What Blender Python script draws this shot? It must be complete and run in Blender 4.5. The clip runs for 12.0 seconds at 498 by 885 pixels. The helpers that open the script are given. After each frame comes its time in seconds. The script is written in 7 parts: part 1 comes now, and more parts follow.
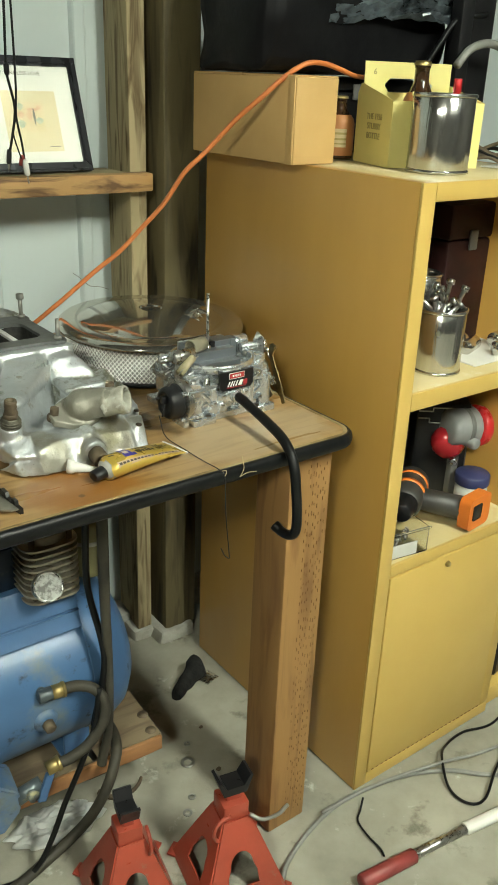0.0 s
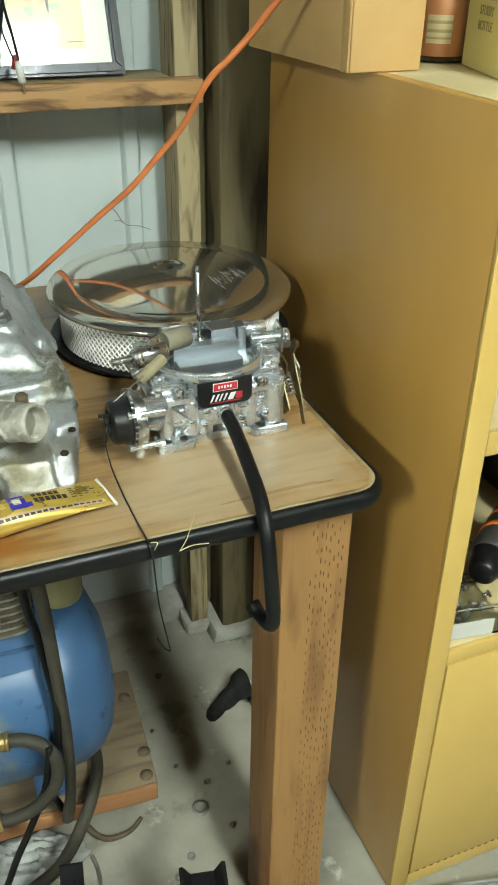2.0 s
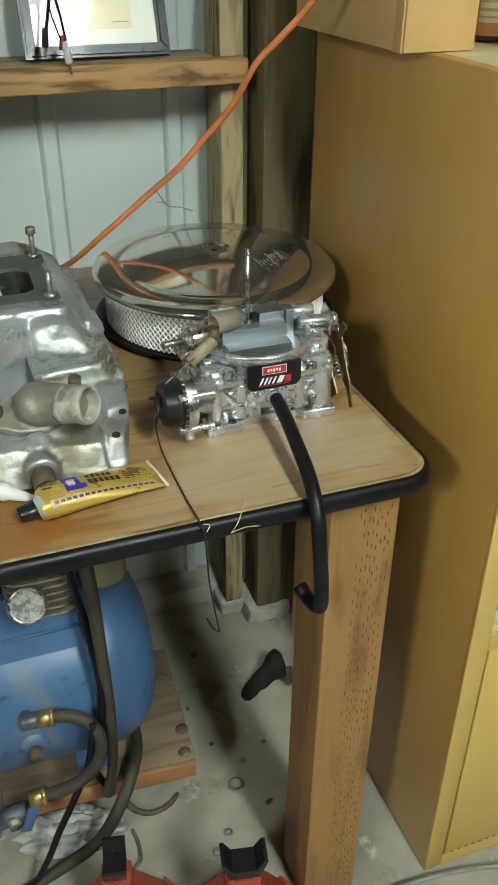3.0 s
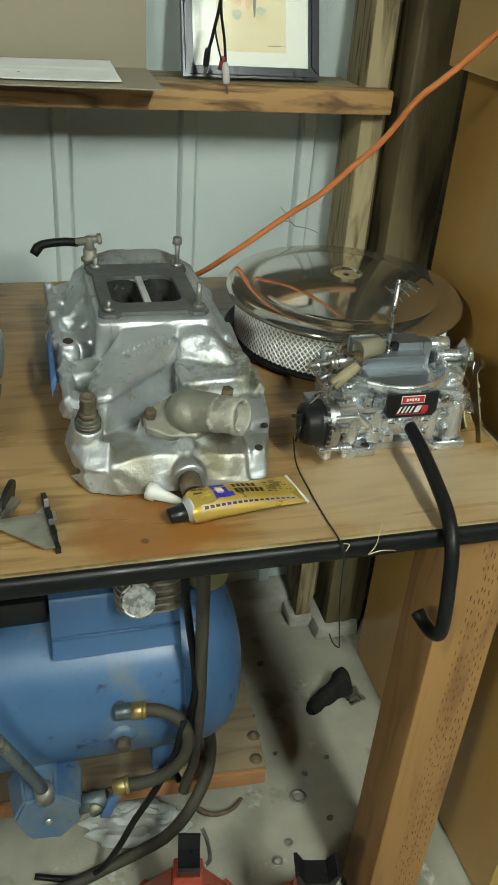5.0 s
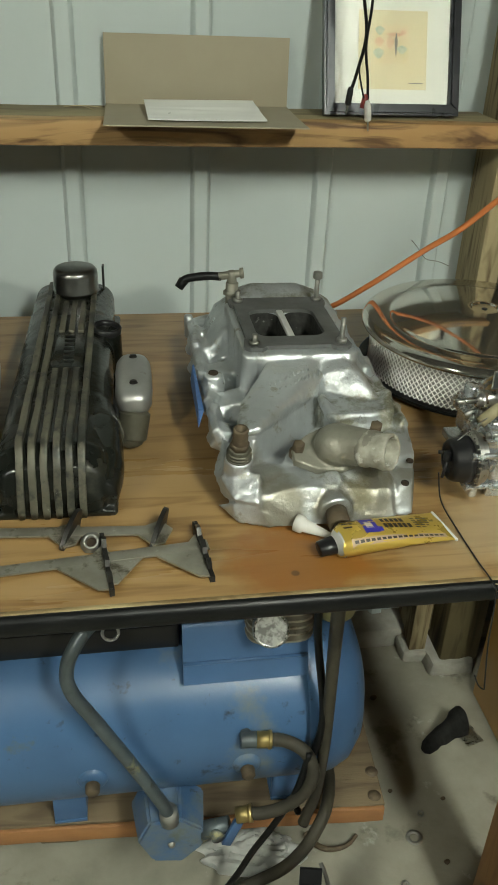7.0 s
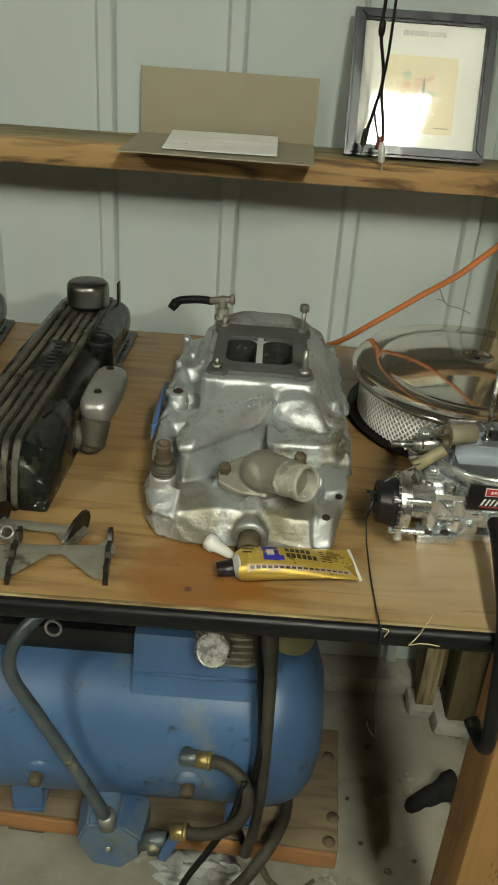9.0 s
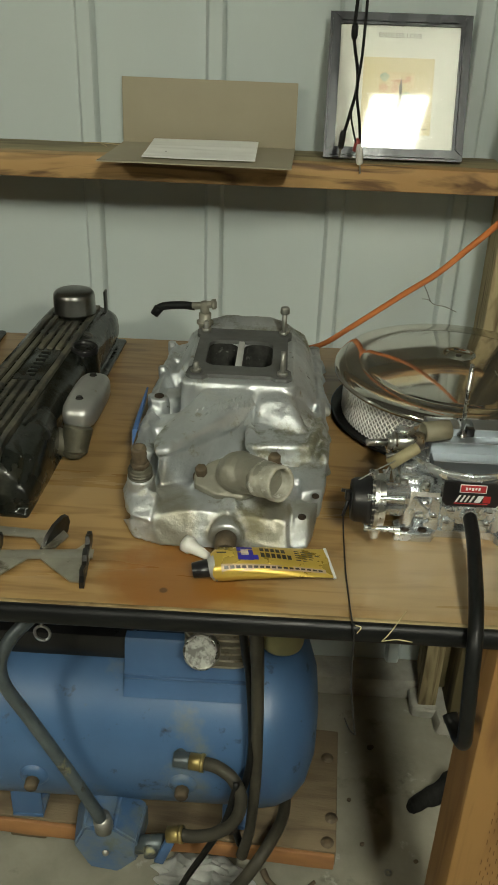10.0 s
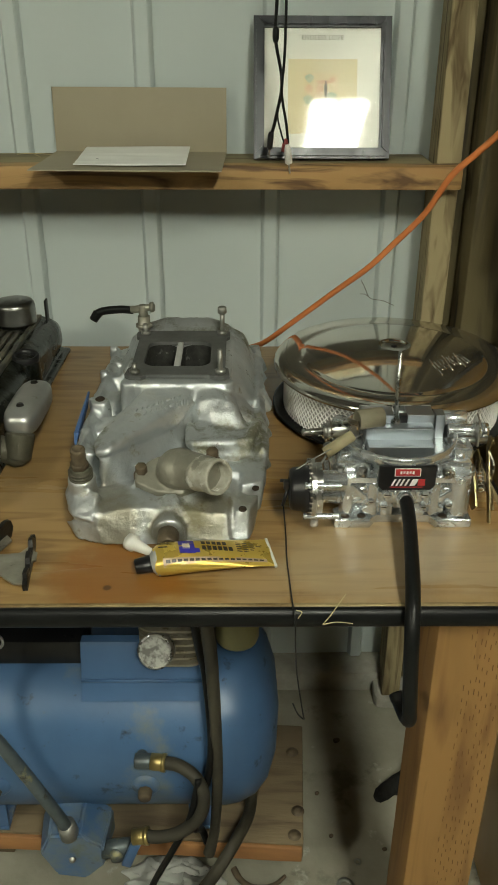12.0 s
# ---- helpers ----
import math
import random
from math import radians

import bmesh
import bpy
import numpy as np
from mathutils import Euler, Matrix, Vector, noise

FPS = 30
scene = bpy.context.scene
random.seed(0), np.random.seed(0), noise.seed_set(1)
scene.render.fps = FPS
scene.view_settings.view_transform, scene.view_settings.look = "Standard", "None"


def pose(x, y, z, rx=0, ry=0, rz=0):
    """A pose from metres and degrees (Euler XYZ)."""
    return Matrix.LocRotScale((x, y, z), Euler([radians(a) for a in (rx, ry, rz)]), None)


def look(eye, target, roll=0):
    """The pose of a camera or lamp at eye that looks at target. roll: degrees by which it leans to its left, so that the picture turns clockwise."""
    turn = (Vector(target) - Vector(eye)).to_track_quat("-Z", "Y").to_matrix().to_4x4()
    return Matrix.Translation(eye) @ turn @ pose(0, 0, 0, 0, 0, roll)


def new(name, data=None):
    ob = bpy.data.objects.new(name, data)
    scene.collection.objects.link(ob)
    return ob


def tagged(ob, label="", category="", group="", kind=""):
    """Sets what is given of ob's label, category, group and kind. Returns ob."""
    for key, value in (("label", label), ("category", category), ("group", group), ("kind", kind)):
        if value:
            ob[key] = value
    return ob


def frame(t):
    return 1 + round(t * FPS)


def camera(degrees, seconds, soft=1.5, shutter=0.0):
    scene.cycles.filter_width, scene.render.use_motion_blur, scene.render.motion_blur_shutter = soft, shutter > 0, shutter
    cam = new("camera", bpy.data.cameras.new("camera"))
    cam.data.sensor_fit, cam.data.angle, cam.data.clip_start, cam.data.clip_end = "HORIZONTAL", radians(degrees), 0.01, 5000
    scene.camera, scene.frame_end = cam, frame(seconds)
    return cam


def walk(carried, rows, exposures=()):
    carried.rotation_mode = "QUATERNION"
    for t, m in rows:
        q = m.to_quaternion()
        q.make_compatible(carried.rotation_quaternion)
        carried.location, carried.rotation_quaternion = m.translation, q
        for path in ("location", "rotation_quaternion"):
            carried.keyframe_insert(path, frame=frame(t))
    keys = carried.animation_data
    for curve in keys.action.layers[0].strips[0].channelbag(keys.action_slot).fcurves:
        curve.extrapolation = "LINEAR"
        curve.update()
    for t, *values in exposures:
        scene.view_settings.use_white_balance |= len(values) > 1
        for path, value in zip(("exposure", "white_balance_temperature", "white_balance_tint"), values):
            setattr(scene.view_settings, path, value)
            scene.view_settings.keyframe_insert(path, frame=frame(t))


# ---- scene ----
cam = camera(33.22, 12.0, soft=1.7)
PATH = [
    (0, (0.4770, 0.6686, 1.4033), (1.5949, 2.1205, 0.6018), 2.28),
    (0.5, (0.6300, 0.7933, 1.4092), (1.6961, 2.2334, 0.5205), 1.28),
    (1, (0.8004, 0.8617, 1.3983), (1.6976, 2.3774, 0.4509), 1.53),
    (1.5, (0.9387, 0.8830, 1.3970), (1.6516, 2.4686, 0.4082), 1.67),
    (2, (0.9601, 0.9060, 1.3959), (1.6038, 2.4964, 0.3681), 0.75),
    (2.5, (0.9665, 0.9096, 1.3966), (1.5532, 2.5018, 0.3380), 0.25),
    (2.7, (0.9513, 0.9147, 1.4006), (1.5358, 2.4986, 0.3283), 0.39),
    (4.3, (0.8789, 0.9140, 1.3954), (1.4388, 2.5447, 0.3819), 0.94),
    (4.5, (0.8415, 0.9096, 1.4153), (1.4346, 2.5180, 0.3850), 3.26),
    (5, (0.8090, 0.9296, 1.4216), (1.3159, 2.5544, 0.3712), 4.70),
    (5.5, (0.7721, 0.9553, 1.4254), (1.1055, 2.6114, 0.3548), 4.41),
    (6, (0.7553, 0.9520, 1.4250), (1.0584, 2.6384, 0.3933), 4.07),
    (6.5, (0.7519, 0.9384, 1.4298), (1.0475, 2.6335, 0.4104), 2.85),
    (6.7, (0.7414, 0.9366, 1.4302), (1.0404, 2.6369, 0.4203), 2.38),
    (8.3, (0.7705, 0.9687, 1.4417), (1.0874, 2.6664, 0.4330), 4.79),
    (8.5, (0.8541, 0.9488, 1.4427), (1.0445, 2.6680, 0.4386), 5.63),
    (9, (0.9758, 0.8993, 1.4397), (0.9642, 2.6572, 0.4860), 4.12),
    (9.5, (1.0129, 0.8867, 1.4376), (0.9706, 2.6502, 0.4951), 3.69),
    (10, (1.0267, 0.8905, 1.4418), (0.9713, 2.6537, 0.4993), 2.08),
    (10.5, (1.0412, 0.8771, 1.4397), (0.9916, 2.6444, 0.5048), 0.92),
    (11, (1.0575, 0.8655, 1.4375), (1.0826, 2.6328, 0.5016), 0.82),
    (11.5, (1.0547, 0.8614, 1.4369), (1.0782, 2.6363, 0.5152), 0.70),
    (12, (1.0634, 0.8686, 1.4344), (1.0841, 2.6437, 0.5132), 0.26),
]
EXPOSURES = [(0, 0.42, 6400, 10), (0.5, 0.44, 6300, 10), (1.0, 0.50, 6150, 10), (1.5, 0.52, 6000, 10), (2.0, 0.50, 5950, 10), (2.5, 0.20, 5950, 10), (4.5, 0.07, 6000, 10), (5.0, 0.05, 6050, 10), (5.5, -0.05, 6150, 11), (6.5, -0.08, 6300, 12), (8.5, -0.08, 6600, 13), (9.0, -0.27, 6700, 13), (9.5, -0.37, 6750, 13), (12.0, -0.38, 6780, 12)]
walk(cam, [(t, look(eye, target, roll)) for t, eye, target, roll in PATH], exposures=EXPOSURES)

# ---- world and light ----
world = bpy.data.worlds.new("world")
scene.world = world
world.use_nodes = True
world.node_tree.nodes["Background"].inputs[0].default_value = (0.75, 0.85, 1.0, 1)
world.node_tree.nodes["Background"].inputs[1].default_value = 0.05
scene.view_settings.exposure = 0.0

T = 0.87  # bench top
WALL = 2.43  # face of the sheet-metal wall
SIDE = 1.507  # side of the cabinet
CEIL = 2.6


# ---- mesh helpers ----
def thing(name, label, category, m=None, group="", kind=""):
    ob = new(name)
    ob.empty_display_size = 0.05
    ob.matrix_basis = m if m is not None else Matrix()
    return tagged(ob, label, category, group, kind)


def part(name, bm, material, parent=None, label="", flat=False, kind=""):
    """Links a bmesh as one mesh object under a thing or a part."""
    if not flat:
        for f in bm.faces:
            f.smooth = True
        for e in bm.edges:
            e.smooth = len(e.link_faces) == 2 and e.calc_face_angle(0) < 0.6
    me = bpy.data.meshes.new(name)
    bm.to_mesh(me)
    bm.free()
    me.materials.append(material)
    ob = new(name, me)
    ob.parent = parent
    return tagged(ob, label, "", "", kind)


def whole(name, bm, material, label, category, m=None, group="", kind="", flat=False):
    ob = part(name, bm, material, None, label, flat)
    if m is not None:
        ob.matrix_basis = m
    return tagged(ob, "", category, group, kind)


def B():
    return bmesh.new()


def box(bm, x0, x1, y0, y1, z0, z1, bevel=0.0, m=None, seg=2):
    q = bmesh.ops.create_cube(bm, size=1)["verts"]
    s = Matrix.Translation(((x0 + x1) / 2, (y0 + y1) / 2, (z0 + z1) / 2)) @ Matrix.Diagonal((x1 - x0, y1 - y0, z1 - z0, 1))
    bmesh.ops.transform(bm, matrix=s, verts=q)
    if bevel > 0:
        es = list({e for v in q for e in v.link_edges})
        r = bmesh.ops.bevel(bm, geom=es, offset=bevel, segments=seg, profile=0.5, affect="EDGES")
        q = list({v for f in r["faces"] for v in f.verts} | {v for v in q if v.is_valid})
    if m is not None:
        bmesh.ops.transform(bm, matrix=m, verts=q)
    return bm


def lathe(bm, profile, m=None, seg=24, arc=None):
    """Turns (radius, height) pairs about z."""
    rings = []
    m = m if m is not None else Matrix()
    for r, z in profile:
        if r < 1e-6:
            rings.append([bm.verts.new(m @ Vector((0, 0, z)))])
        else:
            rings.append([bm.verts.new(m @ Vector((r * math.cos(2 * math.pi * k / seg), r * math.sin(2 * math.pi * k / seg), z))) for k in range(seg)])
    for a, b in zip(rings, rings[1:]):
        for k in range(seg):
            j = (k + 1) % seg
            if len(a) == 1 and len(b) == 1:
                continue
            if len(a) == 1:
                bm.faces.new((a[0], b[j], b[k]))
            elif len(b) == 1:
                bm.faces.new((a[k], a[j], b[0]))
            else:
                bm.faces.new((a[k], a[j], b[j], b[k]))
    return bm


def along(p, q):
    """A matrix at p whose z axis runs to q."""
    d = Vector(q) - Vector(p)
    return Matrix.Translation(p) @ d.to_track_quat("Z", "Y").to_matrix().to_4x4()


def rod(bm, p, q, r, r2=None, seg=14, bevel=0.0):
    n = (Vector(q) - Vector(p)).length
    r2 = r if r2 is None else r2
    b = bevel
    prof = [(0, 0), (r - b, 0), (r, b), (r2, n - b), (r2 - b, n), (0, n)] if b else [(0, 0), (r, 0), (r2, n), (0, n)]
    return lathe(bm, prof, along(p, q), seg)


def pipe(bm, p, q, r, inner, seg=18, deep=None):
    """A rod with an open bore at q."""
    n = (Vector(q) - Vector(p)).length
    deep = n * 0.8 if deep is None else deep
    return lathe(bm, [(0, 0), (r, 0), (r, n - 0.001), (r - 0.001, n), (inner, n), (inner, n - deep), (0, n - deep)], along(p, q), seg)


def ball(bm, c, r, s=(1, 1, 1), sub=2, m=None):
    q = bmesh.ops.create_icosphere(bm, subdivisions=sub, radius=r)["verts"]
    k = Matrix.Translation(c) @ (m if m is not None else Matrix()) @ Matrix.Diagonal((*s, 1))
    bmesh.ops.transform(bm, matrix=k, verts=q)
    return bm


def prism(bm, pts, z0, z1, m=None, top=1.0):
    """Extrudes an outline in x, y between two heights; top scales the upper outline about its middle."""
    m = m if m is not None else Matrix()
    c = sum((Vector(p) for p in pts), Vector((0, 0))) / len(pts)
    lo = [bm.verts.new(m @ Vector((x, y, z0))) for x, y in pts]
    hi = [bm.verts.new(m @ Vector((c.x + (x - c.x) * top, c.y + (y - c.y) * top, z1))) for x, y in pts]
    bm.faces.new(lo[::-1])
    bm.faces.new(hi)
    for k in range(len(pts)):
        j = (k + 1) % len(pts)
        bm.faces.new((lo[k], lo[j], hi[j], hi[k]))
    bmesh.ops.recalc_face_normals(bm, faces=bm.faces)
    return bm


def spline(pts, n=8):
    """A smooth line through the points."""
    p = [Vector(v) for v in pts]
    p = [2 * p[0] - p[1]] + p + [2 * p[-1] - p[-2]]
    out = []
    for k in range(1, len(p) - 2):
        a, b, c, d = p[k - 1 : k + 3]
        for i in range(n):
            t = i / n
            out.append(0.5 * (2 * b + (c - a) * t + (2 * a - 5 * b + 4 * c - d) * t * t + (3 * b - a - 3 * c + d) * t**3))
    return out + [p[-2]]


def sweep(bm, pts, r, seg=10, n=8, smooth=True):
    """A round cord along the points."""
    p = spline(pts, n) if smooth else [Vector(v) for v in pts]
    rings, up = [], None
    for k, c in enumerate(p):
        d = (p[min(k + 1, len(p) - 1)] - p[max(k - 1, 0)]).normalized()
        if up is None:
            up = d.orthogonal().normalized()
        up = (up - d * up.dot(d)).normalized()
        side = d.cross(up)
        rr = r(k / (len(p) - 1)) if callable(r) else r
        rings.append([bm.verts.new(c + rr * (math.cos(2 * math.pi * i / seg) * up + math.sin(2 * math.pi * i / seg) * side)) for i in range(seg)])
    for a, b in zip(rings, rings[1:]):
        for i in range(seg):
            j = (i + 1) % seg
            bm.faces.new((a[i], a[j], b[j], b[i]))
    bm.faces.new(rings[0][::-1])
    bm.faces.new(rings[-1])
    return bm


def loft(bm, sections, seg=20, power=3.0):
    """A skin through flattened round sections: (centre, half width vector, half height vector)."""
    rings = []
    for c, u, v in sections:
        c, u, v = Vector(c), Vector(u), Vector(v)
        ring = []
        for k in range(seg):
            t = 2 * math.pi * k / seg
            a, b = math.cos(t), math.sin(t)
            ring.append(bm.verts.new(c + u * math.copysign(abs(a) ** (2 / power), a) + v * math.copysign(abs(b) ** (2 / power), b)))
        rings.append(ring)
    for a, b in zip(rings, rings[1:]):
        for k in range(seg):
            j = (k + 1) % seg
            bm.faces.new((a[k], a[j], b[j], b[k]))
    bm.faces.new(rings[0][::-1])
    bm.faces.new(rings[-1])
    bmesh.ops.recalc_face_normals(bm, faces=bm.faces)
    return bm


def rough_up(bm, amount, scale, seed=0):
    for v in bm.verts:
        v.co += Vector(noise.noise_vector(v.co * scale + Vector((seed, seed * 2, 0)))) * amount
    return bm


def melt(ob, voxel, passes=4, lumps=0.0, grain=0.03):
    """Fuses a cast body into one skin with soft fillets."""
    k = ob.modifiers.new("fuse", "REMESH")
    k.mode, k.voxel_size, k.use_smooth_shade = "VOXEL", voxel, True
    s = ob.modifiers.new("soften", "SMOOTH")
    s.iterations, s.factor = passes, 0.5
    if lumps:
        tex = bpy.data.textures.new("lumps", "CLOUDS")
        tex.noise_scale, tex.noise_depth = grain, 2
        d = ob.modifiers.new("lumps", "DISPLACE")
        d.texture, d.strength, d.mid_level = tex, lumps, 0.5
    return ob


def rounded(w, h, r, seg=5, cx=0.0, cy=0.0):
    """An outline of a rectangle with round corners."""
    out = []
    for sx, sy, a in ((1, 1, 0), (-1, 1, 90), (-1, -1, 180), (1, -1, 270)):
        for k in range(seg + 1):
            t = radians(a + 90 * k / seg)
            out.append((cx + sx * (w / 2 - r) + r * math.cos(t), cy + sy * (h / 2 - r) + r * math.sin(t)))
    return out


def lettering(text, size, m, material, name, parent, depth=0.0003):
    """A line of writing, centred, as one mesh part."""
    cu = bpy.data.curves.new(name, "FONT")
    cu.body, cu.size, cu.extrude, cu.align_x = text, size, depth, "CENTER"
    tmp = bpy.data.objects.new(name, cu)
    me = bpy.data.meshes.new_from_object(tmp)
    bpy.data.objects.remove(tmp)
    me.transform(m)
    me.materials.clear()
    me.materials.append(material)
    ob = new(name, me)
    ob.parent = parent
    return ob


# ---- materials ----
def mat(name, a, b=None, rough=0.5, metal=0.0, scale=8.0, lo=0.35, hi=0.65, bump=0.0, bscale=120.0, stretch=(1, 1, 1), wear=None, rvar=0.12, coat=0.0, island=0.0, detail=6.0, spec=0.5):
    """Two mixed tones, an optional worn tone (colour, scale, threshold, roughness), and fine relief."""
    m = bpy.data.materials.new(name)
    m.use_nodes = True
    nt = m.node_tree
    n, ln = nt.nodes, nt.links.new
    p = n["Principled BSDF"]
    co = n.new("ShaderNodeTexCoord").outputs["Object"]
    mp = n.new("ShaderNodeMapping")
    mp.inputs["Scale"].default_value = stretch
    ln(co, mp.inputs["Vector"])

    def noisy(s, d=detail, r=0.6):
        q = n.new("ShaderNodeTexNoise")
        q.inputs["Scale"].default_value, q.inputs["Detail"].default_value, q.inputs["Roughness"].default_value = s, d, r
        ln(mp.outputs["Vector"], q.inputs["Vector"])
        return q.outputs["Fac"]

    def ramp(fac, x0, x1):
        q = n.new("ShaderNodeMapRange")
        q.inputs["From Min"].default_value, q.inputs["From Max"].default_value = x0, x1
        ln(fac, q.inputs["Value"])
        return q.outputs["Result"]

    def mix(fac, c1, c2):
        q = n.new("ShaderNodeMix")
        q.data_type = "RGBA"
        ln(fac, q.inputs["Factor"])
        for c, s in ((c1, q.inputs["A"]), (c2, q.inputs["B"])):
            if isinstance(c, tuple):
                s.default_value = (*c, 1)
            else:
                ln(c, s)
        return q.outputs["Result"]

    b = b or tuple(v * 0.8 for v in a)
    base = noisy(scale)
    col = mix(ramp(base, lo, hi), a, b)
    rgh = ramp(noisy(scale * 2.3), 0.2, 0.8)
    q = n.new("ShaderNodeMath")
    q.operation, q.inputs[1].default_value, q.inputs[2].default_value = "MULTIPLY_ADD", 2 * rvar, rough - rvar
    ln(rgh, q.inputs[0])
    rgh = q.outputs[0]
    for wc, ws, wt, wr in ([wear] if isinstance(wear, tuple) else wear or []):
        w = ramp(noisy(ws, 8.0, 0.65), wt, wt + 0.08)
        col = mix(w, col, wc)
        q = n.new("ShaderNodeMix")
        ln(w, q.inputs["Factor"])
        ln(rgh, q.inputs["A"])
        q.inputs["B"].default_value = wr
        rgh = q.outputs["Result"]
    if island:
        oi = n.new("ShaderNodeObjectInfo").outputs["Random"]
        q = n.new("ShaderNodeHueSaturation")
        v = n.new("ShaderNodeMath")
        v.operation, v.inputs[1].default_value, v.inputs[2].default_value = "MULTIPLY_ADD", island, 1 - island / 2
        ln(oi, v.inputs[0])
        ln(v.outputs[0], q.inputs["Value"])
        ln(col, q.inputs["Color"])
        col = q.outputs["Color"]
    ln(col, p.inputs["Base Color"])
    ln(rgh, p.inputs["Roughness"])
    p.inputs["Metallic"].default_value = metal
    p.inputs["Coat Weight"].default_value = coat
    p.inputs["Specular IOR Level"].default_value = spec
    if bump:
        q = n.new("ShaderNodeBump")
        q.inputs["Strength"].default_value, q.inputs["Distance"].default_value = bump, 0.002
        ln(noisy(bscale, 4.0), q.inputs["Height"])
        ln(q.outputs["Normal"], p.inputs["Normal"])
    return m


def timber(name, a, b, c, axis=2, rings=60.0, rough=0.6, knots=0.0, bump=0.25, warp=0.6, lng=0.12):
    """Sawn wood: long grain along an axis, darker lines and a few stains."""
    m = mat(name, a, b, rough, 0, 3.0, stretch=tuple(lng if k == axis else 1.0 for k in range(3)), bump=bump, bscale=260)
    nt = m.node_tree
    n, ln = nt.nodes, nt.links.new
    p = n["Principled BSDF"]
    mp = next(x for x in n if x.bl_idname == "ShaderNodeMapping")
    was = p.inputs["Base Color"].links[0].from_socket
    w = n.new("ShaderNodeTexNoise")
    w.inputs["Scale"].default_value, w.inputs["Detail"].default_value, w.inputs["Distortion"].default_value = rings, 3.0, warp
    ln(mp.outputs["Vector"], w.inputs["Vector"])
    r = n.new("ShaderNodeMapRange")
    r.inputs["From Min"].default_value, r.inputs["From Max"].default_value = 0.48, 0.68
    ln(w.outputs["Fac"], r.inputs["Value"])
    k = n.new("ShaderNodeMix")
    k.data_type = "RGBA"
    ln(r.outputs["Result"], k.inputs["Factor"])
    ln(was, k.inputs["A"])
    k.inputs["B"].default_value = (*c, 1)
    out = k.outputs["Result"]
    if knots:
        v = n.new("ShaderNodeTexVoronoi")
        v.inputs["Scale"].default_value = knots
        co = next(x for x in n if x.bl_idname == "ShaderNodeTexCoord").outputs["Object"]
        m2 = n.new("ShaderNodeMapping")
        m2.inputs["Scale"].default_value = tuple(0.6 if k2 == axis else 1.0 for k2 in range(3))
        ln(co, m2.inputs["Vector"])
        ln(m2.outputs["Vector"], v.inputs["Vector"])
        r2 = n.new("ShaderNodeMapRange")
        r2.inputs["From Min"].default_value, r2.inputs["From Max"].default_value = 0.12, 0.02
        ln(v.outputs["Distance"], r2.inputs["Value"])
        k2 = n.new("ShaderNodeMix")
        k2.data_type = "RGBA"
        ln(r2.outputs["Result"], k2.inputs["Factor"])
        ln(out, k2.inputs["A"])
        k2.inputs["B"].default_value = tuple(v * 0.35 for v in c) + (1,)
        out = k2.outputs["Result"]
    ln(out, p.inputs["Base Color"])
    return m


def glassy(name, tint, rough=0.0, ior=1.45):
    m = bpy.data.materials.new(name)
    m.use_nodes = True
    p = m.node_tree.nodes["Principled BSDF"]
    p.inputs["Base Color"].default_value = (*tint, 1)
    p.inputs["Roughness"].default_value = rough
    p.inputs["Transmission Weight"].default_value = 1.0
    p.inputs["IOR"].default_value = ior
    return m


def lamp_mat(name, colour, strength):
    m = bpy.data.materials.new(name)
    m.use_nodes = True
    p = m.node_tree.nodes["Principled BSDF"]
    p.inputs["Emission Color"].default_value = (*colour, 1)
    p.inputs["Emission Strength"].default_value = strength
    return m


CONCRETE = mat("concrete", (0.34, 0.325, 0.265), (0.21, 0.20, 0.16), 0.85, scale=4.0, bump=0.35, bscale=90, wear=[((0.14, 0.13, 0.10), 6.0, 0.57, 0.7), ((0.44, 0.43, 0.37), 13.0, 0.62, 0.85), ((0.05, 0.045, 0.035), 30.0, 0.69, 0.6)])
CURB = mat("rough_concrete", (0.42, 0.41, 0.36), (0.28, 0.27, 0.23), 0.9, scale=14, bump=0.8, bscale=60)
SHEET = mat("white_sheet_metal", (0.56, 0.625, 0.625), (0.50, 0.56, 0.56), 0.30, scale=2.2, bump=0.04, bscale=30, stretch=(1, 1, 0.5), lo=0.2, hi=0.8, rvar=0.03)
# lining of the unseen room sides, kept near black to hold down bounced light
DARKCEILING = mat("unseen_dark_ceiling", (0.055, 0.05, 0.042), (0.04, 0.037, 0.032), 0.8, scale=3)
DARKWALLS = mat("unseen_dark_walls", (0.04, 0.037, 0.032), (0.03, 0.028, 0.024), 0.8, scale=3)
STUDWOOD = timber("weathered_stud", (0.40, 0.33, 0.19), (0.29, 0.23, 0.12), (0.12, 0.082, 0.038), 2, 38, 0.75, knots=3.0, warp=1.4)
GREENPOST = timber("treated_post", (0.135, 0.108, 0.050), (0.075, 0.058, 0.026), (0.030, 0.022, 0.011), 2, 30, 0.75)
SHELFWOOD = timber("rough_pine", (0.48, 0.32, 0.14), (0.37, 0.19, 0.065), (0.13, 0.068, 0.03), 0, 20, 0.6, knots=5.0, warp=3.0, lng=0.2)
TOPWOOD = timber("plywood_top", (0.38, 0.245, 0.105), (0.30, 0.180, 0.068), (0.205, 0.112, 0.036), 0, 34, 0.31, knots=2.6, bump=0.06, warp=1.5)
RIMWORN = mat("worn_rim", (0.34, 0.27, 0.14), (0.16, 0.105, 0.042), 0.6, scale=9, lo=0.42, hi=0.58, bump=0.1)
LEGWOOD = timber("fir_post", (0.31, 0.168, 0.056), (0.26, 0.138, 0.044), (0.18, 0.088, 0.029), 2, 38, 0.55, knots=2.0, bump=0.12)
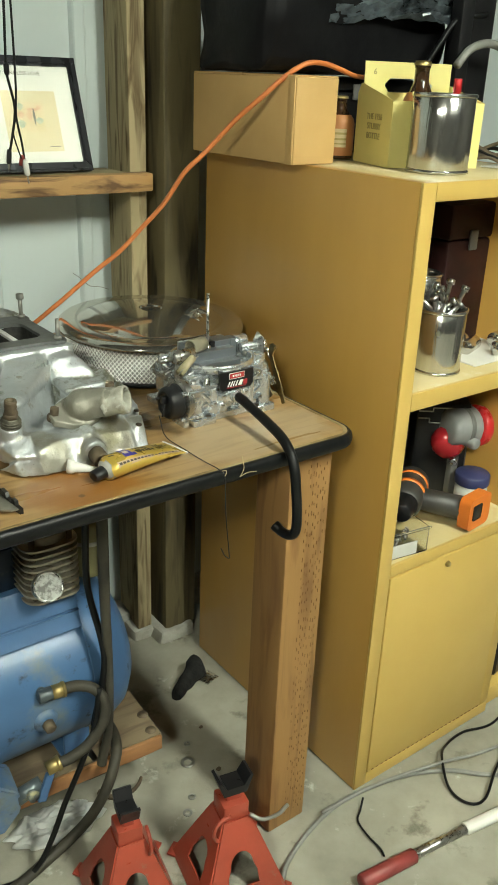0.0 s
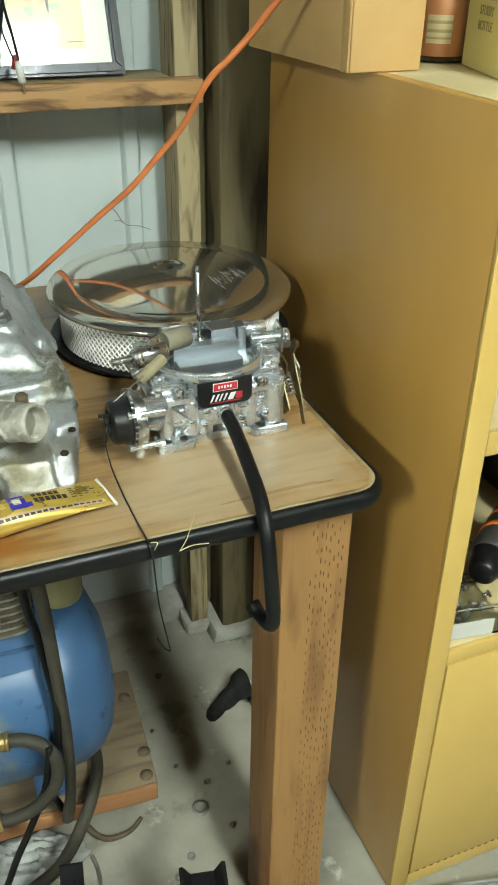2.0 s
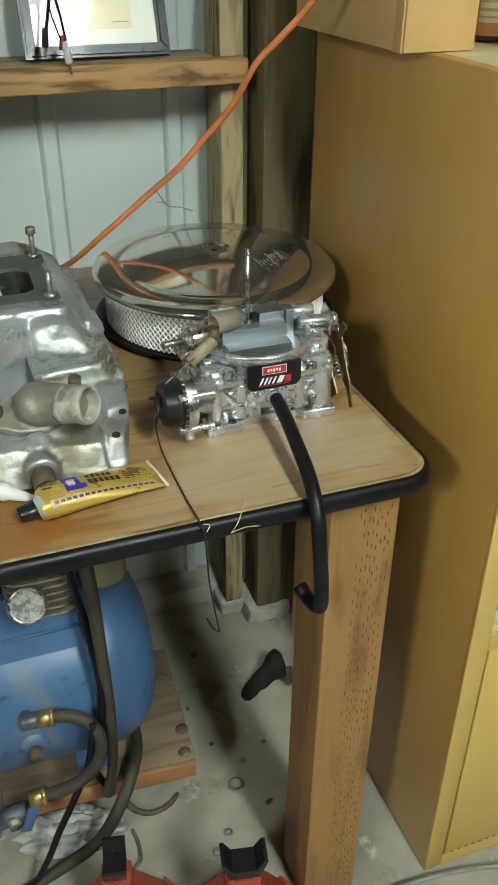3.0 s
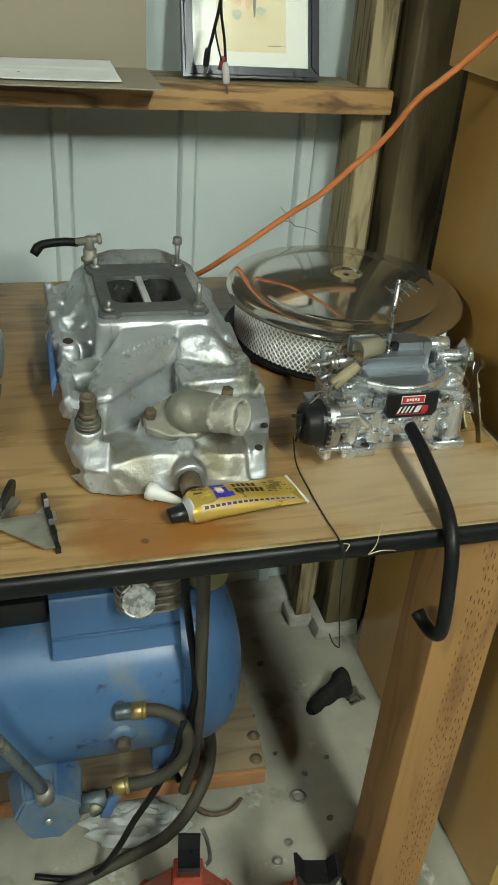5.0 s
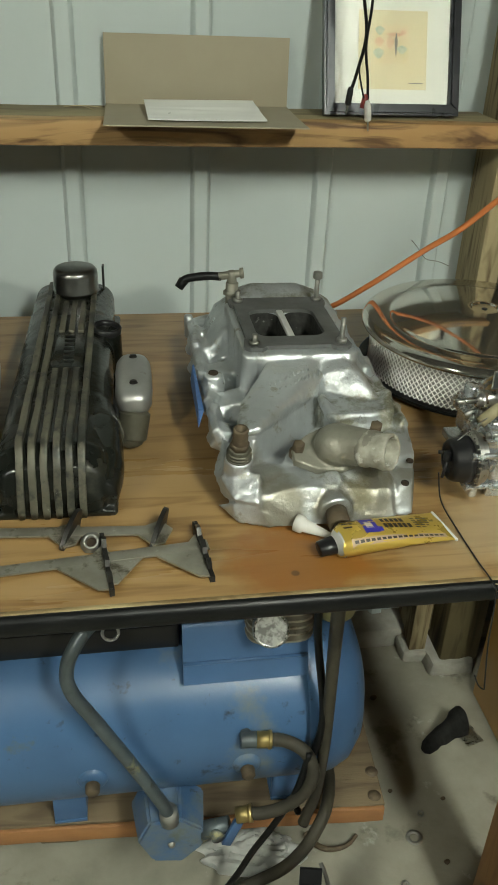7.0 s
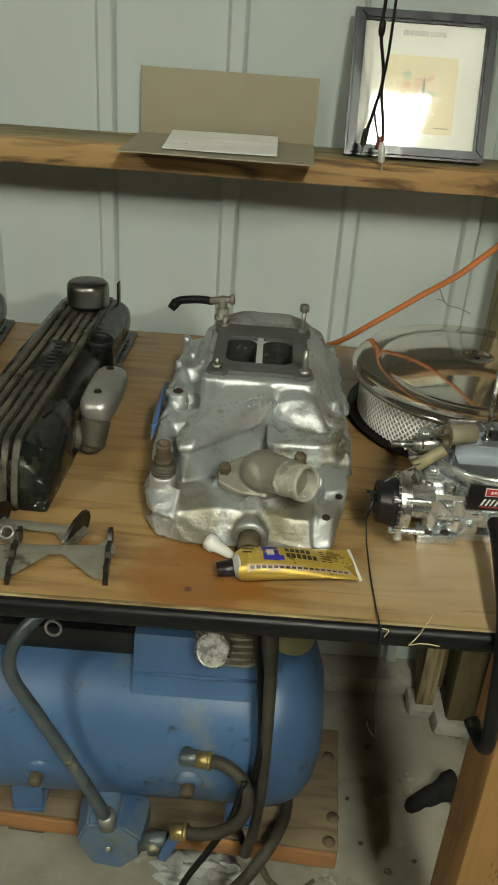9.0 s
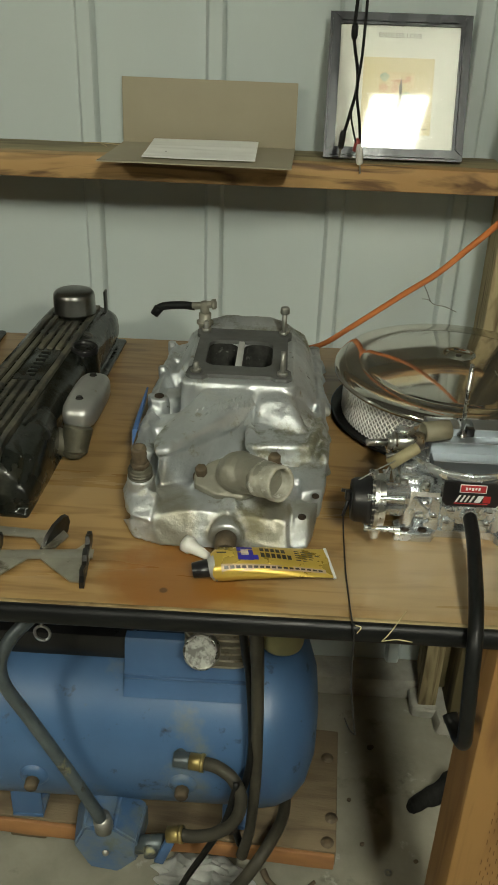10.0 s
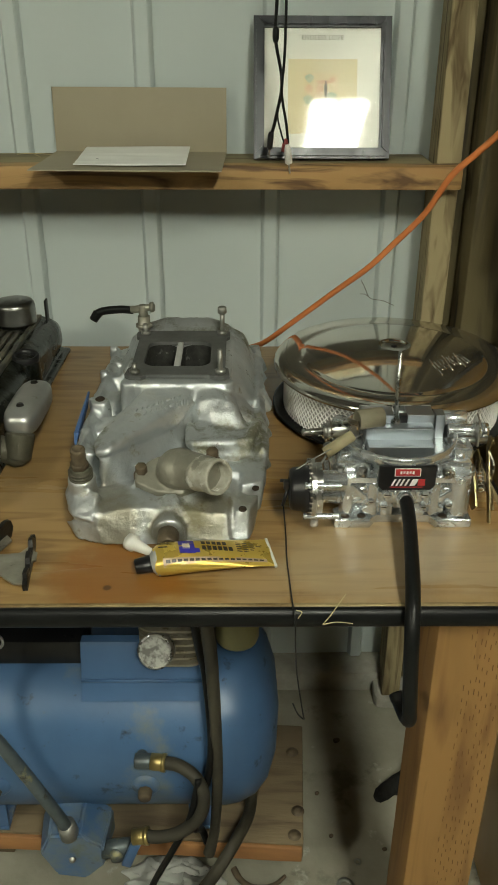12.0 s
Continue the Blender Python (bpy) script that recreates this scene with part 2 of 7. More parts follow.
PLANK = timber("old_plank", (0.20, 0.150, 0.088), (0.135, 0.10, 0.06), (0.085, 0.06, 0.036), 0, 34, 0.8, bump=0.4)
SHELFTOP = timber("dusty_shelf_board", (0.30, 0.255, 0.145), (0.235, 0.195, 0.105), (0.15, 0.115, 0.06), 0, 30, 0.8, bump=0.3)
PLANKEND = mat("plank_edge", (0.36, 0.17, 0.06), (0.25, 0.12, 0.05), 0.75, scale=25, stretch=(0.2, 1, 1))
LAMINATE = mat("honey_laminate", (0.50, 0.288, 0.068), (0.42, 0.236, 0.054), 0.36, scale=2.6, stretch=(1, 1, 0.22), bump=0.04, bscale=200, coat=0.12, wear=((0.50, 0.33, 0.13), 26.0, 0.72, 0.5))
LAMEDGE = mat("yellow_edge_band", (0.54, 0.375, 0.105), (0.48, 0.325, 0.085), 0.42, scale=6, stretch=(0.3, 1, 0.3))
HOLLOW = mat("dark_slot", (0.03, 0.018, 0.008), rough=0.9)
RUBBER = mat("black_rubber", (0.004, 0.0045, 0.005), (0.008, 0.0085, 0.0085), 0.40, scale=14, bump=0.08, bscale=150, spec=0.2)
HOSE = mat("dusty_hose", (0.026, 0.024, 0.019), (0.052, 0.047, 0.034), 0.6, scale=12, bump=0.1, spec=0.3)
BLACK = mat("black_plastic", (0.006, 0.006, 0.007), (0.012, 0.012, 0.013), 0.35, scale=12, spec=0.4)
CAST = mat("cast_aluminium", (0.60, 0.63, 0.645), (0.42, 0.445, 0.455), 0.37, 0.70, scale=9, bump=0.34, bscale=320, rvar=0.15, wear=[((0.22, 0.215, 0.155), 8.0, 0.54, 0.65), ((0.58, 0.60, 0.59), 17.0, 0.57, 0.6), ((0.38, 0.37, 0.32), 32.0, 0.60, 0.6), ((0.13, 0.125, 0.105), 48.0, 0.65, 0.5)])
CASTDULL = mat("corroded_aluminium", (0.31, 0.30, 0.25), (0.205, 0.197, 0.16), 0.5, 0.45, scale=14, bump=0.3, bscale=240, wear=[((0.20, 0.165, 0.10), 9.0, 0.58, 0.7), ((0.55, 0.55, 0.50), 26.0, 0.64, 0.8)])
MACHINED = mat("machined_aluminium", (0.66, 0.69, 0.705), (0.50, 0.525, 0.54), 0.25, 0.82, scale=16, bump=0.03, bscale=400, rvar=0.08, wear=((0.34, 0.34, 0.32), 60.0, 0.68, 0.4))
GASKET = mat("grey_gasket_face", (0.135, 0.14, 0.138), (0.10, 0.103, 0.10), 0.5, 0.3, scale=25, bump=0.06)
CHROME = mat("chrome", (0.66, 0.635, 0.57), (0.60, 0.575, 0.51), 0.085, 0.95, scale=5, rvar=0.035)
ZINC = mat("zinc_steel", (0.55, 0.55, 0.53), (0.40, 0.40, 0.38), 0.3, 1.0, scale=40, bump=0.1)
CHOKEZINC = mat("blued_zinc", (0.33, 0.36, 0.385), (0.31, 0.335, 0.36), 0.38, 0.90, scale=3, rvar=0.02)
GOLDZINC = mat("yellow_zinc", (0.40, 0.345, 0.20), (0.24, 0.20, 0.11), 0.35, 1.0, scale=60)
STEEL = mat("dirty_steel", (0.36, 0.36, 0.335), (0.23, 0.228, 0.205), 0.45, 0.75, scale=25, bump=0.12)
RUST = mat("rusty_steel", (0.135, 0.102, 0.062), (0.070, 0.052, 0.034), 0.68, 0.3, scale=40, bump=0.3)
TIN = mat("tinplate", (0.66, 0.655, 0.63), (0.46, 0.455, 0.43), 0.20, 0.97, scale=26, stretch=(1, 1, 0.05), rvar=0.10, bump=0.9, bscale=44)
DRILLGREY = mat("drill_grey", (0.040, 0.038, 0.034), (0.026, 0.025, 0.022), 0.5, scale=10)
CAPRED = mat("cap_red", (0.34, 0.016, 0.022), (0.28, 0.014, 0.018), 0.25, scale=8)
BRASS = mat("brass", (0.46, 0.36, 0.15), (0.34, 0.265, 0.11), 0.42, 0.9, scale=30)
FILTER = mat("greyed_filter_paper", (0.42, 0.42, 0.40), (0.34, 0.34, 0.32), 0.8, scale=30)
MESHWIRE = mat("white_wire_mesh", (0.90, 0.90, 0.87), (0.82, 0.82, 0.79), 0.45, 0.0, scale=40)
OILBLACK = mat("worn_black_paint", (0.005, 0.0065, 0.0055), (0.013, 0.014, 0.011), 0.25, 0.0, scale=8, bump=0.14, bscale=160, wear=[((0.046, 0.046, 0.031), 9.0, 0.59, 0.65), ((0.006, 0.007, 0.006), 20.0, 0.55, 0.3), ((0.30, 0.30, 0.26), 60.0, 0.71, 0.5)])
FINTOP = mat("bare_fin", (0.122, 0.115, 0.082), (0.072, 0.067, 0.049), 0.5, 0.15, scale=16, bump=0.3, wear=[((0.028, 0.029, 0.023), 14.0, 0.50, 0.45), ((0.012, 0.013, 0.011), 40.0, 0.57, 0.4), ((0.42, 0.41, 0.36), 85.0, 0.66, 0.4)])
BREATHER = mat("satin_aluminium", (0.50, 0.505, 0.49), (0.40, 0.40, 0.385), 0.40, 0.75, scale=12, wear=((0.30, 0.26, 0.19), 16.0, 0.64, 0.5))
BLUE = mat("blue_enamel", (0.056, 0.126, 0.256), (0.045, 0.100, 0.205), 0.36, 0.0, scale=4, bump=0.06, wear=[((0.125, 0.155, 0.175), 3.2, 0.56, 0.55), ((0.10, 0.115, 0.085), 7.0, 0.61, 0.6), ((0.014, 0.02, 0.032), 15.0, 0.62, 0.5), ((0.02, 0.022, 0.024), 42.0, 0.66, 0.5)])
BLUECLEAN = mat("blue_paint_bracket", (0.058, 0.130, 0.270), (0.048, 0.106, 0.22), 0.4, scale=6, wear=[((0.16, 0.17, 0.17), 7.0, 0.60, 0.6), ((0.42, 0.42, 0.16), 19.0, 0.70, 0.5)])
RED = mat("red_enamel", (0.34, 0.058, 0.032), (0.26, 0.048, 0.028), 0.34, scale=8, bump=0.1, wear=((0.22, 0.12, 0.085), 12.0, 0.60, 0.65))
CARD = mat("cardboard", (0.56, 0.36, 0.14), (0.50, 0.315, 0.115), 0.75, scale=5, bump=0.08)
GREYCARD = mat("grey_board", (0.36, 0.32, 0.23), (0.33, 0.29, 0.21), 0.75, scale=5)
INKWASH = mat("faded_ink_wash", (0.42, 0.36, 0.22), (0.50, 0.40, 0.27), 0.7, scale=45)
PAPER = mat("white_paper", (0.52, 0.52, 0.48), (0.46, 0.46, 0.42), 0.7, scale=10, stretch=(0.3, 2, 1))
CREAM = mat("cream_print", (0.48, 0.42, 0.28), (0.44, 0.38, 0.25), 0.7, scale=8)
INKRED = mat("faded_red_ink", (0.42, 0.26, 0.18), (0.48, 0.36, 0.24), 0.7, scale=60)
INKGREEN = mat("faded_green_ink", (0.22, 0.29, 0.23), (0.34, 0.36, 0.27), 0.7, scale=60)
INK = mat("grey_ink", (0.16, 0.15, 0.13), rough=0.7)
FRAME = mat("black_frame", (0.022, 0.024, 0.028), (0.014, 0.015, 0.018), 0.30, 0.4, scale=12, stretch=(1, 1, 0.2), spec=0.4)
PANE = glassy("pane", (0.97, 0.98, 0.97), 0.045)
CARTON = mat("yellow_carton", (0.76, 0.68, 0.27), (0.70, 0.62, 0.22), 0.55, scale=5)
CARTONINK = mat("brown_ink", (0.38, 0.32, 0.12), rough=0.6)
BOTTLE = mat("amber_bottle", (0.034, 0.018, 0.009), (0.055, 0.024, 0.010), 0.08, scale=8, coat=0.6)
LABELORANGE = mat("orange_label", (0.46, 0.20, 0.07), (0.40, 0.165, 0.055), 0.5, scale=10)
LABELCREAM = mat("cream_label", (0.60, 0.50, 0.30), (0.5, 0.4, 0.22), 0.6, scale=20)
ORANGE = mat("orange_cord", (0.62, 0.20, 0.055), (0.55, 0.17, 0.05), 0.45, scale=20)
TUBEGOLD = mat("gold_foil_tube", (0.64, 0.46, 0.10), (0.56, 0.39, 0.075), 0.30, 0.5, scale=14, bump=0.1, bscale=60)
TUBEBLUE = mat("tube_blue_print", (0.035, 0.03, 0.32), rough=0.4)
TUBEINK = mat("tube_black_print", (0.03, 0.022, 0.012), rough=0.45)
TUBEWHITE = mat("tube_white_print", (0.70, 0.62, 0.45), rough=0.45)
TUBEPINK = mat("tube_pale_band", (0.50, 0.36, 0.24), rough=0.45)
WHITEPLASTIC = mat("white_plastic", (0.64, 0.63, 0.59), (0.58, 0.57, 0.53), 0.42, scale=10)
REDPLASTIC = mat("red_plastic", (0.48, 0.022, 0.025), (0.42, 0.02, 0.02), 0.28, scale=8)
ORANGEPLASTIC = mat("orange_plastic", (0.70, 0.19, 0.025), (0.62, 0.16, 0.02), 0.4, scale=10)
TOOLGREY = mat("tool_grey", (0.23, 0.235, 0.235), (0.17, 0.175, 0.175), 0.42, scale=14)
GREYPLASTIC = mat("grey_plastic", (0.13, 0.13, 0.12), (0.09, 0.09, 0.085), 0.5, scale=10)
BLUELID = mat("blue_lid", (0.034, 0.040, 0.115), (0.03, 0.035, 0.10), 0.45, scale=10)
CLEARBIN = glassy("clear_bin", (0.93, 0.94, 0.92), 0.12, 1.2)
RAG = mat("white_rag", (0.66, 0.67, 0.65), (0.50, 0.51, 0.49), 0.42, scale=9, bump=0.25, bscale=40)
TAPE = mat("blue_tape", (0.06, 0.135, 0.32), (0.045, 0.105, 0.26), 0.6, scale=20)
BAG = mat("black_bag", (0.004, 0.004, 0.005), (0.009, 0.009, 0.010), 0.5, scale=10, bump=0.5, bscale=30, spec=0.12)
FILM = mat("crinkled_film", (0.20, 0.24, 0.27), (0.010, 0.012, 0.014), 0.14, scale=12, bump=0.7, bscale=24)
GREYCABLE = mat("grey_cable", (0.24, 0.24, 0.22), (0.18, 0.18, 0.165), 0.55, scale=20)
STRAW = mat("straw", (0.50, 0.41, 0.23), rough=0.7)
# mottled greys paint the speckle and reflection of the gauge glass
LENS = mat("mottled_gauge_glass", (0.46, 0.47, 0.45), (0.20, 0.20, 0.19), 0.22, scale=110, lo=0.42, hi=0.58, bump=0.2, bscale=200)
TAGRED = mat("tag_red", (0.42, 0.025, 0.03), rough=0.4)
TAGWHITE = mat("tag_white", (0.75, 0.75, 0.75), rough=0.4)
HANDLERED = mat("dull_red_grip", (0.24, 0.04, 0.034), (0.17, 0.028, 0.025), 0.5, scale=14)
TUBES = lamp_mat("fluorescent_tube", (0.95, 1.0, 0.83), 116.0)
OLDTUBES = lamp_mat("aged_fluorescent_tube", (0.97, 1.0, 0.80), 200.0)
FIXTURE = mat("white_fixture", (0.75, 0.75, 0.72), rough=0.4)
CRUST = mat("white_scale_crust", (0.44, 0.43, 0.37), (0.26, 0.25, 0.20), 0.75, 0.15, scale=40, bump=0.5, bscale=200, wear=((0.62, 0.62, 0.57), 45.0, 0.55, 0.85))
DARKCHROME = mat("dark_chrome", (0.31, 0.315, 0.305), (0.21, 0.21, 0.20), 0.33, 1.0, scale=14, rvar=0.08, wear=((0.10, 0.085, 0.06), 18.0, 0.64, 0.5))
SLIP = mat("bright_slip", (0.86, 0.86, 0.83), (0.80, 0.80, 0.77), 0.6, scale=10)

PALESTEEL = mat("pale_steel", (0.42, 0.40, 0.34), (0.27, 0.255, 0.21), 0.40, 0.72, scale=18, bump=0.16, wear=[((0.14, 0.125, 0.09), 24.0, 0.56, 0.6), ((0.62, 0.61, 0.56), 60.0, 0.66, 0.3)])
BARECAST = mat("bare_cast", (0.62, 0.63, 0.62), (0.5, 0.51, 0.5), 0.45, 0.3, scale=20)
DARKLINER = mat("dark_plenum_liner", (0.045, 0.045, 0.04), (0.015, 0.015, 0.014), 0.75, 0.2, scale=60, bump=0.5, bscale=160, wear=((0.16, 0.16, 0.15), 70.0, 0.60, 0.6))

PUMPCAST = mat("oily_cast_fins", (0.36, 0.335, 0.27), (0.25, 0.225, 0.165), 0.45, 0.45, scale=25, bump=0.2, wear=((0.12, 0.09, 0.05), 18.0, 0.58, 0.5))
OLIVE = mat("dusty_olive_paint", (0.20, 0.185, 0.085), (0.145, 0.135, 0.065), 0.5, scale=14, wear=((0.27, 0.25, 0.15), 18.0, 0.6, 0.7))
SLUMPED = mat("matt_black_rubber", (0.006, 0.006, 0.006), (0.016, 0.016, 0.015), 0.85, scale=30, bump=0.5, bscale=70, spec=0.2)
DARKBLUE = mat("dark_blue_paint", (0.012, 0.024, 0.050), (0.020, 0.030, 0.045), 0.5, scale=8, spec=0.3, wear=((0.07, 0.075, 0.075), 9.0, 0.62, 0.6))
SHELFPALE = mat("dusty_laminate", (0.58, 0.49, 0.27), (0.52, 0.42, 0.20), 0.45, scale=5, wear=((0.64, 0.58, 0.40), 7.0, 0.55, 0.6))
YELLOWPAINT = mat("yellow_paint_dab", (0.36, 0.36, 0.13), (0.22, 0.26, 0.18), 0.6, scale=60)
DULLPIPE = mat("dull_pipe", (0.105, 0.130, 0.142), (0.060, 0.074, 0.080), 0.40, 0.4, scale=18, bump=0.1, wear=[((0.26, 0.24, 0.13), 22.0, 0.61, 0.5), ((0.05, 0.048, 0.04), 34.0, 0.60, 0.5)])
RUSTDARK = mat("blackened_steel", (0.030, 0.028, 0.024), (0.014, 0.013, 0.012), 0.4, 0.5, scale=30, bump=0.2, wear=((0.40, 0.38, 0.33), 45.0, 0.66, 0.4))


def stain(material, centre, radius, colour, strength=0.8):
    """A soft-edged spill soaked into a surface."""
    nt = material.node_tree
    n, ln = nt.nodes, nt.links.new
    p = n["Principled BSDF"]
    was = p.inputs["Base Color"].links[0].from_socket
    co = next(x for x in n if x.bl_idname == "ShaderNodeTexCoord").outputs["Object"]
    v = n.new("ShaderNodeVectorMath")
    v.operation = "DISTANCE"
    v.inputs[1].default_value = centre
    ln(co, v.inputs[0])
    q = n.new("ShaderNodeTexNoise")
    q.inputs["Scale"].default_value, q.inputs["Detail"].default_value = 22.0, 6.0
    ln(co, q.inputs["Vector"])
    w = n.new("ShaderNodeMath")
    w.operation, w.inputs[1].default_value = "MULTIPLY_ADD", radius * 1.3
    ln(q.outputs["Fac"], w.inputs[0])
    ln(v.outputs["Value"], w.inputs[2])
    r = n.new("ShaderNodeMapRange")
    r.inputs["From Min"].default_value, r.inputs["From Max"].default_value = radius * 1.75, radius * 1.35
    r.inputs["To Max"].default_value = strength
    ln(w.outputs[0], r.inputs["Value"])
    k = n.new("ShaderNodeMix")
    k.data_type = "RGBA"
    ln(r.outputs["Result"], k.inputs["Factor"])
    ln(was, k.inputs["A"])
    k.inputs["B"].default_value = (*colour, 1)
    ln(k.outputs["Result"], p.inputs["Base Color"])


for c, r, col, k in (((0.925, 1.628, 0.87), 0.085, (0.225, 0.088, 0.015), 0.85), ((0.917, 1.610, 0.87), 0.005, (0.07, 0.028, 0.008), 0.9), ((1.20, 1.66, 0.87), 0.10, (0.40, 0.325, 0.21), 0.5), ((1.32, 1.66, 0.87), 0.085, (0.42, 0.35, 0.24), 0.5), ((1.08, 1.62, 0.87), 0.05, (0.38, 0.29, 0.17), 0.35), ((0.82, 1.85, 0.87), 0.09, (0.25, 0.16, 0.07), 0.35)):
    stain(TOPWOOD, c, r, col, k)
for c, r, k in (((-0.055, -0.243, 0.022), 0.034, 0.75), ((0.0, -0.245, 0.012), 0.028, 0.7), ((0.050, -0.240, 0.024), 0.036, 0.75), ((-0.075, -0.205, 0.045), 0.030, 0.6), ((0.095, -0.225, 0.02), 0.03, 0.6), ((0.01, -0.19, 0.05), 0.035, 0.55)):
    stain(CAST, c, r, (0.21, 0.185, 0.115), k)
GRIMY = mat("grimy_cast", (0.125, 0.118, 0.085), (0.07, 0.066, 0.048), 0.5, 0.35, scale=22, bump=0.3, bscale=200, wear=((0.03, 0.028, 0.022), 26.0, 0.56, 0.6))
SLIT = mat("incised_slit", (0.17, 0.085, 0.032), rough=0.9)


# ---- setting ----
X0, X1, Y0 = -2.6, 3.3, -3.2


def floor():
    bm = B()
    nx, ny = 60, 60
    vs = [[bm.verts.new((X0 + (X1 - X0) * i / nx, Y0 + (WALL + 0.05 - Y0) * j / ny, 0)) for j in range(ny + 1)] for i in range(nx + 1)]
    for i in range(nx):
        for j in range(ny):
            bm.faces.new((vs[i][j], vs[i + 1][j], vs[i + 1][j + 1], vs[i][j + 1]))
    for v in bm.verts:
        v.co.z = -0.003 + 0.003 * noise.noise(v.co * 1.7)
    whole("floor", bm, CONCRETE, "grey stained concrete floor", "floor", kind="structure")
    bm = B()
    box(bm, X0, X1, 2.36, WALL + 0.05, -0.02, 0.05, 0.012)
    for _ in range(2):
        bmesh.ops.subdivide_edges(bm, edges=[e for e in bm.edges if e.calc_length() > 0.1], cuts=6)
    rough_up(bm, 0.006, 14)
    whole("curb", bm, CURB, "rough concrete curb at the wall", "curb", kind="structure")
    bm = B()
    for cx, w, y in ((1.405, 0.06, 2.30), (1.48, 0.11, 2.25)):
        box(bm, cx - w / 2, cx + w / 2, y, 2.38, -0.01, 0.03, 0.01)
    bmesh.ops.subdivide_edges(bm, edges=bm.edges[:], cuts=3)
    rough_up(bm, 0.008, 25)
    whole("concrete_footing", bm, CURB, "spilled concrete at the post feet", "footing", kind="structure")


def sheet_wall():
    """Ribbed steel sheet: flat pans with a narrow raised rib every 22 cm."""
    bm = B()
    prof = []
    x = 0.680 - 0.2195 * 15
    while x < X1:
        prof += [(x - 0.0175, 0.0), (x - 0.0135, -0.011), (x - 0.0105, -0.014), (x + 0.0105, -0.014), (x + 0.0135, -0.011), (x + 0.0175, 0.0)]
        x += 0.2195
    prof = [(x, d) for x, d in prof if X0 < x < X1]
    prof = [(X0, 0.0)] + prof + [(X1, 0.0)]
    for z0, z1 in ((0.03, 2.7),):
        a = [bm.verts.new((x, WALL + d, z0)) for x, d in prof]
        b = [bm.verts.new((x, WALL + d, z1)) for x, d in prof]
        c = [bm.verts.new((x, WALL + d + 0.004, z1)) for x, d in prof]
        e = [bm.verts.new((x, WALL + d + 0.004, z0)) for x, d in prof]
        for k in range(len(prof) - 1):
            bm.faces.new((a[k], a[k + 1], b[k + 1], b[k]))
            bm.faces.new((e[k + 1], e[k], c[k], c[k + 1]))
            bm.faces.new((b[k], b[k + 1], c[k + 1], c[k]))
    whole("wall_north", bm, SHEET, "ribbed white painted steel sheet wall", "wall", kind="structure", flat=True)


def shell():
    # unseen walls and ceiling, added to close the room and limit fill light
    for name, b in (
        ("wall_west", (X0 - 0.1, X0, Y0 - 0.1, WALL + 0.1, 0, CEIL)),
        ("wall_east", (X1, X1 + 0.1, Y0 - 0.1, WALL + 0.1, 0, CEIL)),
        ("wall_south", (X0, X1, Y0 - 0.1, Y0, 0, CEIL)),
        ("ceiling", (X0 - 0.1, X1 + 0.1, Y0 - 0.1, WALL + 0.1, CEIL, CEIL + 0.1)),
    ):
        whole(name, box(B(), *b), DARKCEILING if name == "ceiling" else DARKWALLS, "plain dark room lining, out of view", name.split("_")[0], kind="structure")


def wall_frame():
    def stick(name, label, b, m, bev=0.003):
        bm = box(B(), *b, bev)
        bmesh.ops.subdivide_edges(bm, edges=[e for e in bm.edges if e.calc_length() > 0.4], cuts=10)
        if name == "wall_stud":
            for v in bm.verts:
                if v.co.x < 1.40:
                    v.co.x += (v.co.y - 2.305) * 0.1
        rough_up(bm, 0.0012, 9)
        whole(name, bm, m, label, "stud" if name == "wall_stud" else "post", kind="structure")

    stick("wall_stud", "weathered grey-brown wall stud", (1.388, 1.429, 2.305, WALL - 0.002, 0.03, CEIL), STUDWOOD)
    stick("corner_post", "dark green treated timber post", (1.452, 1.545, 2.27, 2.40, 0.02, CEIL), GREENPOST, 0.006)
    stick("corner_post", "dark brown board behind the stud", (1.431, 1.452, 2.345, WALL - 0.016, 0.05, CEIL), GREENPOST)


def light_fixture(x, y0, y1, glow):
    c = thing("ceiling_light", "white twin-tube fluorescent ceiling light", "ceiling light", pose(x, (y0 + y1) / 2, CEIL), "ceiling lights")
    h = (y1 - y0) / 2
    part("housing", box(B(), -0.15, 0.15, -h, h, -0.05, 0.0, 0.008), FIXTURE, c)
    for s in (-1, 1):
        bm = B()
        prism(bm, rounded(0.096, 2 * h - 0.06, 0.01, 3, s * 0.066, 0), -0.078, -0.052)
        part("tube", bm, glow, c, "glowing tube behind a diffuser")
    for s in (-1, 1):
        part("end_cap", box(B(), -0.145, 0.145, s * (h - 0.014) - 0.014, s * (h - 0.014) + 0.014, -0.075, -0.0505, 0.004), FIXTURE, c)


floor()
sheet_wall()
shell()
wall_frame()
light_fixture(1.50, -0.80, 0.45, TUBES)
light_fixture(-0.90, -0.65, -0.12, OLDTUBES)


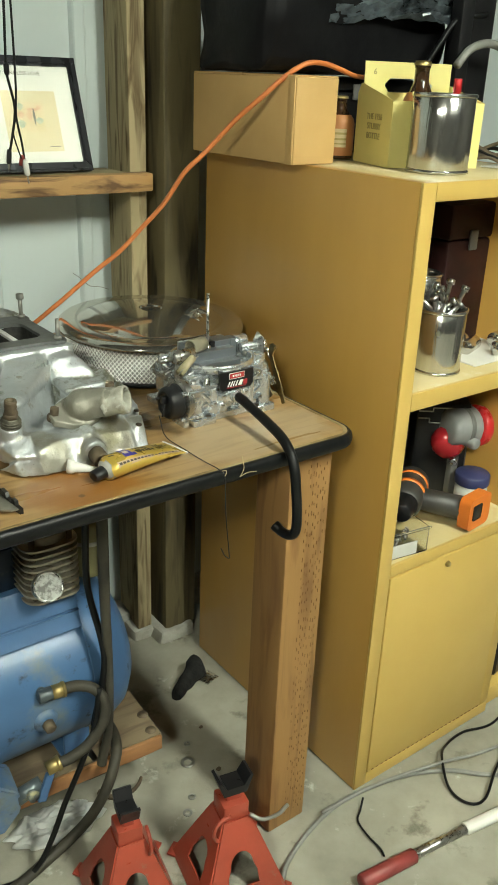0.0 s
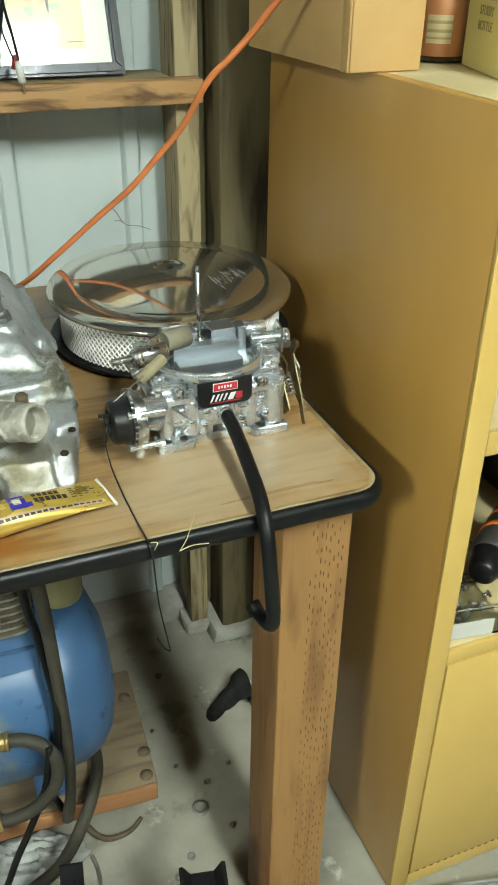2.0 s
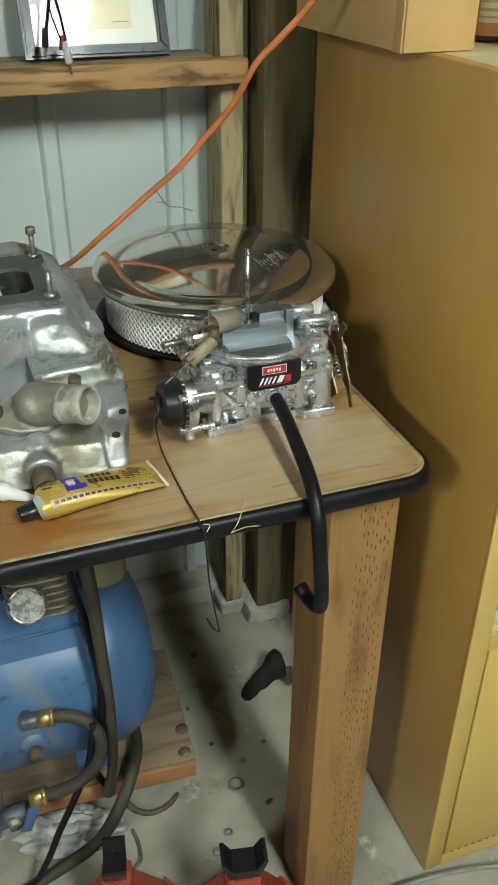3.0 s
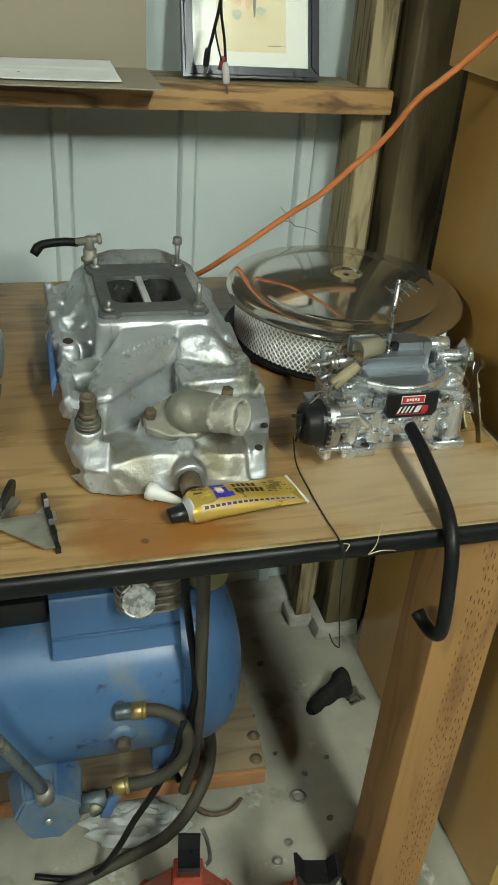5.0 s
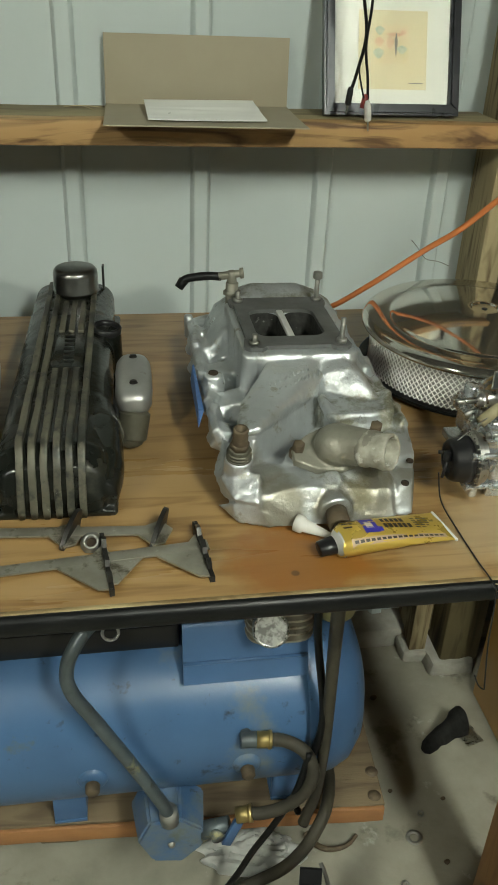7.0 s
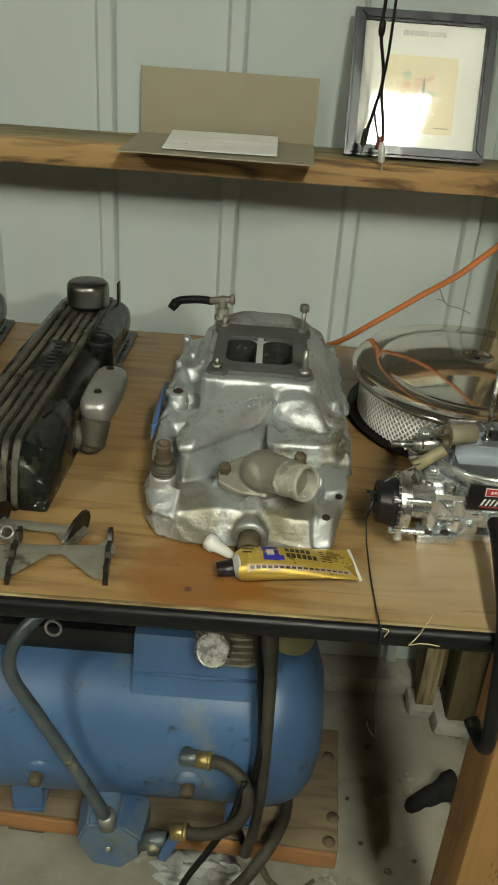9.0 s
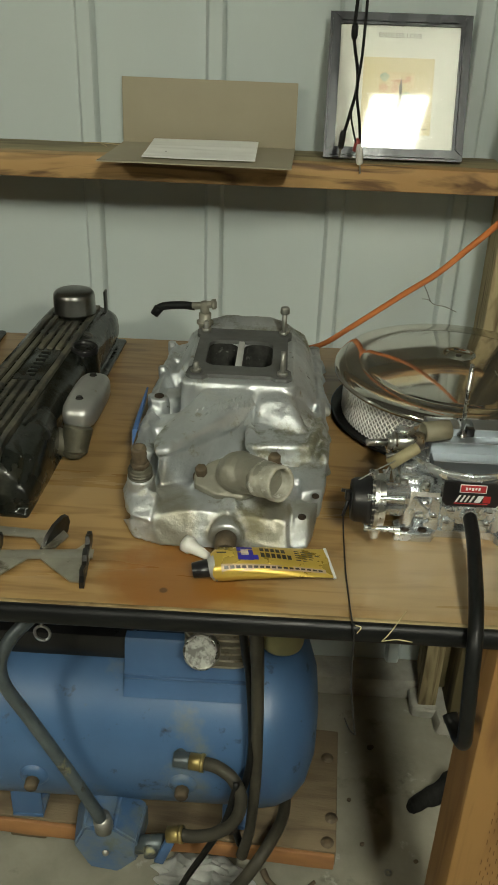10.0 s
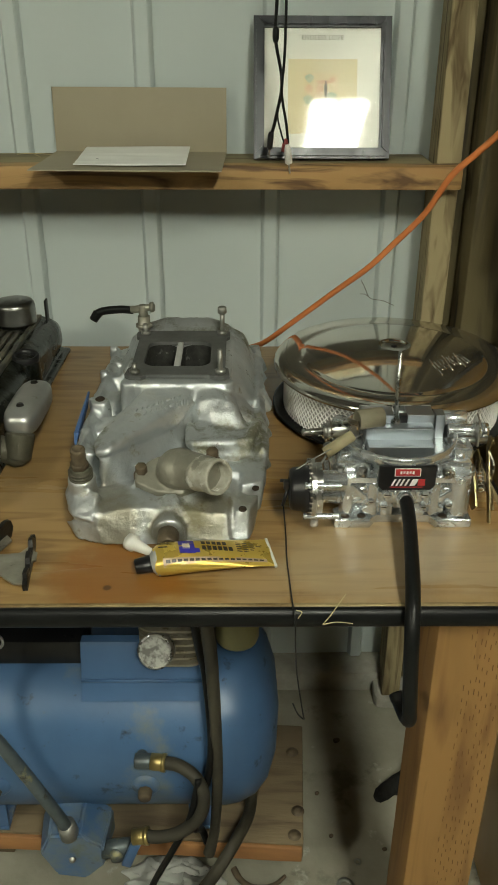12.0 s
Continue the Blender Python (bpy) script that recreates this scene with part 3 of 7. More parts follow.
# ---- bench, shelf, cabinet ----
def bench():
    """A plywood top with a rubber edge on square fir legs; the back right corner is cut round the stud."""
    t = thing("workbench", "plywood workbench with black rubber edging and fir legs", "workbench", pose(0, 0, 0))
    r, x1, y0, y1 = 0.035, 1.398, 1.578, 2.352
    arc = [(x1 - r + r * math.sin(radians(a)), y0 + r - r * math.cos(radians(a))) for a in range(0, 91, 15)]
    outline = [(-0.9, y0)] + arc + [(x1, 2.29), (1.38, 2.29), (1.38, y1), (-0.9, y1)]
    bm = B()
    prism(bm, outline, T - 0.024, T)
    bmesh.ops.bevel(bm, geom=[e for e in bm.edges if all(v.co.z > T - 0.001 for v in e.verts)], offset=0.0025, segments=2, affect="EDGES")
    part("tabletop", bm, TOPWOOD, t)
    bm = B()
    path = [(-0.9, y0)] + arc + [(x1, 2.288)]
    prof = [(0.0, -0.003), (0.003, 0.0002), (0.007, -0.001), (0.0105, -0.005), (0.012, -0.0125), (0.0105, -0.020), (0.006, -0.0245), (0.0, -0.0255)]
    rings = []
    for k, p in enumerate(path):
        a, b = Vector(path[max(k - 1, 0)]), Vector(path[min(k + 1, len(path) - 1)])
        d = (b - a).normalized()
        nrm = Vector((d.y, -d.x))
        rings.append([bm.verts.new((p[0] + nrm.x * o, p[1] + nrm.y * o, T + z + 0.001)) for o, z in prof])
    for a, b in zip(rings, rings[1:]):
        for i in range(len(prof) - 1):
            bm.faces.new((a[i], b[i], b[i + 1], a[i + 1]))
    part("edge_trim", bm, RUBBER, t, "black rubber edging with a worn rim")
    bm = B()
    rings = []
    for k, p in enumerate(path):
        a, b = Vector(path[max(k - 1, 0)]), Vector(path[min(k + 1, len(path) - 1)])
        d = (b - a).normalized()
        nrm = Vector((d.y, -d.x))
        rings.append([bm.verts.new((p[0] + nrm.x * o, p[1] + nrm.y * o, T + z)) for o, z in ((-0.0045, 0.0002), (-0.0035, 0.0012), (0.0015, 0.0015), (0.0028, 0.0004))])
    for a, b in zip(rings, rings[1:]):
        for i in range(3):
            bm.faces.new((a[i], b[i], b[i + 1], a[i + 1]))
    part("rim_line", bm, RIMWORN, t, "pale worn rim between top and edging")
    for k, cx in enumerate((1.332, -0.75)):
        bm = box(B(), cx - 0.0455, cx + 0.0455, 1.604, 1.694, 0.0, T - 0.0245, 0.004)
        bmesh.ops.subdivide_edges(bm, edges=[e for e in bm.edges if e.calc_length() > 0.3], cuts=12)
        rough_up(bm, 0.0008, 7)
        leg = part("leg", bm, LEGWOOD, t, "square fir post with rows of incised slits")
        bm = B()
        rnd = random.Random(4 + k)
        for col in range(8):
            x = cx - 0.006 + col * 0.0058
            z = 0.03 + (col % 2) * 0.012
            while z < T - 0.06:
                if rnd.random() < 0.8:
                    n = 0.004 + 0.005 * rnd.random()
                    xx = x + rnd.uniform(-0.001, 0.001)
                    box(bm, xx - 0.0004, xx + 0.0004, 1.6033, 1.6046, z, z + n)
                z += 0.019 + rnd.uniform(-0.002, 0.003)
        part("incised_slit", bm, SLIT, leg, "dark incised slits", flat=True, kind="stuff")
    return t


def wall_shelf():
    a = thing("wall_shelf", "rough pine board shelf along the wall", "shelf", pose(0, 2.272, 1.172))
    for name, b, mt, lab in (("front_board", (-1.2, 1.427, 0.0, 0.036, 0.0, 0.037), SHELFWOOD, "orange sawn board with dark grain"), ("top_board", (-1.2, 1.386, 0.0365, WALL - 2.272 - 0.016, 0.012, 0.036), SHELFTOP, "dusty olive-brown board")):
        bm = box(B(), *b, 0.003)
        bmesh.ops.subdivide_edges(bm, edges=[e for e in bm.edges if e.calc_length() > 0.5], cuts=60)
        rough_up(bm, 0.0014, 9)
        part(name, bm, mt, a, lab)


def cabinet():
    c = thing("cabinet", "honey-coloured laminate cabinet with open shelves above a door", "cabinet", pose(SIDE, 1.588, 0))
    w, d, h = 0.44, 0.602, 1.262
    for x in (0, w - 0.02):
        part("side_panel", box(B(), x, x + 0.02, 0.004, d, 0, h, 0.0015), LAMINATE, c)
    part("top", box(B(), 0.02, w - 0.02, 0.004, d, h - 0.02, h, 0.0008), SHELFPALE, c, "pale dusty top")
    part("back", box(B(), 0.02, w - 0.02, d - 0.008, d - 0.001, 0.02, h - 0.02), LAMINATE, c)
    for z in (0.885, 0.532):
        part("shelf", box(B(), 0.02, w - 0.02, 0.006, d - 0.01, z, z + 0.02, 0.001), SHELFPALE, c)
    f = part("face_frame", box(B(), 0, 0.032, -0.002, 0.004, 0, h, 0.0012), LAMEDGE, c, "yellow edge banding")
    part("rail", box(B(), 0.0325, w, -0.002, 0.004, h - 0.03, h, 0.0012), LAMEDGE, f)
    part("rail", box(B(), 0.0325, w - 0.03, -0.002, 0.0055, 0.872, 0.9052, 0.0012), LAMEDGE, f)
    part("rail", box(B(), 0.0325, w - 0.03, -0.002, 0.0055, 0.528, 0.5522, 0.0012), LAMEDGE, f)
    part("rail", box(B(), 0.0325, w, -0.002, 0.004, 0.0, 0.03, 0.0012), LAMEDGE, f)
    part("stile", box(B(), w - 0.0295, w, -0.002, 0.004, 0.0305, h - 0.0305, 0.0012), LAMEDGE, f)
    door = part("door", box(B(), 0.034, w - 0.031, -0.004, 0.014, 0.033, 0.525, 0.0015), LAMEDGE, c, "plain laminate door with a small lock")
    bm = B()
    lathe(bm, [(0, 0.006), (0.0045, 0.006), (0.0062, 0.0045), (0.0068, 0.0), (0, 0)], along((0.2, -0.0045, 0.505), (0.2, -0.02, 0.505)), 18)
    part("lock", bm, BRASS, door, "small round brass lock")
    bm = B()
    for k in range(26):
        box(bm, 0.045 + k * 0.014, 0.052 + k * 0.014, -0.0046, -0.003, 0.0350, 0.0375)
    part("hinge_slots", bm, SLIT, door, "row of dark slots", flat=True)
    return c


def side_unit():
    c = thing("bookcase", "low yellow laminate shelf unit beside the cabinet", "bookcase", pose(1.952, 1.60, 0))
    part("bottom", box(B(), 0.0, 0.5, 0.0, 0.4, 0.0, 0.05, 0.002), LAMEDGE, c)
    part("side_panel", box(B(), 0.48, 0.5, 0.0, 0.4, 0.0505, 0.6, 0.002), LAMINATE, c)
    part("back", box(B(), 0.0, 0.479, 0.385, 0.4, 0.0505, 0.6), LAMINATE, c)
    part("shelf", box(B(), 0.0, 0.479, 0.003, 0.384, 0.58, 0.6), LAMINATE, c)
    m = pose(2.06, 1.70, 0.051, 0, 0, 25)
    k = thing("tool_case", "dark tool case on the low shelf", "tool case", m)
    part("body", box(B(), -0.09, 0.09, -0.06, 0.06, 0, 0.11, 0.02), BLACK, k)
    part("latch", box(B(), -0.02, 0.02, -0.068, -0.0595, 0.05, 0.08, 0.003), ZINC, k)


bench()
wall_shelf()
cabinet()
side_unit()


# ---- on the bench ----
def air_cleaner():
    a = thing("air_cleaner", "round chrome air cleaner with a white mesh-wrapped filter", "air cleaner", pose(1.299, 2.073, T))
    part("base_plate", lathe(B(), [(0, 0.003), (0.168, 0.003), (0.180, 0.006), (0.184, 0.012), (0.182, 0.0125), (0.178, 0.009), (0.06, 0.008), (0, 0.008)], None, 72), RUBBER, a, "black rimmed pan")
    # white paper coloured grey so the shaded gaps in the mesh read dark
    el = part("filter", lathe(B(), [(0.10, 0.0085), (0.1635, 0.0085), (0.1635, 0.077), (0.10, 0.077)], None, 96), FILTER, a, "pleated paper, greyed to darken the mesh gaps")
    bm = B()
    n, rows, r, z0, z1 = 124, 7, 0.1655, 0.0095, 0.0765
    for s in (1, -1):
        for k in range(n):
            pts = []
            for j in range(rows * 2 + 1):
                t = 2 * math.pi * (k + s * 0.5 * j / 1.0) / n
                rr = r + (0.0008 if (j % 2) == (0 if s > 0 else 1) else -0.0002)
                pts.append(Vector((rr * math.cos(t), rr * math.sin(t), z0 + (z1 - z0) * j / (rows * 2))))
            for p, q in zip(pts, pts[1:]):
                tan = Vector((-p.y, p.x, 0)).normalized() * 0.00125
                out = Vector((p.x, p.y, 0)).normalized() * 0.0012
                v = [bm.verts.new(w) for w in (p - tan, p + tan, q + tan, q - tan)]
                o = [bm.verts.new(w + out) for w in (p - tan * 0.3, p + tan * 0.3, q + tan * 0.3, q - tan * 0.3)]
                bm.faces.new(o)
                bm.faces.new((v[0], o[0], o[3], v[3]))
                bm.faces.new((v[1], v[2], o[2], o[1]))
    part("wire_mesh", bm, MESHWIRE, el, "white diamond wire mesh", kind="stuff")
    dome = lambda r: 0.1095 - 0.98 * r * r
    prof = [(0, 0.1060), (0.0185, 0.1060), (0.020, 0.1064), (0.0215, 0.1082), (0.0235, 0.1090), (0.026, dome(0.026))]
    prof += [(r, dome(r)) for r in (0.029, 0.033, 0.045, 0.06, 0.075, 0.09, 0.105, 0.118, 0.128, 0.134, 0.138)]
    prof += [(0.1395, 0.0896), (0.1412, 0.0889), (0.1435, 0.0887), (0.146, 0.0890), (0.149, 0.0893), (0.160, 0.0893), (0.171, 0.0890), (0.1765, 0.0876), (0.1812, 0.0838), (0.1834, 0.0800), (0.1836, 0.0765), (0.182, 0.0765), (0.177, 0.0795), (0.10, 0.0775), (0, 0.0775)]
    lid = part("lid", lathe(B(), prof, None, 160), CHROME, a, "polished chrome lid with a stepped rim")
    lid.matrix_basis = pose(0, 0, 0.001, 1.4, 0, 0)
    part("stud_hole", lathe(B(), [(0, 0.1067), (0.0042, 0.1067), (0.0045, 0.1062), (0.0045, 0.1040)], None, 20), BLACK, lid)
    # raised script, drawn as plain strokes
    bm = B()
    rnd = random.Random(8)
    for k in range(11):
        u = -0.034 + k * 0.0070
        x, y = 0.076 + u * 0.75, -0.050 + u * 0.62
        pts = []
        for q in range(5):
            t = q / 4 - 0.5
            px, py = x + t * 0.010 + rnd.uniform(-0.0016, 0.0016), y - t * 0.026 * (1.5 if k % 4 == 0 else 0.8) + rnd.uniform(-0.0016, 0.0016)
            pts.append((px, py, dome(math.hypot(px, py)) - 0.0001))
        sweep(bm, pts, 0.0013, 8, 4)
    part("emboss", bm, CHROME, lid, "raised lettering too worn to read", kind="stuff")


def hull(bm, pts):
    """A block with flat facets round the points."""
    v = [bm.verts.new(p) for p in pts]
    r = bmesh.ops.convex_hull(bm, input=v)
    inner = [x for x in r["geom_interior"] if isinstance(x, bmesh.types.BMVert)]
    if inner:
        bmesh.ops.delete(bm, geom=inner, context="VERTS")
    return bm


def pierced(bm, outer, holes, z0, z1):
    """A plate with openings through it."""
    edges = []
    for loop in [outer] + holes:
        v = [bm.verts.new((x, y, z0)) for x, y in loop]
        edges += [bm.edges.new((v[k], v[(k + 1) % len(v)])) for k in range(len(v))]
    f = bmesh.ops.triangle_fill(bm, use_beauty=True, use_dissolve=False, edges=edges)["geom"]
    faces = [x for x in f if isinstance(x, bmesh.types.BMFace)]
    up = bmesh.ops.extrude_face_region(bm, geom=faces)["geom"]
    for x in up:
        if isinstance(x, bmesh.types.BMVert):
            x.co.z = z1
    bmesh.ops.recalc_face_normals(bm, faces=bm.faces)
    return bm


def manifold():
    """Cast intake manifold, thermostat end towards the bench front."""
    ox, oy = 0.975, 1.95
    a = thing("intake_manifold", "stained cast aluminium engine intake manifold", "manifold", pose(ox, oy, T))
    rnd = random.Random(41)

    def L(x, y, z):
        return Vector((x - ox, y - oy, z - T))

    def H(*pts):
        hull(bm, [L(*p) for p in pts])

    bm = B()
    # valley floor and front apron
    H((0.888, 1.76, 0.873), (1.082, 1.76, 0.873), (0.888, 2.19, 0.873), (1.082, 2.19, 0.873), (0.876, 1.76, 0.894), (1.092, 1.76, 0.900), (0.876, 2.18, 0.908), (1.092, 2.18, 0.908), (0.91, 2.17, 0.925), (1.06, 2.17, 0.925), (0.91, 1.90, 0.912), (1.06, 1.90, 0.915))
    H((0.902, 1.688, 0.872), (1.052, 1.690, 0.872), (0.853, 1.733, 0.890), (1.056, 1.738, 0.880), (0.892, 1.700, 0.905), (0.930, 1.706, 0.914), (1.048, 1.706, 0.905), (0.858, 1.738, 0.912), (0.90, 1.740, 0.912), (1.05, 1.745, 0.918), (0.858, 1.79, 0.898), (1.09, 1.79, 0.900), (0.90, 1.79, 0.900), (1.06, 1.79, 0.912))
    H((0.864, 1.706, 0.900), (0.890, 1.692, 0.903), (0.895, 1.720, 0.926), (0.872, 1.728, 0.927), (0.850, 1.738, 0.915), (0.856, 1.748, 0.890), (0.90, 1.75, 0.89), (0.905, 1.71, 0.885))
    H((0.853, 1.735, 0.893), (0.845, 1.760, 0.905), (0.862, 1.80, 0.93), (0.880, 1.80, 0.92), (0.880, 1.74, 0.90), (0.858, 1.745, 0.915))
    # post with a bolt hole at the open corner
    H((1.056, 1.693, 0.872), (1.074, 1.696, 0.872), (1.084, 1.735, 0.875), (1.056, 1.710, 0.906), (1.074, 1.712, 0.906), (1.086, 1.74, 0.910), (1.062, 1.745, 0.912), (1.06, 1.745, 0.875))
    H((1.062, 1.74, 0.875), (1.088, 1.745, 0.885), (1.098, 1.80, 0.905), (1.092, 1.76, 0.918), (1.064, 1.75, 0.92), (1.064, 1.82, 0.93), (1.10, 1.83, 0.93))
    # sloping head flanges, ragged along their outer edges
    for s in (-1, 1):
        def X(v):
            return ox + s * v
        H((X(0.082), 1.80, 0.873), (X(0.082), 2.18, 0.873), (X(0.094), 1.79, 0.872), (X(0.094), 2.18, 0.872), (X(0.126), 1.81, 0.930), (X(0.124), 2.18, 0.926), (X(0.116), 1.81, 0.940), (X(0.114), 2.18, 0.936))
        for k in range(11):
            y = 1.825 + 0.034 * k + rnd.uniform(-0.008, 0.008)
            x, z = X(0.113 + rnd.uniform(-0.004, 0.006)), 0.927 + rnd.uniform(-0.005, 0.004)
            r = rnd.uniform(0.006, 0.0105)
            if k % 3 == 1:
                rod(bm, L(x, y, z - 0.025), L(x + s * 0.003, y, z + 0.013), r * 0.95 + 0.002, r * 0.9, 14)
            else:
                t = radians(rnd.uniform(-30, 30))
                box(bm, -r, r, -r * 1.3, r * 1.3, -0.02, 0.009, 0.002, Matrix.Translation(L(x, y, z)) @ pose(0, 0, 0, rnd.uniform(-8, 8), -25 * s, math.degrees(t)))
        for k in range(4):
            y = 1.90 + 0.09 * k
            H((X(0.070), y - 0.026, 0.90), (X(0.070), y + 0.026, 0.90), (X(0.112), y - 0.030, 0.90), (X(0.112), y + 0.030, 0.90), (X(0.070), y - 0.020, 0.935), (X(0.070), y + 0.020, 0.935), (X(0.110), y - 0.018, 0.928), (X(0.110), y + 0.018, 0.928))
    # hollow tower under the carburettor
    box(bm, 0.903 - ox, 0.926 - ox, 1.909 - oy, 2.095 - oy, 0.03, 0.1165, 0.003)
    box(bm, 1.024 - ox, 1.052 - ox, 1.909 - oy, 2.095 - oy, 0.03, 0.1165, 0.003)
    box(bm, 0.922 - ox, 1.034 - ox, 1.904 - oy, 1.946 - oy, 0.03, 0.1165, 0.004)
    box(bm, 0.905 - ox, 1.05 - ox, 2.052 - oy, 2.096 - oy, 0.03, 0.1165, 0.003)
    box(bm, 0.910 - ox, 1.045 - ox, 1.92 - oy, 2.08 - oy, 0.01, 0.052, 0.004)
    for x, y in ((0.912, 1.916), (1.043, 1.916), (0.912, 2.088), (1.043, 2.088)):
        rod(bm, L(x, y, 0.92), L(x, y, 0.986), 0.0135, 0.0125, 18)
    H((0.90, 2.07, 0.90), (1.055, 2.07, 0.90), (0.90, 2.19, 0.90), (1.055, 2.19, 0.90), (0.915, 2.085, 0.985), (1.04, 2.085, 0.985), (0.93, 2.125, 0.985), (1.025, 2.125, 0.985), (0.92, 2.165, 0.950), (1.035, 2.165, 0.950))
    # broad sloping runners beside the tower and the hump behind it
    H((1.044, 1.925, 0.976), (1.044, 2.130, 0.992), (1.066, 1.955, 0.964), (1.070, 2.140, 0.972), (1.088, 1.965, 0.925), (1.088, 2.150, 0.925), (1.030, 1.93, 0.90), (1.030, 2.15, 0.90), (1.086, 1.96, 0.90), (1.086, 2.15, 0.90))
    H((0.914, 2.05, 0.976), (0.914, 2.130, 0.990), (0.894, 2.06, 0.960), (0.892, 2.140, 0.968), (0.872, 2.06, 0.922), (0.872, 2.15, 0.922), (0.920, 2.05, 0.90), (0.920, 2.15, 0.90))
    H((0.930, 2.10, 0.990), (1.026, 2.10, 0.990), (0.945, 2.128, 1.003), (1.016, 2.128, 1.003), (0.910, 2.132, 0.990), (1.048, 2.132, 0.990), (0.945, 2.165, 0.990), (1.015, 2.165, 0.990), (0.93, 2.09, 0.93), (1.03, 2.09, 0.93), (0.93, 2.16, 0.93), (1.03, 2.16, 0.93))
    # broad runner hood with its slanting lip
    top = ((0.940, 1.915, 0.981), (1.000, 1.915, 0.982), (0.998, 1.882, 0.973), (0.978, 1.850, 0.958), (0.942, 1.820, 0.953), (0.898, 1.768, 0.957), (0.886, 1.770, 0.955), (0.880, 1.80, 0.953), (0.890, 1.838, 0.957), (0.936, 1.895, 0.973))
    H(*top, *((x, y + 0.002, z - 0.010) for x, y, z in top))
    H((0.945, 1.915, 0.962), (1.000, 1.915, 0.962), (0.998, 1.885, 0.960), (0.978, 1.855, 0.948), (0.943, 1.826, 0.944), (0.900, 1.776, 0.946), (0.888, 1.778, 0.946), (0.895, 1.838, 0.946), (0.940, 1.90, 0.96), (0.890, 1.760, 0.888), (0.942, 1.800, 0.888), (0.992, 1.845, 0.888), (1.002, 1.915, 0.888), (0.888, 1.84, 0.888), (0.938, 1.90, 0.888))
    lip = ((0.886, 1.774, 0.951), (0.900, 1.773, 0.953), (0.943, 1.824, 0.949), (0.979, 1.854, 0.953), (0.998, 1.884, 0.967))
    for p, q in zip(lip, lip[1:]):
        rod(bm, L(*p), L(*q), 0.0055, 0.0055, 14)
        ball(bm, L(*q), 0.0055)
    ball(bm, L(0.903, 1.782, 0.955), 0.008)
    # rounded hump and the stepped shelf beside it
    up = Vector((0, 0, 1))
    loft(bm, [(L(1.020, 1.925, 0.940), (0.036, 0, 0), up * 0.044), (L(1.024, 1.905, 0.938), (0.036, 0, 0), up * 0.043), (L(1.032, 1.885, 0.932), (0.036, -0.004, 0), up * 0.041), (L(1.044, 1.866, 0.920), (0.034, -0.008, 0), up * 0.036), (L(1.054, 1.852, 0.910), (0.030, -0.008, 0), up * 0.026)], 26, 2.6)
    loft(bm, [(L(1.040, 1.93, 0.925), (0.0, 0.034, 0), up * 0.040), (L(1.066, 1.925, 0.915), (0.0, 0.034, 0), up * 0.036), (L(1.085, 1.918, 0.905), (0.0, 0.030, 0), up * 0.030)], 22, 2.8)
    H((1.000, 1.875, 0.944), (1.088, 1.875, 0.944), (1.002, 1.808, 0.941), (1.076, 1.812, 0.941), (0.998, 1.793, 0.893), (1.084, 1.798, 0.893), (1.09, 1.88, 0.893), (0.998, 1.88, 0.893))
    rod(bm, L(1.000, 1.813, 0.940), L(1.074, 1.818, 0.942), 0.0075, 0.007, 14)
    rod(bm, L(1.074, 1.818, 0.942), L(1.086, 1.872, 0.944), 0.0075, 0.007, 14)
    rod(bm, L(1.000, 1.813, 0.940), L(0.997, 1.862, 0.946), 0.0065, 0.007, 14)
    H((1.035, 1.765, 0.90), (1.080, 1.775, 0.90), (1.04, 1.77, 0.924), (1.076, 1.778, 0.922), (1.04, 1.80, 0.925), (1.082, 1.80, 0.925), (1.04, 1.80, 0.90), (1.085, 1.80, 0.9))
    # thermostat seat, hose bosses
    rod(bm, L(0.988, 1.768, 0.90), L(0.988, 1.752, 0.928), 0.040, seg=28)
    rod(bm, L(1.026, 1.752, 0.90), L(1.026, 1.744, 0.944), 0.013, seg=18)
    rod(bm, L(0.945, 1.765, 0.895), L(0.945, 1.760, 0.921), 0.013, seg=18)
    rod(bm, L(0.873, 1.750, 0.885), L(0.873, 1.738, 0.938), 0.0185, 0.0165, 22)
    rod(bm, L(0.979, 1.74, 0.893), L(0.979, 1.688, 0.888), 0.021, 0.0195, 22)
    H((0.868, 1.702, 0.872), (0.905, 1.688, 0.872), (0.850, 1.735, 0.876), (0.862, 1.710, 0.895), (0.893, 1.695, 0.896), (0.90, 1.74, 0.88))
    rod(bm, L(0.979, 1.722, 0.905), L(0.979, 1.716, 0.918), 0.013, 0.012, 18)
    rod(bm, L(0.868, 1.936, 0.92), L(0.867, 1.936, 0.948), 0.015, 0.0135, 18)
    rough_up(bm, 0.0008, 60, 3)
    body = part("casting", bm, CAST, a, "rough cast body with runners")
    melt(body, 0.0021, 11, 0.0030, 0.018)
    # divider between the two plenum openings
    part("divider", box(B(), 0.9700 - ox, 0.9790 - ox, 1.94 - oy, 2.056 - oy, 0.04, 0.1215, 0.0012), BARECAST, a, "bare aluminium divider")
    bm = B()
    ears = [(0.899, 1.935), (0.896, 1.912), (0.904, 1.904), (0.922, 1.903), (0.930, 1.911), (1.026, 1.911), (1.034, 1.904), (1.050, 1.903), (1.058, 1.911), (1.056, 1.934), (1.051, 1.94), (1.051, 2.068), (1.057, 2.075), (1.057, 2.095), (1.049, 2.101), (0.904, 2.101), (0.896, 2.094), (0.897, 2.075), (0.903, 2.068), (0.903, 1.94)]
    holes = [rounded(0.0935, 0.096, 0.017, 6, 0.9745 - ox, 2.0 - oy)]
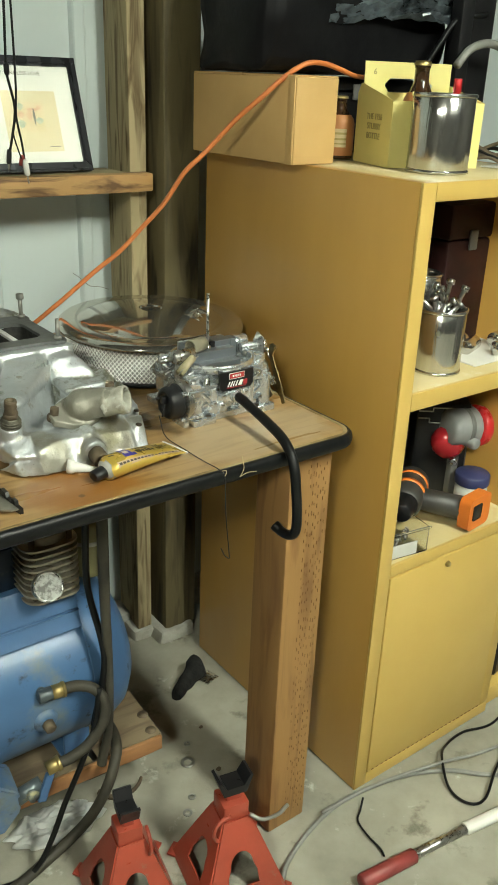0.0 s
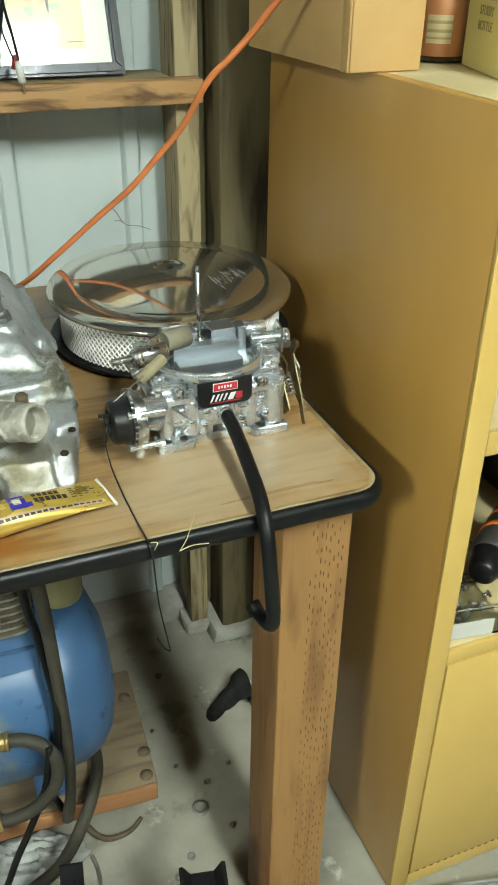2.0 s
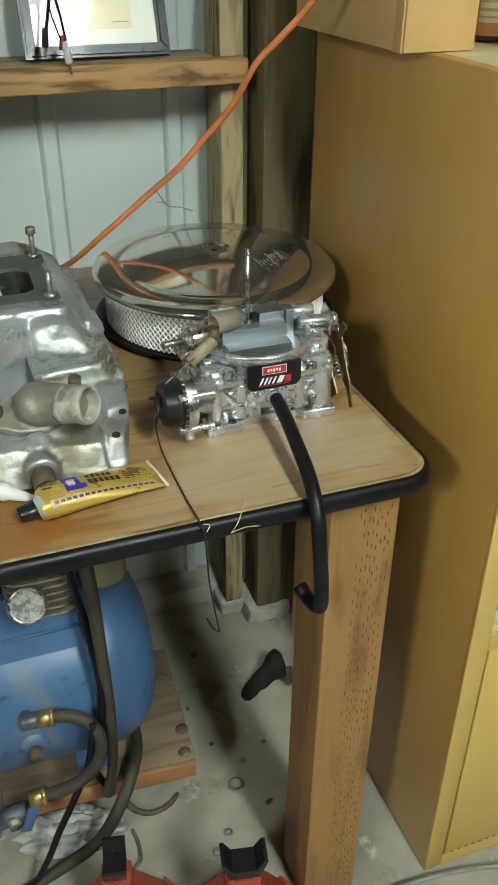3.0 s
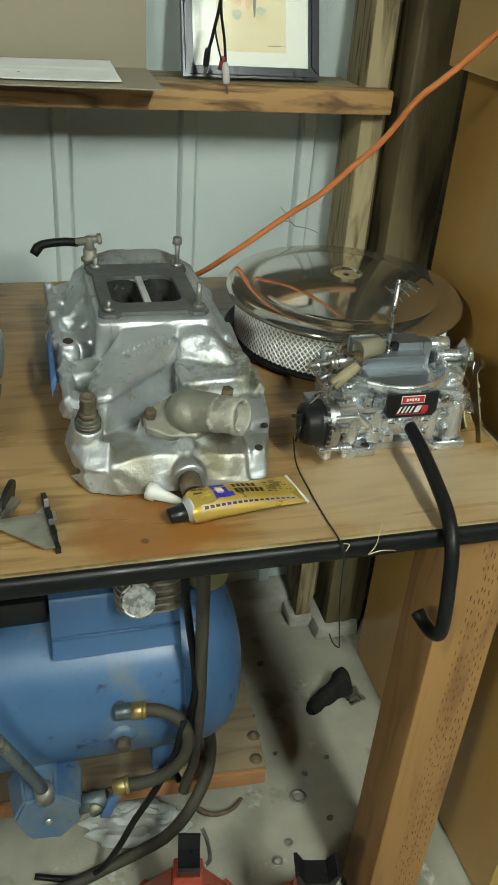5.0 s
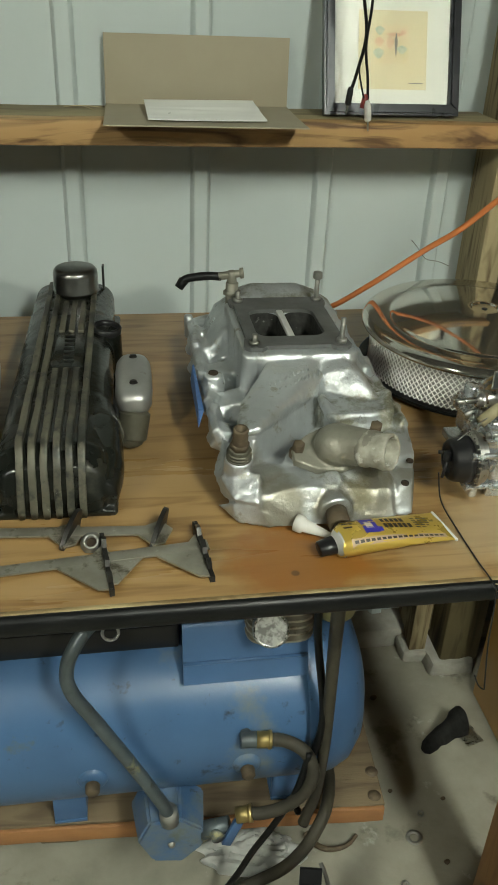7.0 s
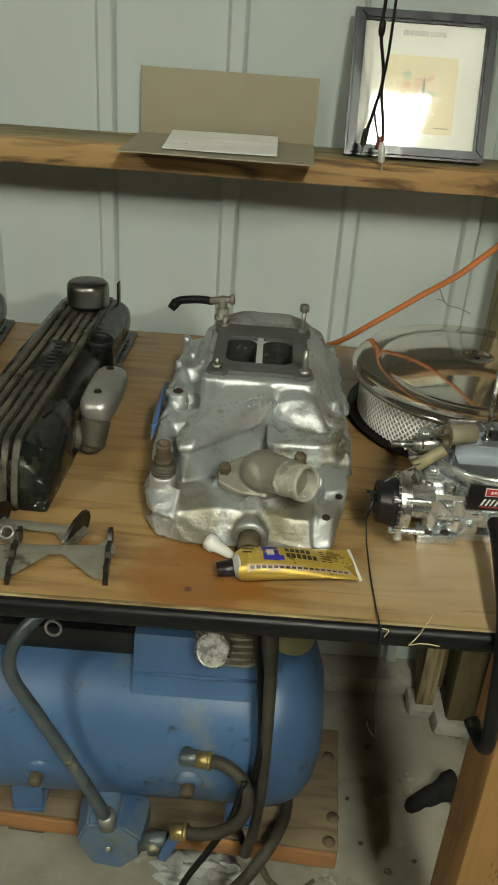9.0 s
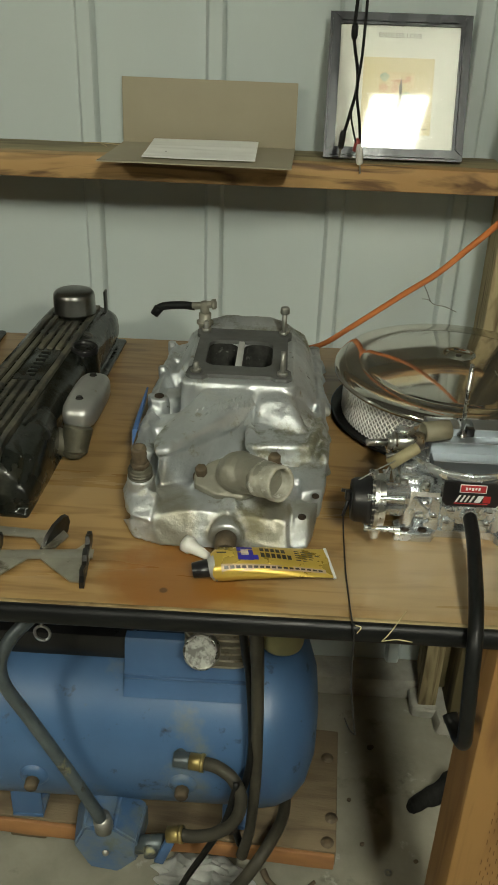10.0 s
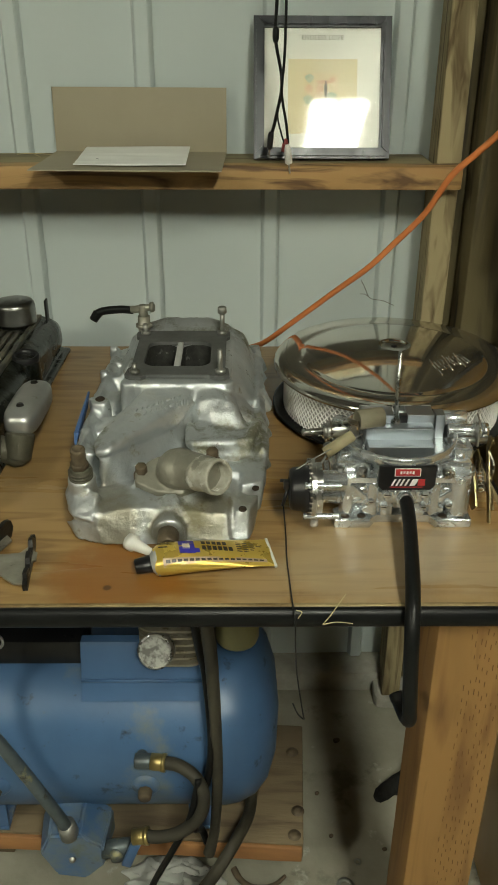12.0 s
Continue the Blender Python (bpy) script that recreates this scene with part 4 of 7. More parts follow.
    pierced(bm, [((x - 0.977) * 0.885 + 0.977 - ox, (y - 2.0) * 0.92 + 2.003 - oy) for x, y in ears], holes, 0.1170, 0.1225)
    part("carburettor_gasket", bm, GASKET, a, "flat grey gasket with two openings")
    # dark liners put into the openings so they look like dark holes
    for cx in (0.949, 1.000):
        bm = pierced(B(), rounded(0.0435, 0.1035, 0.019, 6, cx - ox, 1.998 - oy), [rounded(0.0415, 0.1015, 0.018, 6, cx - ox, 1.998 - oy)], 0.053, 0.1168)
        part("plenum_wall", bm, DARKLINER, a, "dark inner liner of the opening")
    part("plenum_floor", box(B(), 0.927 - ox, 1.023 - ox, 1.947 - oy, 2.051 - oy, 0.0522, 0.0535, 0.0005), DARKLINER, a, "dark speckled plenum floor")
    for x, y, h in ((0.919, 1.927, 0.014), (1.036, 1.927, 0.034), (1.036, 2.081, 0.036), (0.919, 2.081, 0.016)):
        bm = B()
        rod(bm, (x - ox, y - oy, 0.1226), (x - ox, y - oy, 0.1226 + h), 0.0036, seg=12)
        rod(bm, (x - ox, y - oy, 0.1227), (x - ox, y - oy, 0.1277), 0.0075, seg=6)
        if h > 0.035:
            rod(bm, (x - ox, y - oy, 0.120 + h), (x - ox, y - oy, 0.130 + h), 0.0072, 0.0066, 12, 0.001)
        part("stud", bm, STEEL, a)
    # vacuum fitting with a short rubber hose
    bm = B()
    rod(bm, L(0.914, 2.108, 0.97), L(0.914, 2.108, 1.012), 0.0095, seg=12)
    rod(bm, L(0.914, 2.108, 0.994), L(0.914, 2.108, 1.000), 0.013, seg=6)
    rod(bm, L(0.914, 2.108, 1.010), L(0.9125, 2.108, 1.030), 0.0072, 0.0066, 12, 0.001)
    rod(bm, L(0.927, 2.106, 1.0270), L(0.894, 2.112, 1.0205), 0.0055, 0.0060, 12, 0.001)
    rod(bm, L(0.930, 2.1055, 1.0275), L(0.925, 2.1065, 1.0266), 0.0080, seg=6)
    part("vacuum_fitting", bm, CASTDULL, a, "dull metal tee fitting")
    bm = sweep(B(), [L(0.898, 2.112, 1.020), L(0.878, 2.113, 1.021), L(0.850, 2.113, 1.018), L(0.838, 2.111, 1.012)], 0.0062, 10)
    rod(bm, L(0.843, 2.111, 1.016), L(0.835, 2.108, 1.005), 0.0076, 0.0066, 10)
    part("vacuum_hose", bm, RUBBER, a, "short black rubber hose")
    # thermostat housing
    bm = B()
    m = along(L(0.986, 1.757, 0.926), L(0.990, 1.742, 0.958))
    hull(bm, [m @ Vector(p) for x, y in ((-0.053, -0.006), (-0.050, 0.010), (-0.030, 0.024), (0, 0.032), (0.028, 0.026), (0.053, 0.010), (0.053, -0.010), (0.03, -0.026), (0, -0.032), (-0.030, -0.024)) for p in ((x, y, -0.001), (x, y, 0.010))])
    ball(bm, L(0.990, 1.747, 0.943), 0.028, (1, 1, 0.9), 3)
    rod(bm, L(0.992, 1.746, 0.944), L(1.030, 1.712, 0.954), 0.024, 0.0205, 24)
    rough_up(bm, 0.0012, 70, 5)
    hs = part("thermostat_housing", bm, CASTDULL, a, "corroded water outlet elbow")
    melt(hs, 0.0021, 3, 0.002, 0.014)
    bm = lathe(B(), [(0.0, 0.0), (0.0215, 0.0), (0.0218, 0.006), (0.0205, 0.009), (0.0205, 0.022), (0.0216, 0.026), (0.0214, 0.033), (0.0205, 0.035), (0.0176, 0.035), (0.0170, 0.033), (0.0165, 0.004), (0.0, 0.003)], along(L(1.015, 1.724, 0.950), L(1.052, 1.688, 0.962)), 36)
    rough_up(bm, 0.0009, 130, 9)
    part("outlet_neck", bm, CRUST, hs, "open outlet neck crusted with white scale")
    for p, q in (((0.944, 1.752, 0.928), (0.944, 1.746, 0.948)), ((1.030, 1.741, 0.952), (1.0305, 1.736, 0.975))):
        bm = B()
        rod(bm, L(*p), L(*q), 0.0076, 0.0072, 6, 0.001)
        rod(bm, L(*p), tuple(L(*p) + (L(*q) - L(*p)) * 0.3), 0.0100, seg=16)
        part("bolt", bm, RUST, hs)
    bm = rod(B(), L(0.873, 1.740, 0.925), L(0.873, 1.736, 0.952), 0.0145, 0.0128, 20, 0.001)
    for q in range(5):
        rod(bm, L(0.873, 1.7385 - 0.0006 * q, 0.930 + 0.004 * q), L(0.873, 1.7383 - 0.0006 * q, 0.9312 + 0.004 * q), 0.0147, seg=20)
    fit_ = part("heater_socket", bm, GRIMY, a, "ribbed grimy hose socket")
    bm = rod(B(), L(0.873, 1.736, 0.951), L(0.873, 1.7345, 0.959), 0.0112, seg=6)
    lathe(bm, [(0.0088, 0), (0.0092, 0.005), (0.0080, 0.007), (0.0092, 0.011), (0.0082, 0.014), (0.0092, 0.018), (0.0084, 0.021), (0.0055, 0.021), (0.005, 0.008), (0, 0.008)], along(L(0.873, 1.7345, 0.958), L(0.873, 1.731, 0.982)), 16)
    part("heater_barb", bm, RUST, fit_, "rusty brown hose barb")
    bm = B()
    pipe(bm, L(0.979, 1.690, 0.889), L(0.979, 1.668, 0.884), 0.0126, 0.0086, 20, 0.02)
    part("water_pipe", bm, RUST, a, "rusty open pipe stub")
    for x, y, z, q in ((1.066, 1.7135, 0.9072, 0.005), (1.082, 1.748, 0.9155, 0.0045), (0.867, 1.936, 0.9492, 0.007)):
        bm = lathe(B(), [(q, -0.001), (q * 0.95, 0.0004), (0, 0.0003)], pose(x - ox, y - oy, z - T, 10, 0, 0), 14)
        part("bolt_hole", bm, HOLLOW, a)
    # raised casting marks on the hood
    bm = B()
    for row in range(2):
        for k in range(9):
            u = k / 8
            c = L(0.928 + 0.054 * u + row * 0.012, 1.852 + 0.030 * u - row * 0.007, 0.9705 + 0.0065 * u - row * 0.0012)
            box(bm, -0.0011, 0.0011, -0.0035, 0.0035, -0.006, 0.0022, 0.0005, Matrix.Translation(c) @ pose(0, 0, 0, 12, 0, -20 + rnd.uniform(-30, 30)))
    part("casting_mark", bm, CAST, a, "raised casting marks", kind="stuff")
    # masking tape over the edge of the port face
    bm = hull(B(), [L(*p) for p in ((0.8475, 1.868, 0.9300), (0.8455, 1.976, 0.9420), (0.8405, 1.865, 0.906), (0.8405, 1.976, 0.916), (0.8405, 1.868, 0.930), (0.8425, 1.976, 0.942), (0.8465, 1.868, 0.9315), (0.8445, 1.976, 0.9440))])
    part("tape", bm, TAPE, a, "strip of blue masking tape")


air_cleaner()
manifold()


def carburettor():
    a = thing("carburettor", "bright aluminium four-barrel carburettor with a black rubber hose", "carburettor", pose(1.262, 1.80, T))
    bm = B()
    prism(bm, [(-0.084, -0.072), (-0.040, -0.072), (-0.033, -0.060), (0.033, -0.060), (0.040, -0.072), (0.084, -0.072), (0.084, -0.045), (0.070, -0.035), (0.070, 0.045), (0.084, 0.055), (0.084, 0.082), (-0.084, 0.082), (-0.084, 0.055), (-0.070, 0.045), (-0.070, -0.035), (-0.084, -0.045)], 0.0, 0.012)
    bmesh.ops.bevel(bm, geom=bm.edges[:], offset=0.0012, segments=1, affect="EDGES")
    base = part("base_flange", bm, MACHINED, a, "machined base flange with bolt feet")
    for x in (-0.070, -0.050, 0.050, 0.070):
        part("bolt_hole", lathe(B(), [(0.0052, 0.0), (0.0052, 0.0006), (0.0, 0.0006)], pose(x, -0.063, 0.0121), 14), HOLLOW, base)
    # main body with bowls
    bm = B()
    box(bm, -0.060, 0.060, -0.052, 0.075, 0.010, 0.058, 0.005)
    for s in (-1, 1):
        box(bm, s * 0.050 - 0.026, s * 0.050 + 0.026, -0.060, 0.070, 0.022, 0.060, 0.007)
        rod(bm, (s * 0.068, -0.054, 0.012), (s * 0.068, -0.054, 0.066), 0.0095 if s < 0 else 0.0145, seg=22)
        rod(bm, (s * 0.038, -0.058, 0.014), (s * 0.038, -0.058, 0.060), 0.008, seg=14)
        rod(bm, (s * 0.030, -0.062, 0.036), (s * 0.030, -0.040, 0.036), 0.011, seg=16)
        box(bm, s * 0.020 - 0.008, s * 0.020 + 0.008, -0.064, -0.045, 0.012, 0.030, 0.003)
        rod(bm, (s * 0.045, -0.064, 0.020), (s * 0.045, -0.05, 0.020), 0.0055, seg=12)
        box(bm, s * 0.058 - 0.012, s * 0.058 + 0.012, -0.062, -0.045, 0.034, 0.050, 0.002)
        rod(bm, (s * 0.072, 0.0, 0.015), (s * 0.072, 0.0, 0.058), 0.012, seg=16)
    rod(bm, (0, -0.068, 0.040), (0, -0.04, 0.042), 0.013, seg=18)
    box(bm, -0.024, 0.024, -0.066, -0.050, 0.030, 0.052, 0.004)
    melt(part("main_body", bm, MACHINED, a, "die-cast body"), 0.0014, 1)
    for x, z, r in ((-0.021, 0.044, 0.0062), (0.024, 0.044, 0.0062), (-0.024, 0.027, 0.005), (0.024, 0.027, 0.005), (-0.040, 0.034, 0.0048), (0.055, 0.028, 0.0045)):
        pl = part("plug", rod(B(), (x, -0.050, z), (x, -0.0675, z), r, r * 0.92, 18, 0.0008), MACHINED, a)
        part("slot", box(B(), x - r * 0.6, x + r * 0.6, -0.0679, -0.0672, z - 0.0006, z + 0.0006), HOLLOW, pl)
    part("brace", box(B(), -0.004, 0.004, -0.006, 0.006, -0.024, 0.024, 0.002, Matrix.Translation((0.050, -0.058, 0.040)) @ Matrix.Rotation(radians(52), 4, "Y")), MACHINED, a)
    part("brace", box(B(), -0.004, 0.004, -0.006, 0.006, -0.020, 0.020, 0.002, Matrix.Translation((-0.052, -0.058, 0.042)) @ Matrix.Rotation(radians(-40), 4, "Y")), MACHINED, a)
    part("fuel_barb", rod(B(), (0.0, -0.060, 0.0405), (0.0, -0.078, 0.0402), 0.0105, 0.0095, 20, 0.0015), MACHINED, a)
    for s in (-1, 1):
        for y in (-0.030, 0.0, 0.030):
            part("rib", box(B(), s * 0.078 - 0.003, s * 0.078 + 0.003, y - 0.002, y + 0.002, 0.014, 0.058, 0.0008), MACHINED, a)
    # bowl cover
    bm = B()
    prism(bm, [(-0.088, -0.048), (-0.070, -0.066), (-0.035, -0.066), (-0.028, -0.058), (0.028, -0.058), (0.035, -0.066), (0.070, -0.066), (0.088, -0.048), (0.088, 0.062), (0.070, 0.080), (-0.070, 0.080), (-0.088, 0.062)], 0.0605, 0.067)
    box(bm, -0.082, -0.040, -0.050, 0.060, 0.065, 0.080, 0.004)
    box(bm, 0.040, 0.082, -0.050, 0.060, 0.065, 0.080, 0.004)
    lathe(bm, [(0.058, 0.062), (0.059, 0.072), (0.064, 0.081), (0.069, 0.084), (0.069, 0.0875), (0.066, 0.0875), (0.062, 0.080), (0.056, 0.070), (0.0, 0.068)], pose(0, 0.004, 0), 72)
    for s in (-1, 1):
        rod(bm, (s * 0.070, -0.034, 0.07), (s * 0.070, -0.034, 0.086), 0.009, 0.008, 18, 0.002)
        rod(bm, (s * 0.068, 0.050, 0.07), (s * 0.068, 0.050, 0.092), 0.011, 0.010, 18, 0.002)
    top = part("bowl_cover", bm, MACHINED, a, "cover with the round air horn")
    for x, y in ((-0.082, -0.045), (-0.055, -0.061), (0.055, -0.061), (0.082, -0.045), (-0.083, 0.01), (0.083, 0.01), (-0.06, 0.075), (0.06, 0.075), (-0.03, -0.060), (0.03, -0.060)):
        part("screw", lathe(B(), [(0.0, 0.0075), (0.003, 0.0075), (0.0045, 0.005), (0.0048, 0.0)], pose(x, y, 0.0668), 12), ZINC, top)
    # choke tower with plate
    part("horn_ring", lathe(B(), [(0.0665, 0.0860), (0.0725, 0.0815), (0.0745, 0.0825), (0.0745, 0.0925), (0.0730, 0.0948), (0.0695, 0.0948), (0.0680, 0.0930), (0.0665, 0.0860)], pose(0, 0.004, 0), 96), MACHINED, a, "bright turned rim of the air horn")
    bm = B()
    box(bm, -0.041, 0.041, -0.026, 0.014, 0.068, 0.0880, 0.0012)
    box(bm, -0.043, 0.043, -0.006, 0.014, 0.068, 0.1030, 0.0010)
    box(bm, -0.044, -0.005, 0.012, 0.042, 0.068, 0.1130, 0.0010)
    box(bm, 0.012, 0.046, 0.012, 0.042, 0.068, 0.1130, 0.0010)
    box(bm, 0.048, 0.060, 0.014, 0.034, 0.068, 0.1120, 0.0010)
    box(bm, -0.007, 0.014, 0.022, 0.042, 0.068, 0.1060, 0.0008)
    part("choke_tower", bm, CHOKEZINC, a, "flat stepped bluish choke tower", flat=True)
    part("choke_slot", box(B(), 0.002, 0.0115, 0.0108, 0.020, 0.096, 0.1132, 0.0005), BLACK, a)
    part("choke_plate", box(B(), -0.046, 0.046, 0.0402, 0.042, 0.078, 0.114, 0.0006), ZINC, a)
    bm = rod(B(), (-0.003, 0.012, 0.085), (-0.005, 0.010, 0.199), 0.0027, seg=12)
    part("air_cleaner_stud", bm, ZINC, a, "tall threaded stud")
    part("stud_nut", rod(B(), (-0.003, 0.012, 0.1012), (-0.003, 0.012, 0.107), 0.0062, seg=6), ZINC, a)
    # badge
    bm = B()
    m = pose(0.0, -0.0675, 0.0, 0, 0, 0)
    prism(bm, [(-0.034, 0.094), (-0.034, 0.068), (-0.029, 0.062), (0.029, 0.062), (0.034, 0.068), (0.034, 0.094)], 0.0, 0.004, m @ pose(0, 0, 0, 90, 0, 0))
    tag = part("badge", bm, BLACK, a, "black badge with red and white marks")
    tag.location.z = -0.008
    part("badge_panel", box(B(), -0.0145, 0.0145, -0.0722, -0.0716, 0.0815, 0.0905, 0.0002), TAGRED, tag)
    part("badge_border", box(B(), -0.0155, 0.0155, -0.07185, -0.0712, 0.0806, 0.0914, 0.0002), TAGWHITE, tag)
    bm = B()
    for k in range(5):
        box(bm, -0.009 + k * 0.0036, -0.0068 + k * 0.0036, -0.0726, -0.0721, 0.0842 + (k % 2) * 0.0008, 0.0878, 0, None)
    part("badge_script", bm, TAGWHITE, tag, flat=True)
    bm = B()
    for x, w in ((-0.019, 0.0022), (-0.0135, 0.0022), (-0.0085, 0.0022), (-0.003, 0.0022), (0.003, 0.0065)):
        v0 = len(bm.verts)
        box(bm, x, x + w, -0.0722, -0.0716, 0.068, 0.0768)
        bm.verts.ensure_lookup_table()
        for v in bm.verts[v0:]:
            v.co.x += (v.co.z - 0.068) * 0.45
    part("badge_letters", bm, TAGWHITE, tag, flat=True)
    bm = B()
    box(bm, 0.013, 0.0215, -0.0722, -0.0716, 0.068, 0.0768)
    box(bm, -0.020, 0.019, -0.0722, -0.0716, 0.0655, 0.0666)
    part("badge_stripe", bm, TAGRED, tag, flat=True)
    # electric choke
    ck = part("choke_housing", lathe(B(), [(0, 0.0), (0.0285, 0.0), (0.0285, 0.010), (0.0268, 0.012), (0.0260, 0.022), (0.0235, 0.0255), (0.016, 0.0265), (0.015, 0.0245), (0, 0.0245)], along((-0.114, -0.070, 0.055), (-0.16, -0.070, 0.055)), 40), BLACK, a, "round black electric choke cap")
    bm = lathe(B(), [(0.012, -0.010), (0.0310, -0.010), (0.0310, -0.003), (0.0355, -0.002), (0.0355, 0.003), (0.029, 0.005), (0.0, 0.005)], along((-0.112, -0.070, 0.056), (-0.16, -0.070, 0.056)), 48)
    for k in range(30):
        t = 2 * math.pi * k / 30
        box(bm, -0.1185, -0.1135, -0.070 + 0.0348 * math.cos(t) - 0.0008, -0.070 + 0.0348 * math.cos(t) + 0.0008, 0.056 + 0.0348 * math.sin(t) - 0.0008, 0.056 + 0.0348 * math.sin(t) + 0.0008)
    part("retainer_ring", bm, ZINC, ck)
    bm = B()
    for dy, dz in ((-0.026, 0.018), (-0.022, -0.026), (0.024, -0.012)):
        rod(bm, (-0.122, -0.070 + dy, 0.056 + dz), (-0.082, -0.070 + dy, 0.056 + dz), 0.0036, seg=12)
        rod(bm, (-0.124, -0.070 + dy, 0.056 + dz), (-0.1195, -0.070 + dy, 0.056 + dz), 0.0046, 0.0042, 14, 0.0008)
    rod(bm, (-0.112, -0.066, 0.045), (-0.080, -0.055, 0.040), 0.010, 0.013, 16)
    rod(bm, (-0.112, -0.070, 0.066), (-0.075, -0.060, 0.060), 0.012, 0.014, 16)
    box(bm, -0.115, -0.105, -0.090, -0.050, 0.012, 0.030, 0.003)
    part("choke_bracket", bm, MACHINED, ck)
    bm = B()
    box(bm, -0.147, -0.137, -0.076, -0.068, 0.056, 0.068, 0.0015)
    rod(bm, (-0.142, -0.073, 0.058), (-0.148, -0.078, 0.036), 0.002, seg=8)
    rod(bm, (-0.138, -0.064, 0.062), (-0.151, -0.064, 0.063), 0.0022, seg=8)
    part("choke_terminal", bm, BLACK, ck)
    # fittings on the inlet side
    bm = B()
    rod(bm, (-0.124, -0.030, 0.110), (-0.098, -0.028, 0.111), 0.0042, seg=12)
    rod(bm, (-0.099, -0.028, 0.111), (-0.056, -0.022, 0.112), 0.0098, 0.011, 18, 0.002)
    rod(bm, (-0.094, -0.028, 0.111), (-0.088, -0.028, 0.1112), 0.013, seg=6)
    part("fuel_inlet", bm, ZINC, a)
    bm = pipe(B(), (-0.024, -0.004, 0.119), (-0.056, -0.014, 0.119), 0.0125, 0.010, 20)
    part("spring_sleeve", bm, mat("beige_sleeve", (0.24, 0.22, 0.155), (0.17, 0.155, 0.105), 0.6, scale=20), a, "beige paper sleeve")
    bm = B()
    m = pose(-0.076, -0.040, 0.098, 20, -26, 20)
    pipe(bm, m @ Vector((-0.022, 0.003, 0.0)), m @ Vector((0.018, 0.003, 0.002)), 0.0072, 0.0062, 14)
    part("wire_tag", bm, mat("olive_tag", (0.30, 0.26, 0.15), (0.20, 0.17, 0.10), 0.6, scale=30), a, "crumpled tag on a wire")
    part("tag_wire", sweep(B(), [(-0.05, -0.03, 0.108), (-0.085, -0.045, 0.098), (-0.115, -0.060, 0.088), (-0.134, -0.07, 0.080)], 0.0009, 6), ZINC, a)
    # throttle and choke linkage
    def plate(name, pts, x, m2=GOLDZINC, th=0.0022):
        b2 = B()
        prism(b2, pts, 0, th, Matrix(((0, 0, 1, x), (1, 0, 0, 0), (0, 1, 0, 0), (0, 0, 0, 1))))
        return part(name, b2, m2, a)

    plate("throttle_lever", [(-0.055, 0.020), (-0.040, 0.006), (-0.010, 0.010), (0.0, 0.030), (-0.012, 0.046), (-0.030, 0.048)], 0.092)
    plate("throttle_arm", [(-0.040, 0.103), (-0.032, 0.107), (-0.024, 0.102), (-0.022, 0.086), (-0.034, 0.060), (-0.052, 0.030), (-0.066, 0.004), (-0.075, 0.008), (-0.060, 0.040), (-0.043, 0.066), (-0.032, 0.086)], 0.105, GOLDZINC, 0.0017)
    plate("choke_lever", [(-0.020, 0.085), (0.0, 0.080), (0.010, 0.105), (0.0, 0.122), (-0.018, 0.115)], 0.094, ZINC)
    plate("cam", [(-0.03, 0.052), (-0.01, 0.050), (0.0, 0.064), (-0.012, 0.078), (-0.03, 0.072)], 0.097, GOLDZINC)
    part("throttle_shaft", rod(B(), (0.060, -0.020, 0.030), (0.118, -0.020, 0.030), 0.0045, seg=12), ZINC, a)
    part("choke_shaft", rod(B(), (0.060, -0.008, 0.088), (0.112, -0.008, 0.088), 0.004, seg=12), ZINC, a)
    part("link_rod", sweep(B(), [(0.112, -0.032, 0.040), (0.116, -0.028, 0.062), (0.110, -0.016, 0.080), (0.112, -0.010, 0.092)], 0.0017, 8), ZINC, a)
    for p in ((0.1062, -0.032, 0.099), (0.1062, -0.058, 0.028), (0.100, -0.020, 0.030), (0.1062, -0.043, 0.054)):
        part("nut", rod(B(), p, (p[0] + 0.004, p[1], p[2]), 0.0052, seg=6), GOLDZINC, a)
    plate("idle_lever", [(-0.060, 0.018), (-0.050, 0.012), (-0.020, 0.030), (-0.022, 0.040), (-0.046, 0.030)], 0.112, GOLDZINC)
    pts = [(0.100 + 0.0045 * math.cos(k * 0.9), -0.046 + k * 0.00055, 0.036 + 0.0045 * math.sin(k * 0.9) + k * 0.0005) for k in range(60)]
    part("return_spring", sweep(B(), pts, 0.0008, 6, 1, False), ZINC, a)
    bm = rod(B(), (0.062, 0.006, 0.096), (0.108, 0.002, 0.096), 0.0085, seg=18, bevel=0.001)
    rod(bm, (0.104, 0.002, 0.096), (0.111, 0.002, 0.096), 0.0105, seg=18)
    part("vent_tube", bm, MACHINED, a)
    part("vent_tube", rod(B(), (0.056, 0.030, 0.100), (0.090, 0.028, 0.101), 0.0105, seg=18, bevel=0.001), MACHINED, a)
    part("vent_block", box(B(), 0.062, 0.084, -0.040, -0.012, 0.078, 0.094, 0.002), MACHINED, a)
    for p, q, r in (((-0.084, -0.020, 0.076), (-0.084, -0.020, 0.096), 0.0055), ((-0.092, 0.008, 0.070), (-0.066, 0.008, 0.084), 0.005), ((-0.078, -0.058, 0.060), (-0.078, -0.058, 0.078), 0.006), ((-0.052, -0.060, 0.066), (-0.052, -0.060, 0.078), 0.006), ((0.050, -0.062, 0.066), (0.050, -0.062, 0.076), 0.006)):
        part("vacuum_port", rod(B(), p, q, r, r * 0.85, 14, 0.001), ZINC, a)
    part("fast_idle_rod", sweep(B(), [(-0.104, -0.052, 0.074), (-0.094, -0.040, 0.084), (-0.080, -0.020, 0.088), (-0.064, 0.0, 0.092)], 0.0015, 8), ZINC, a)
    # hose on the front barb
    o = Vector((1.262, 1.80, T))
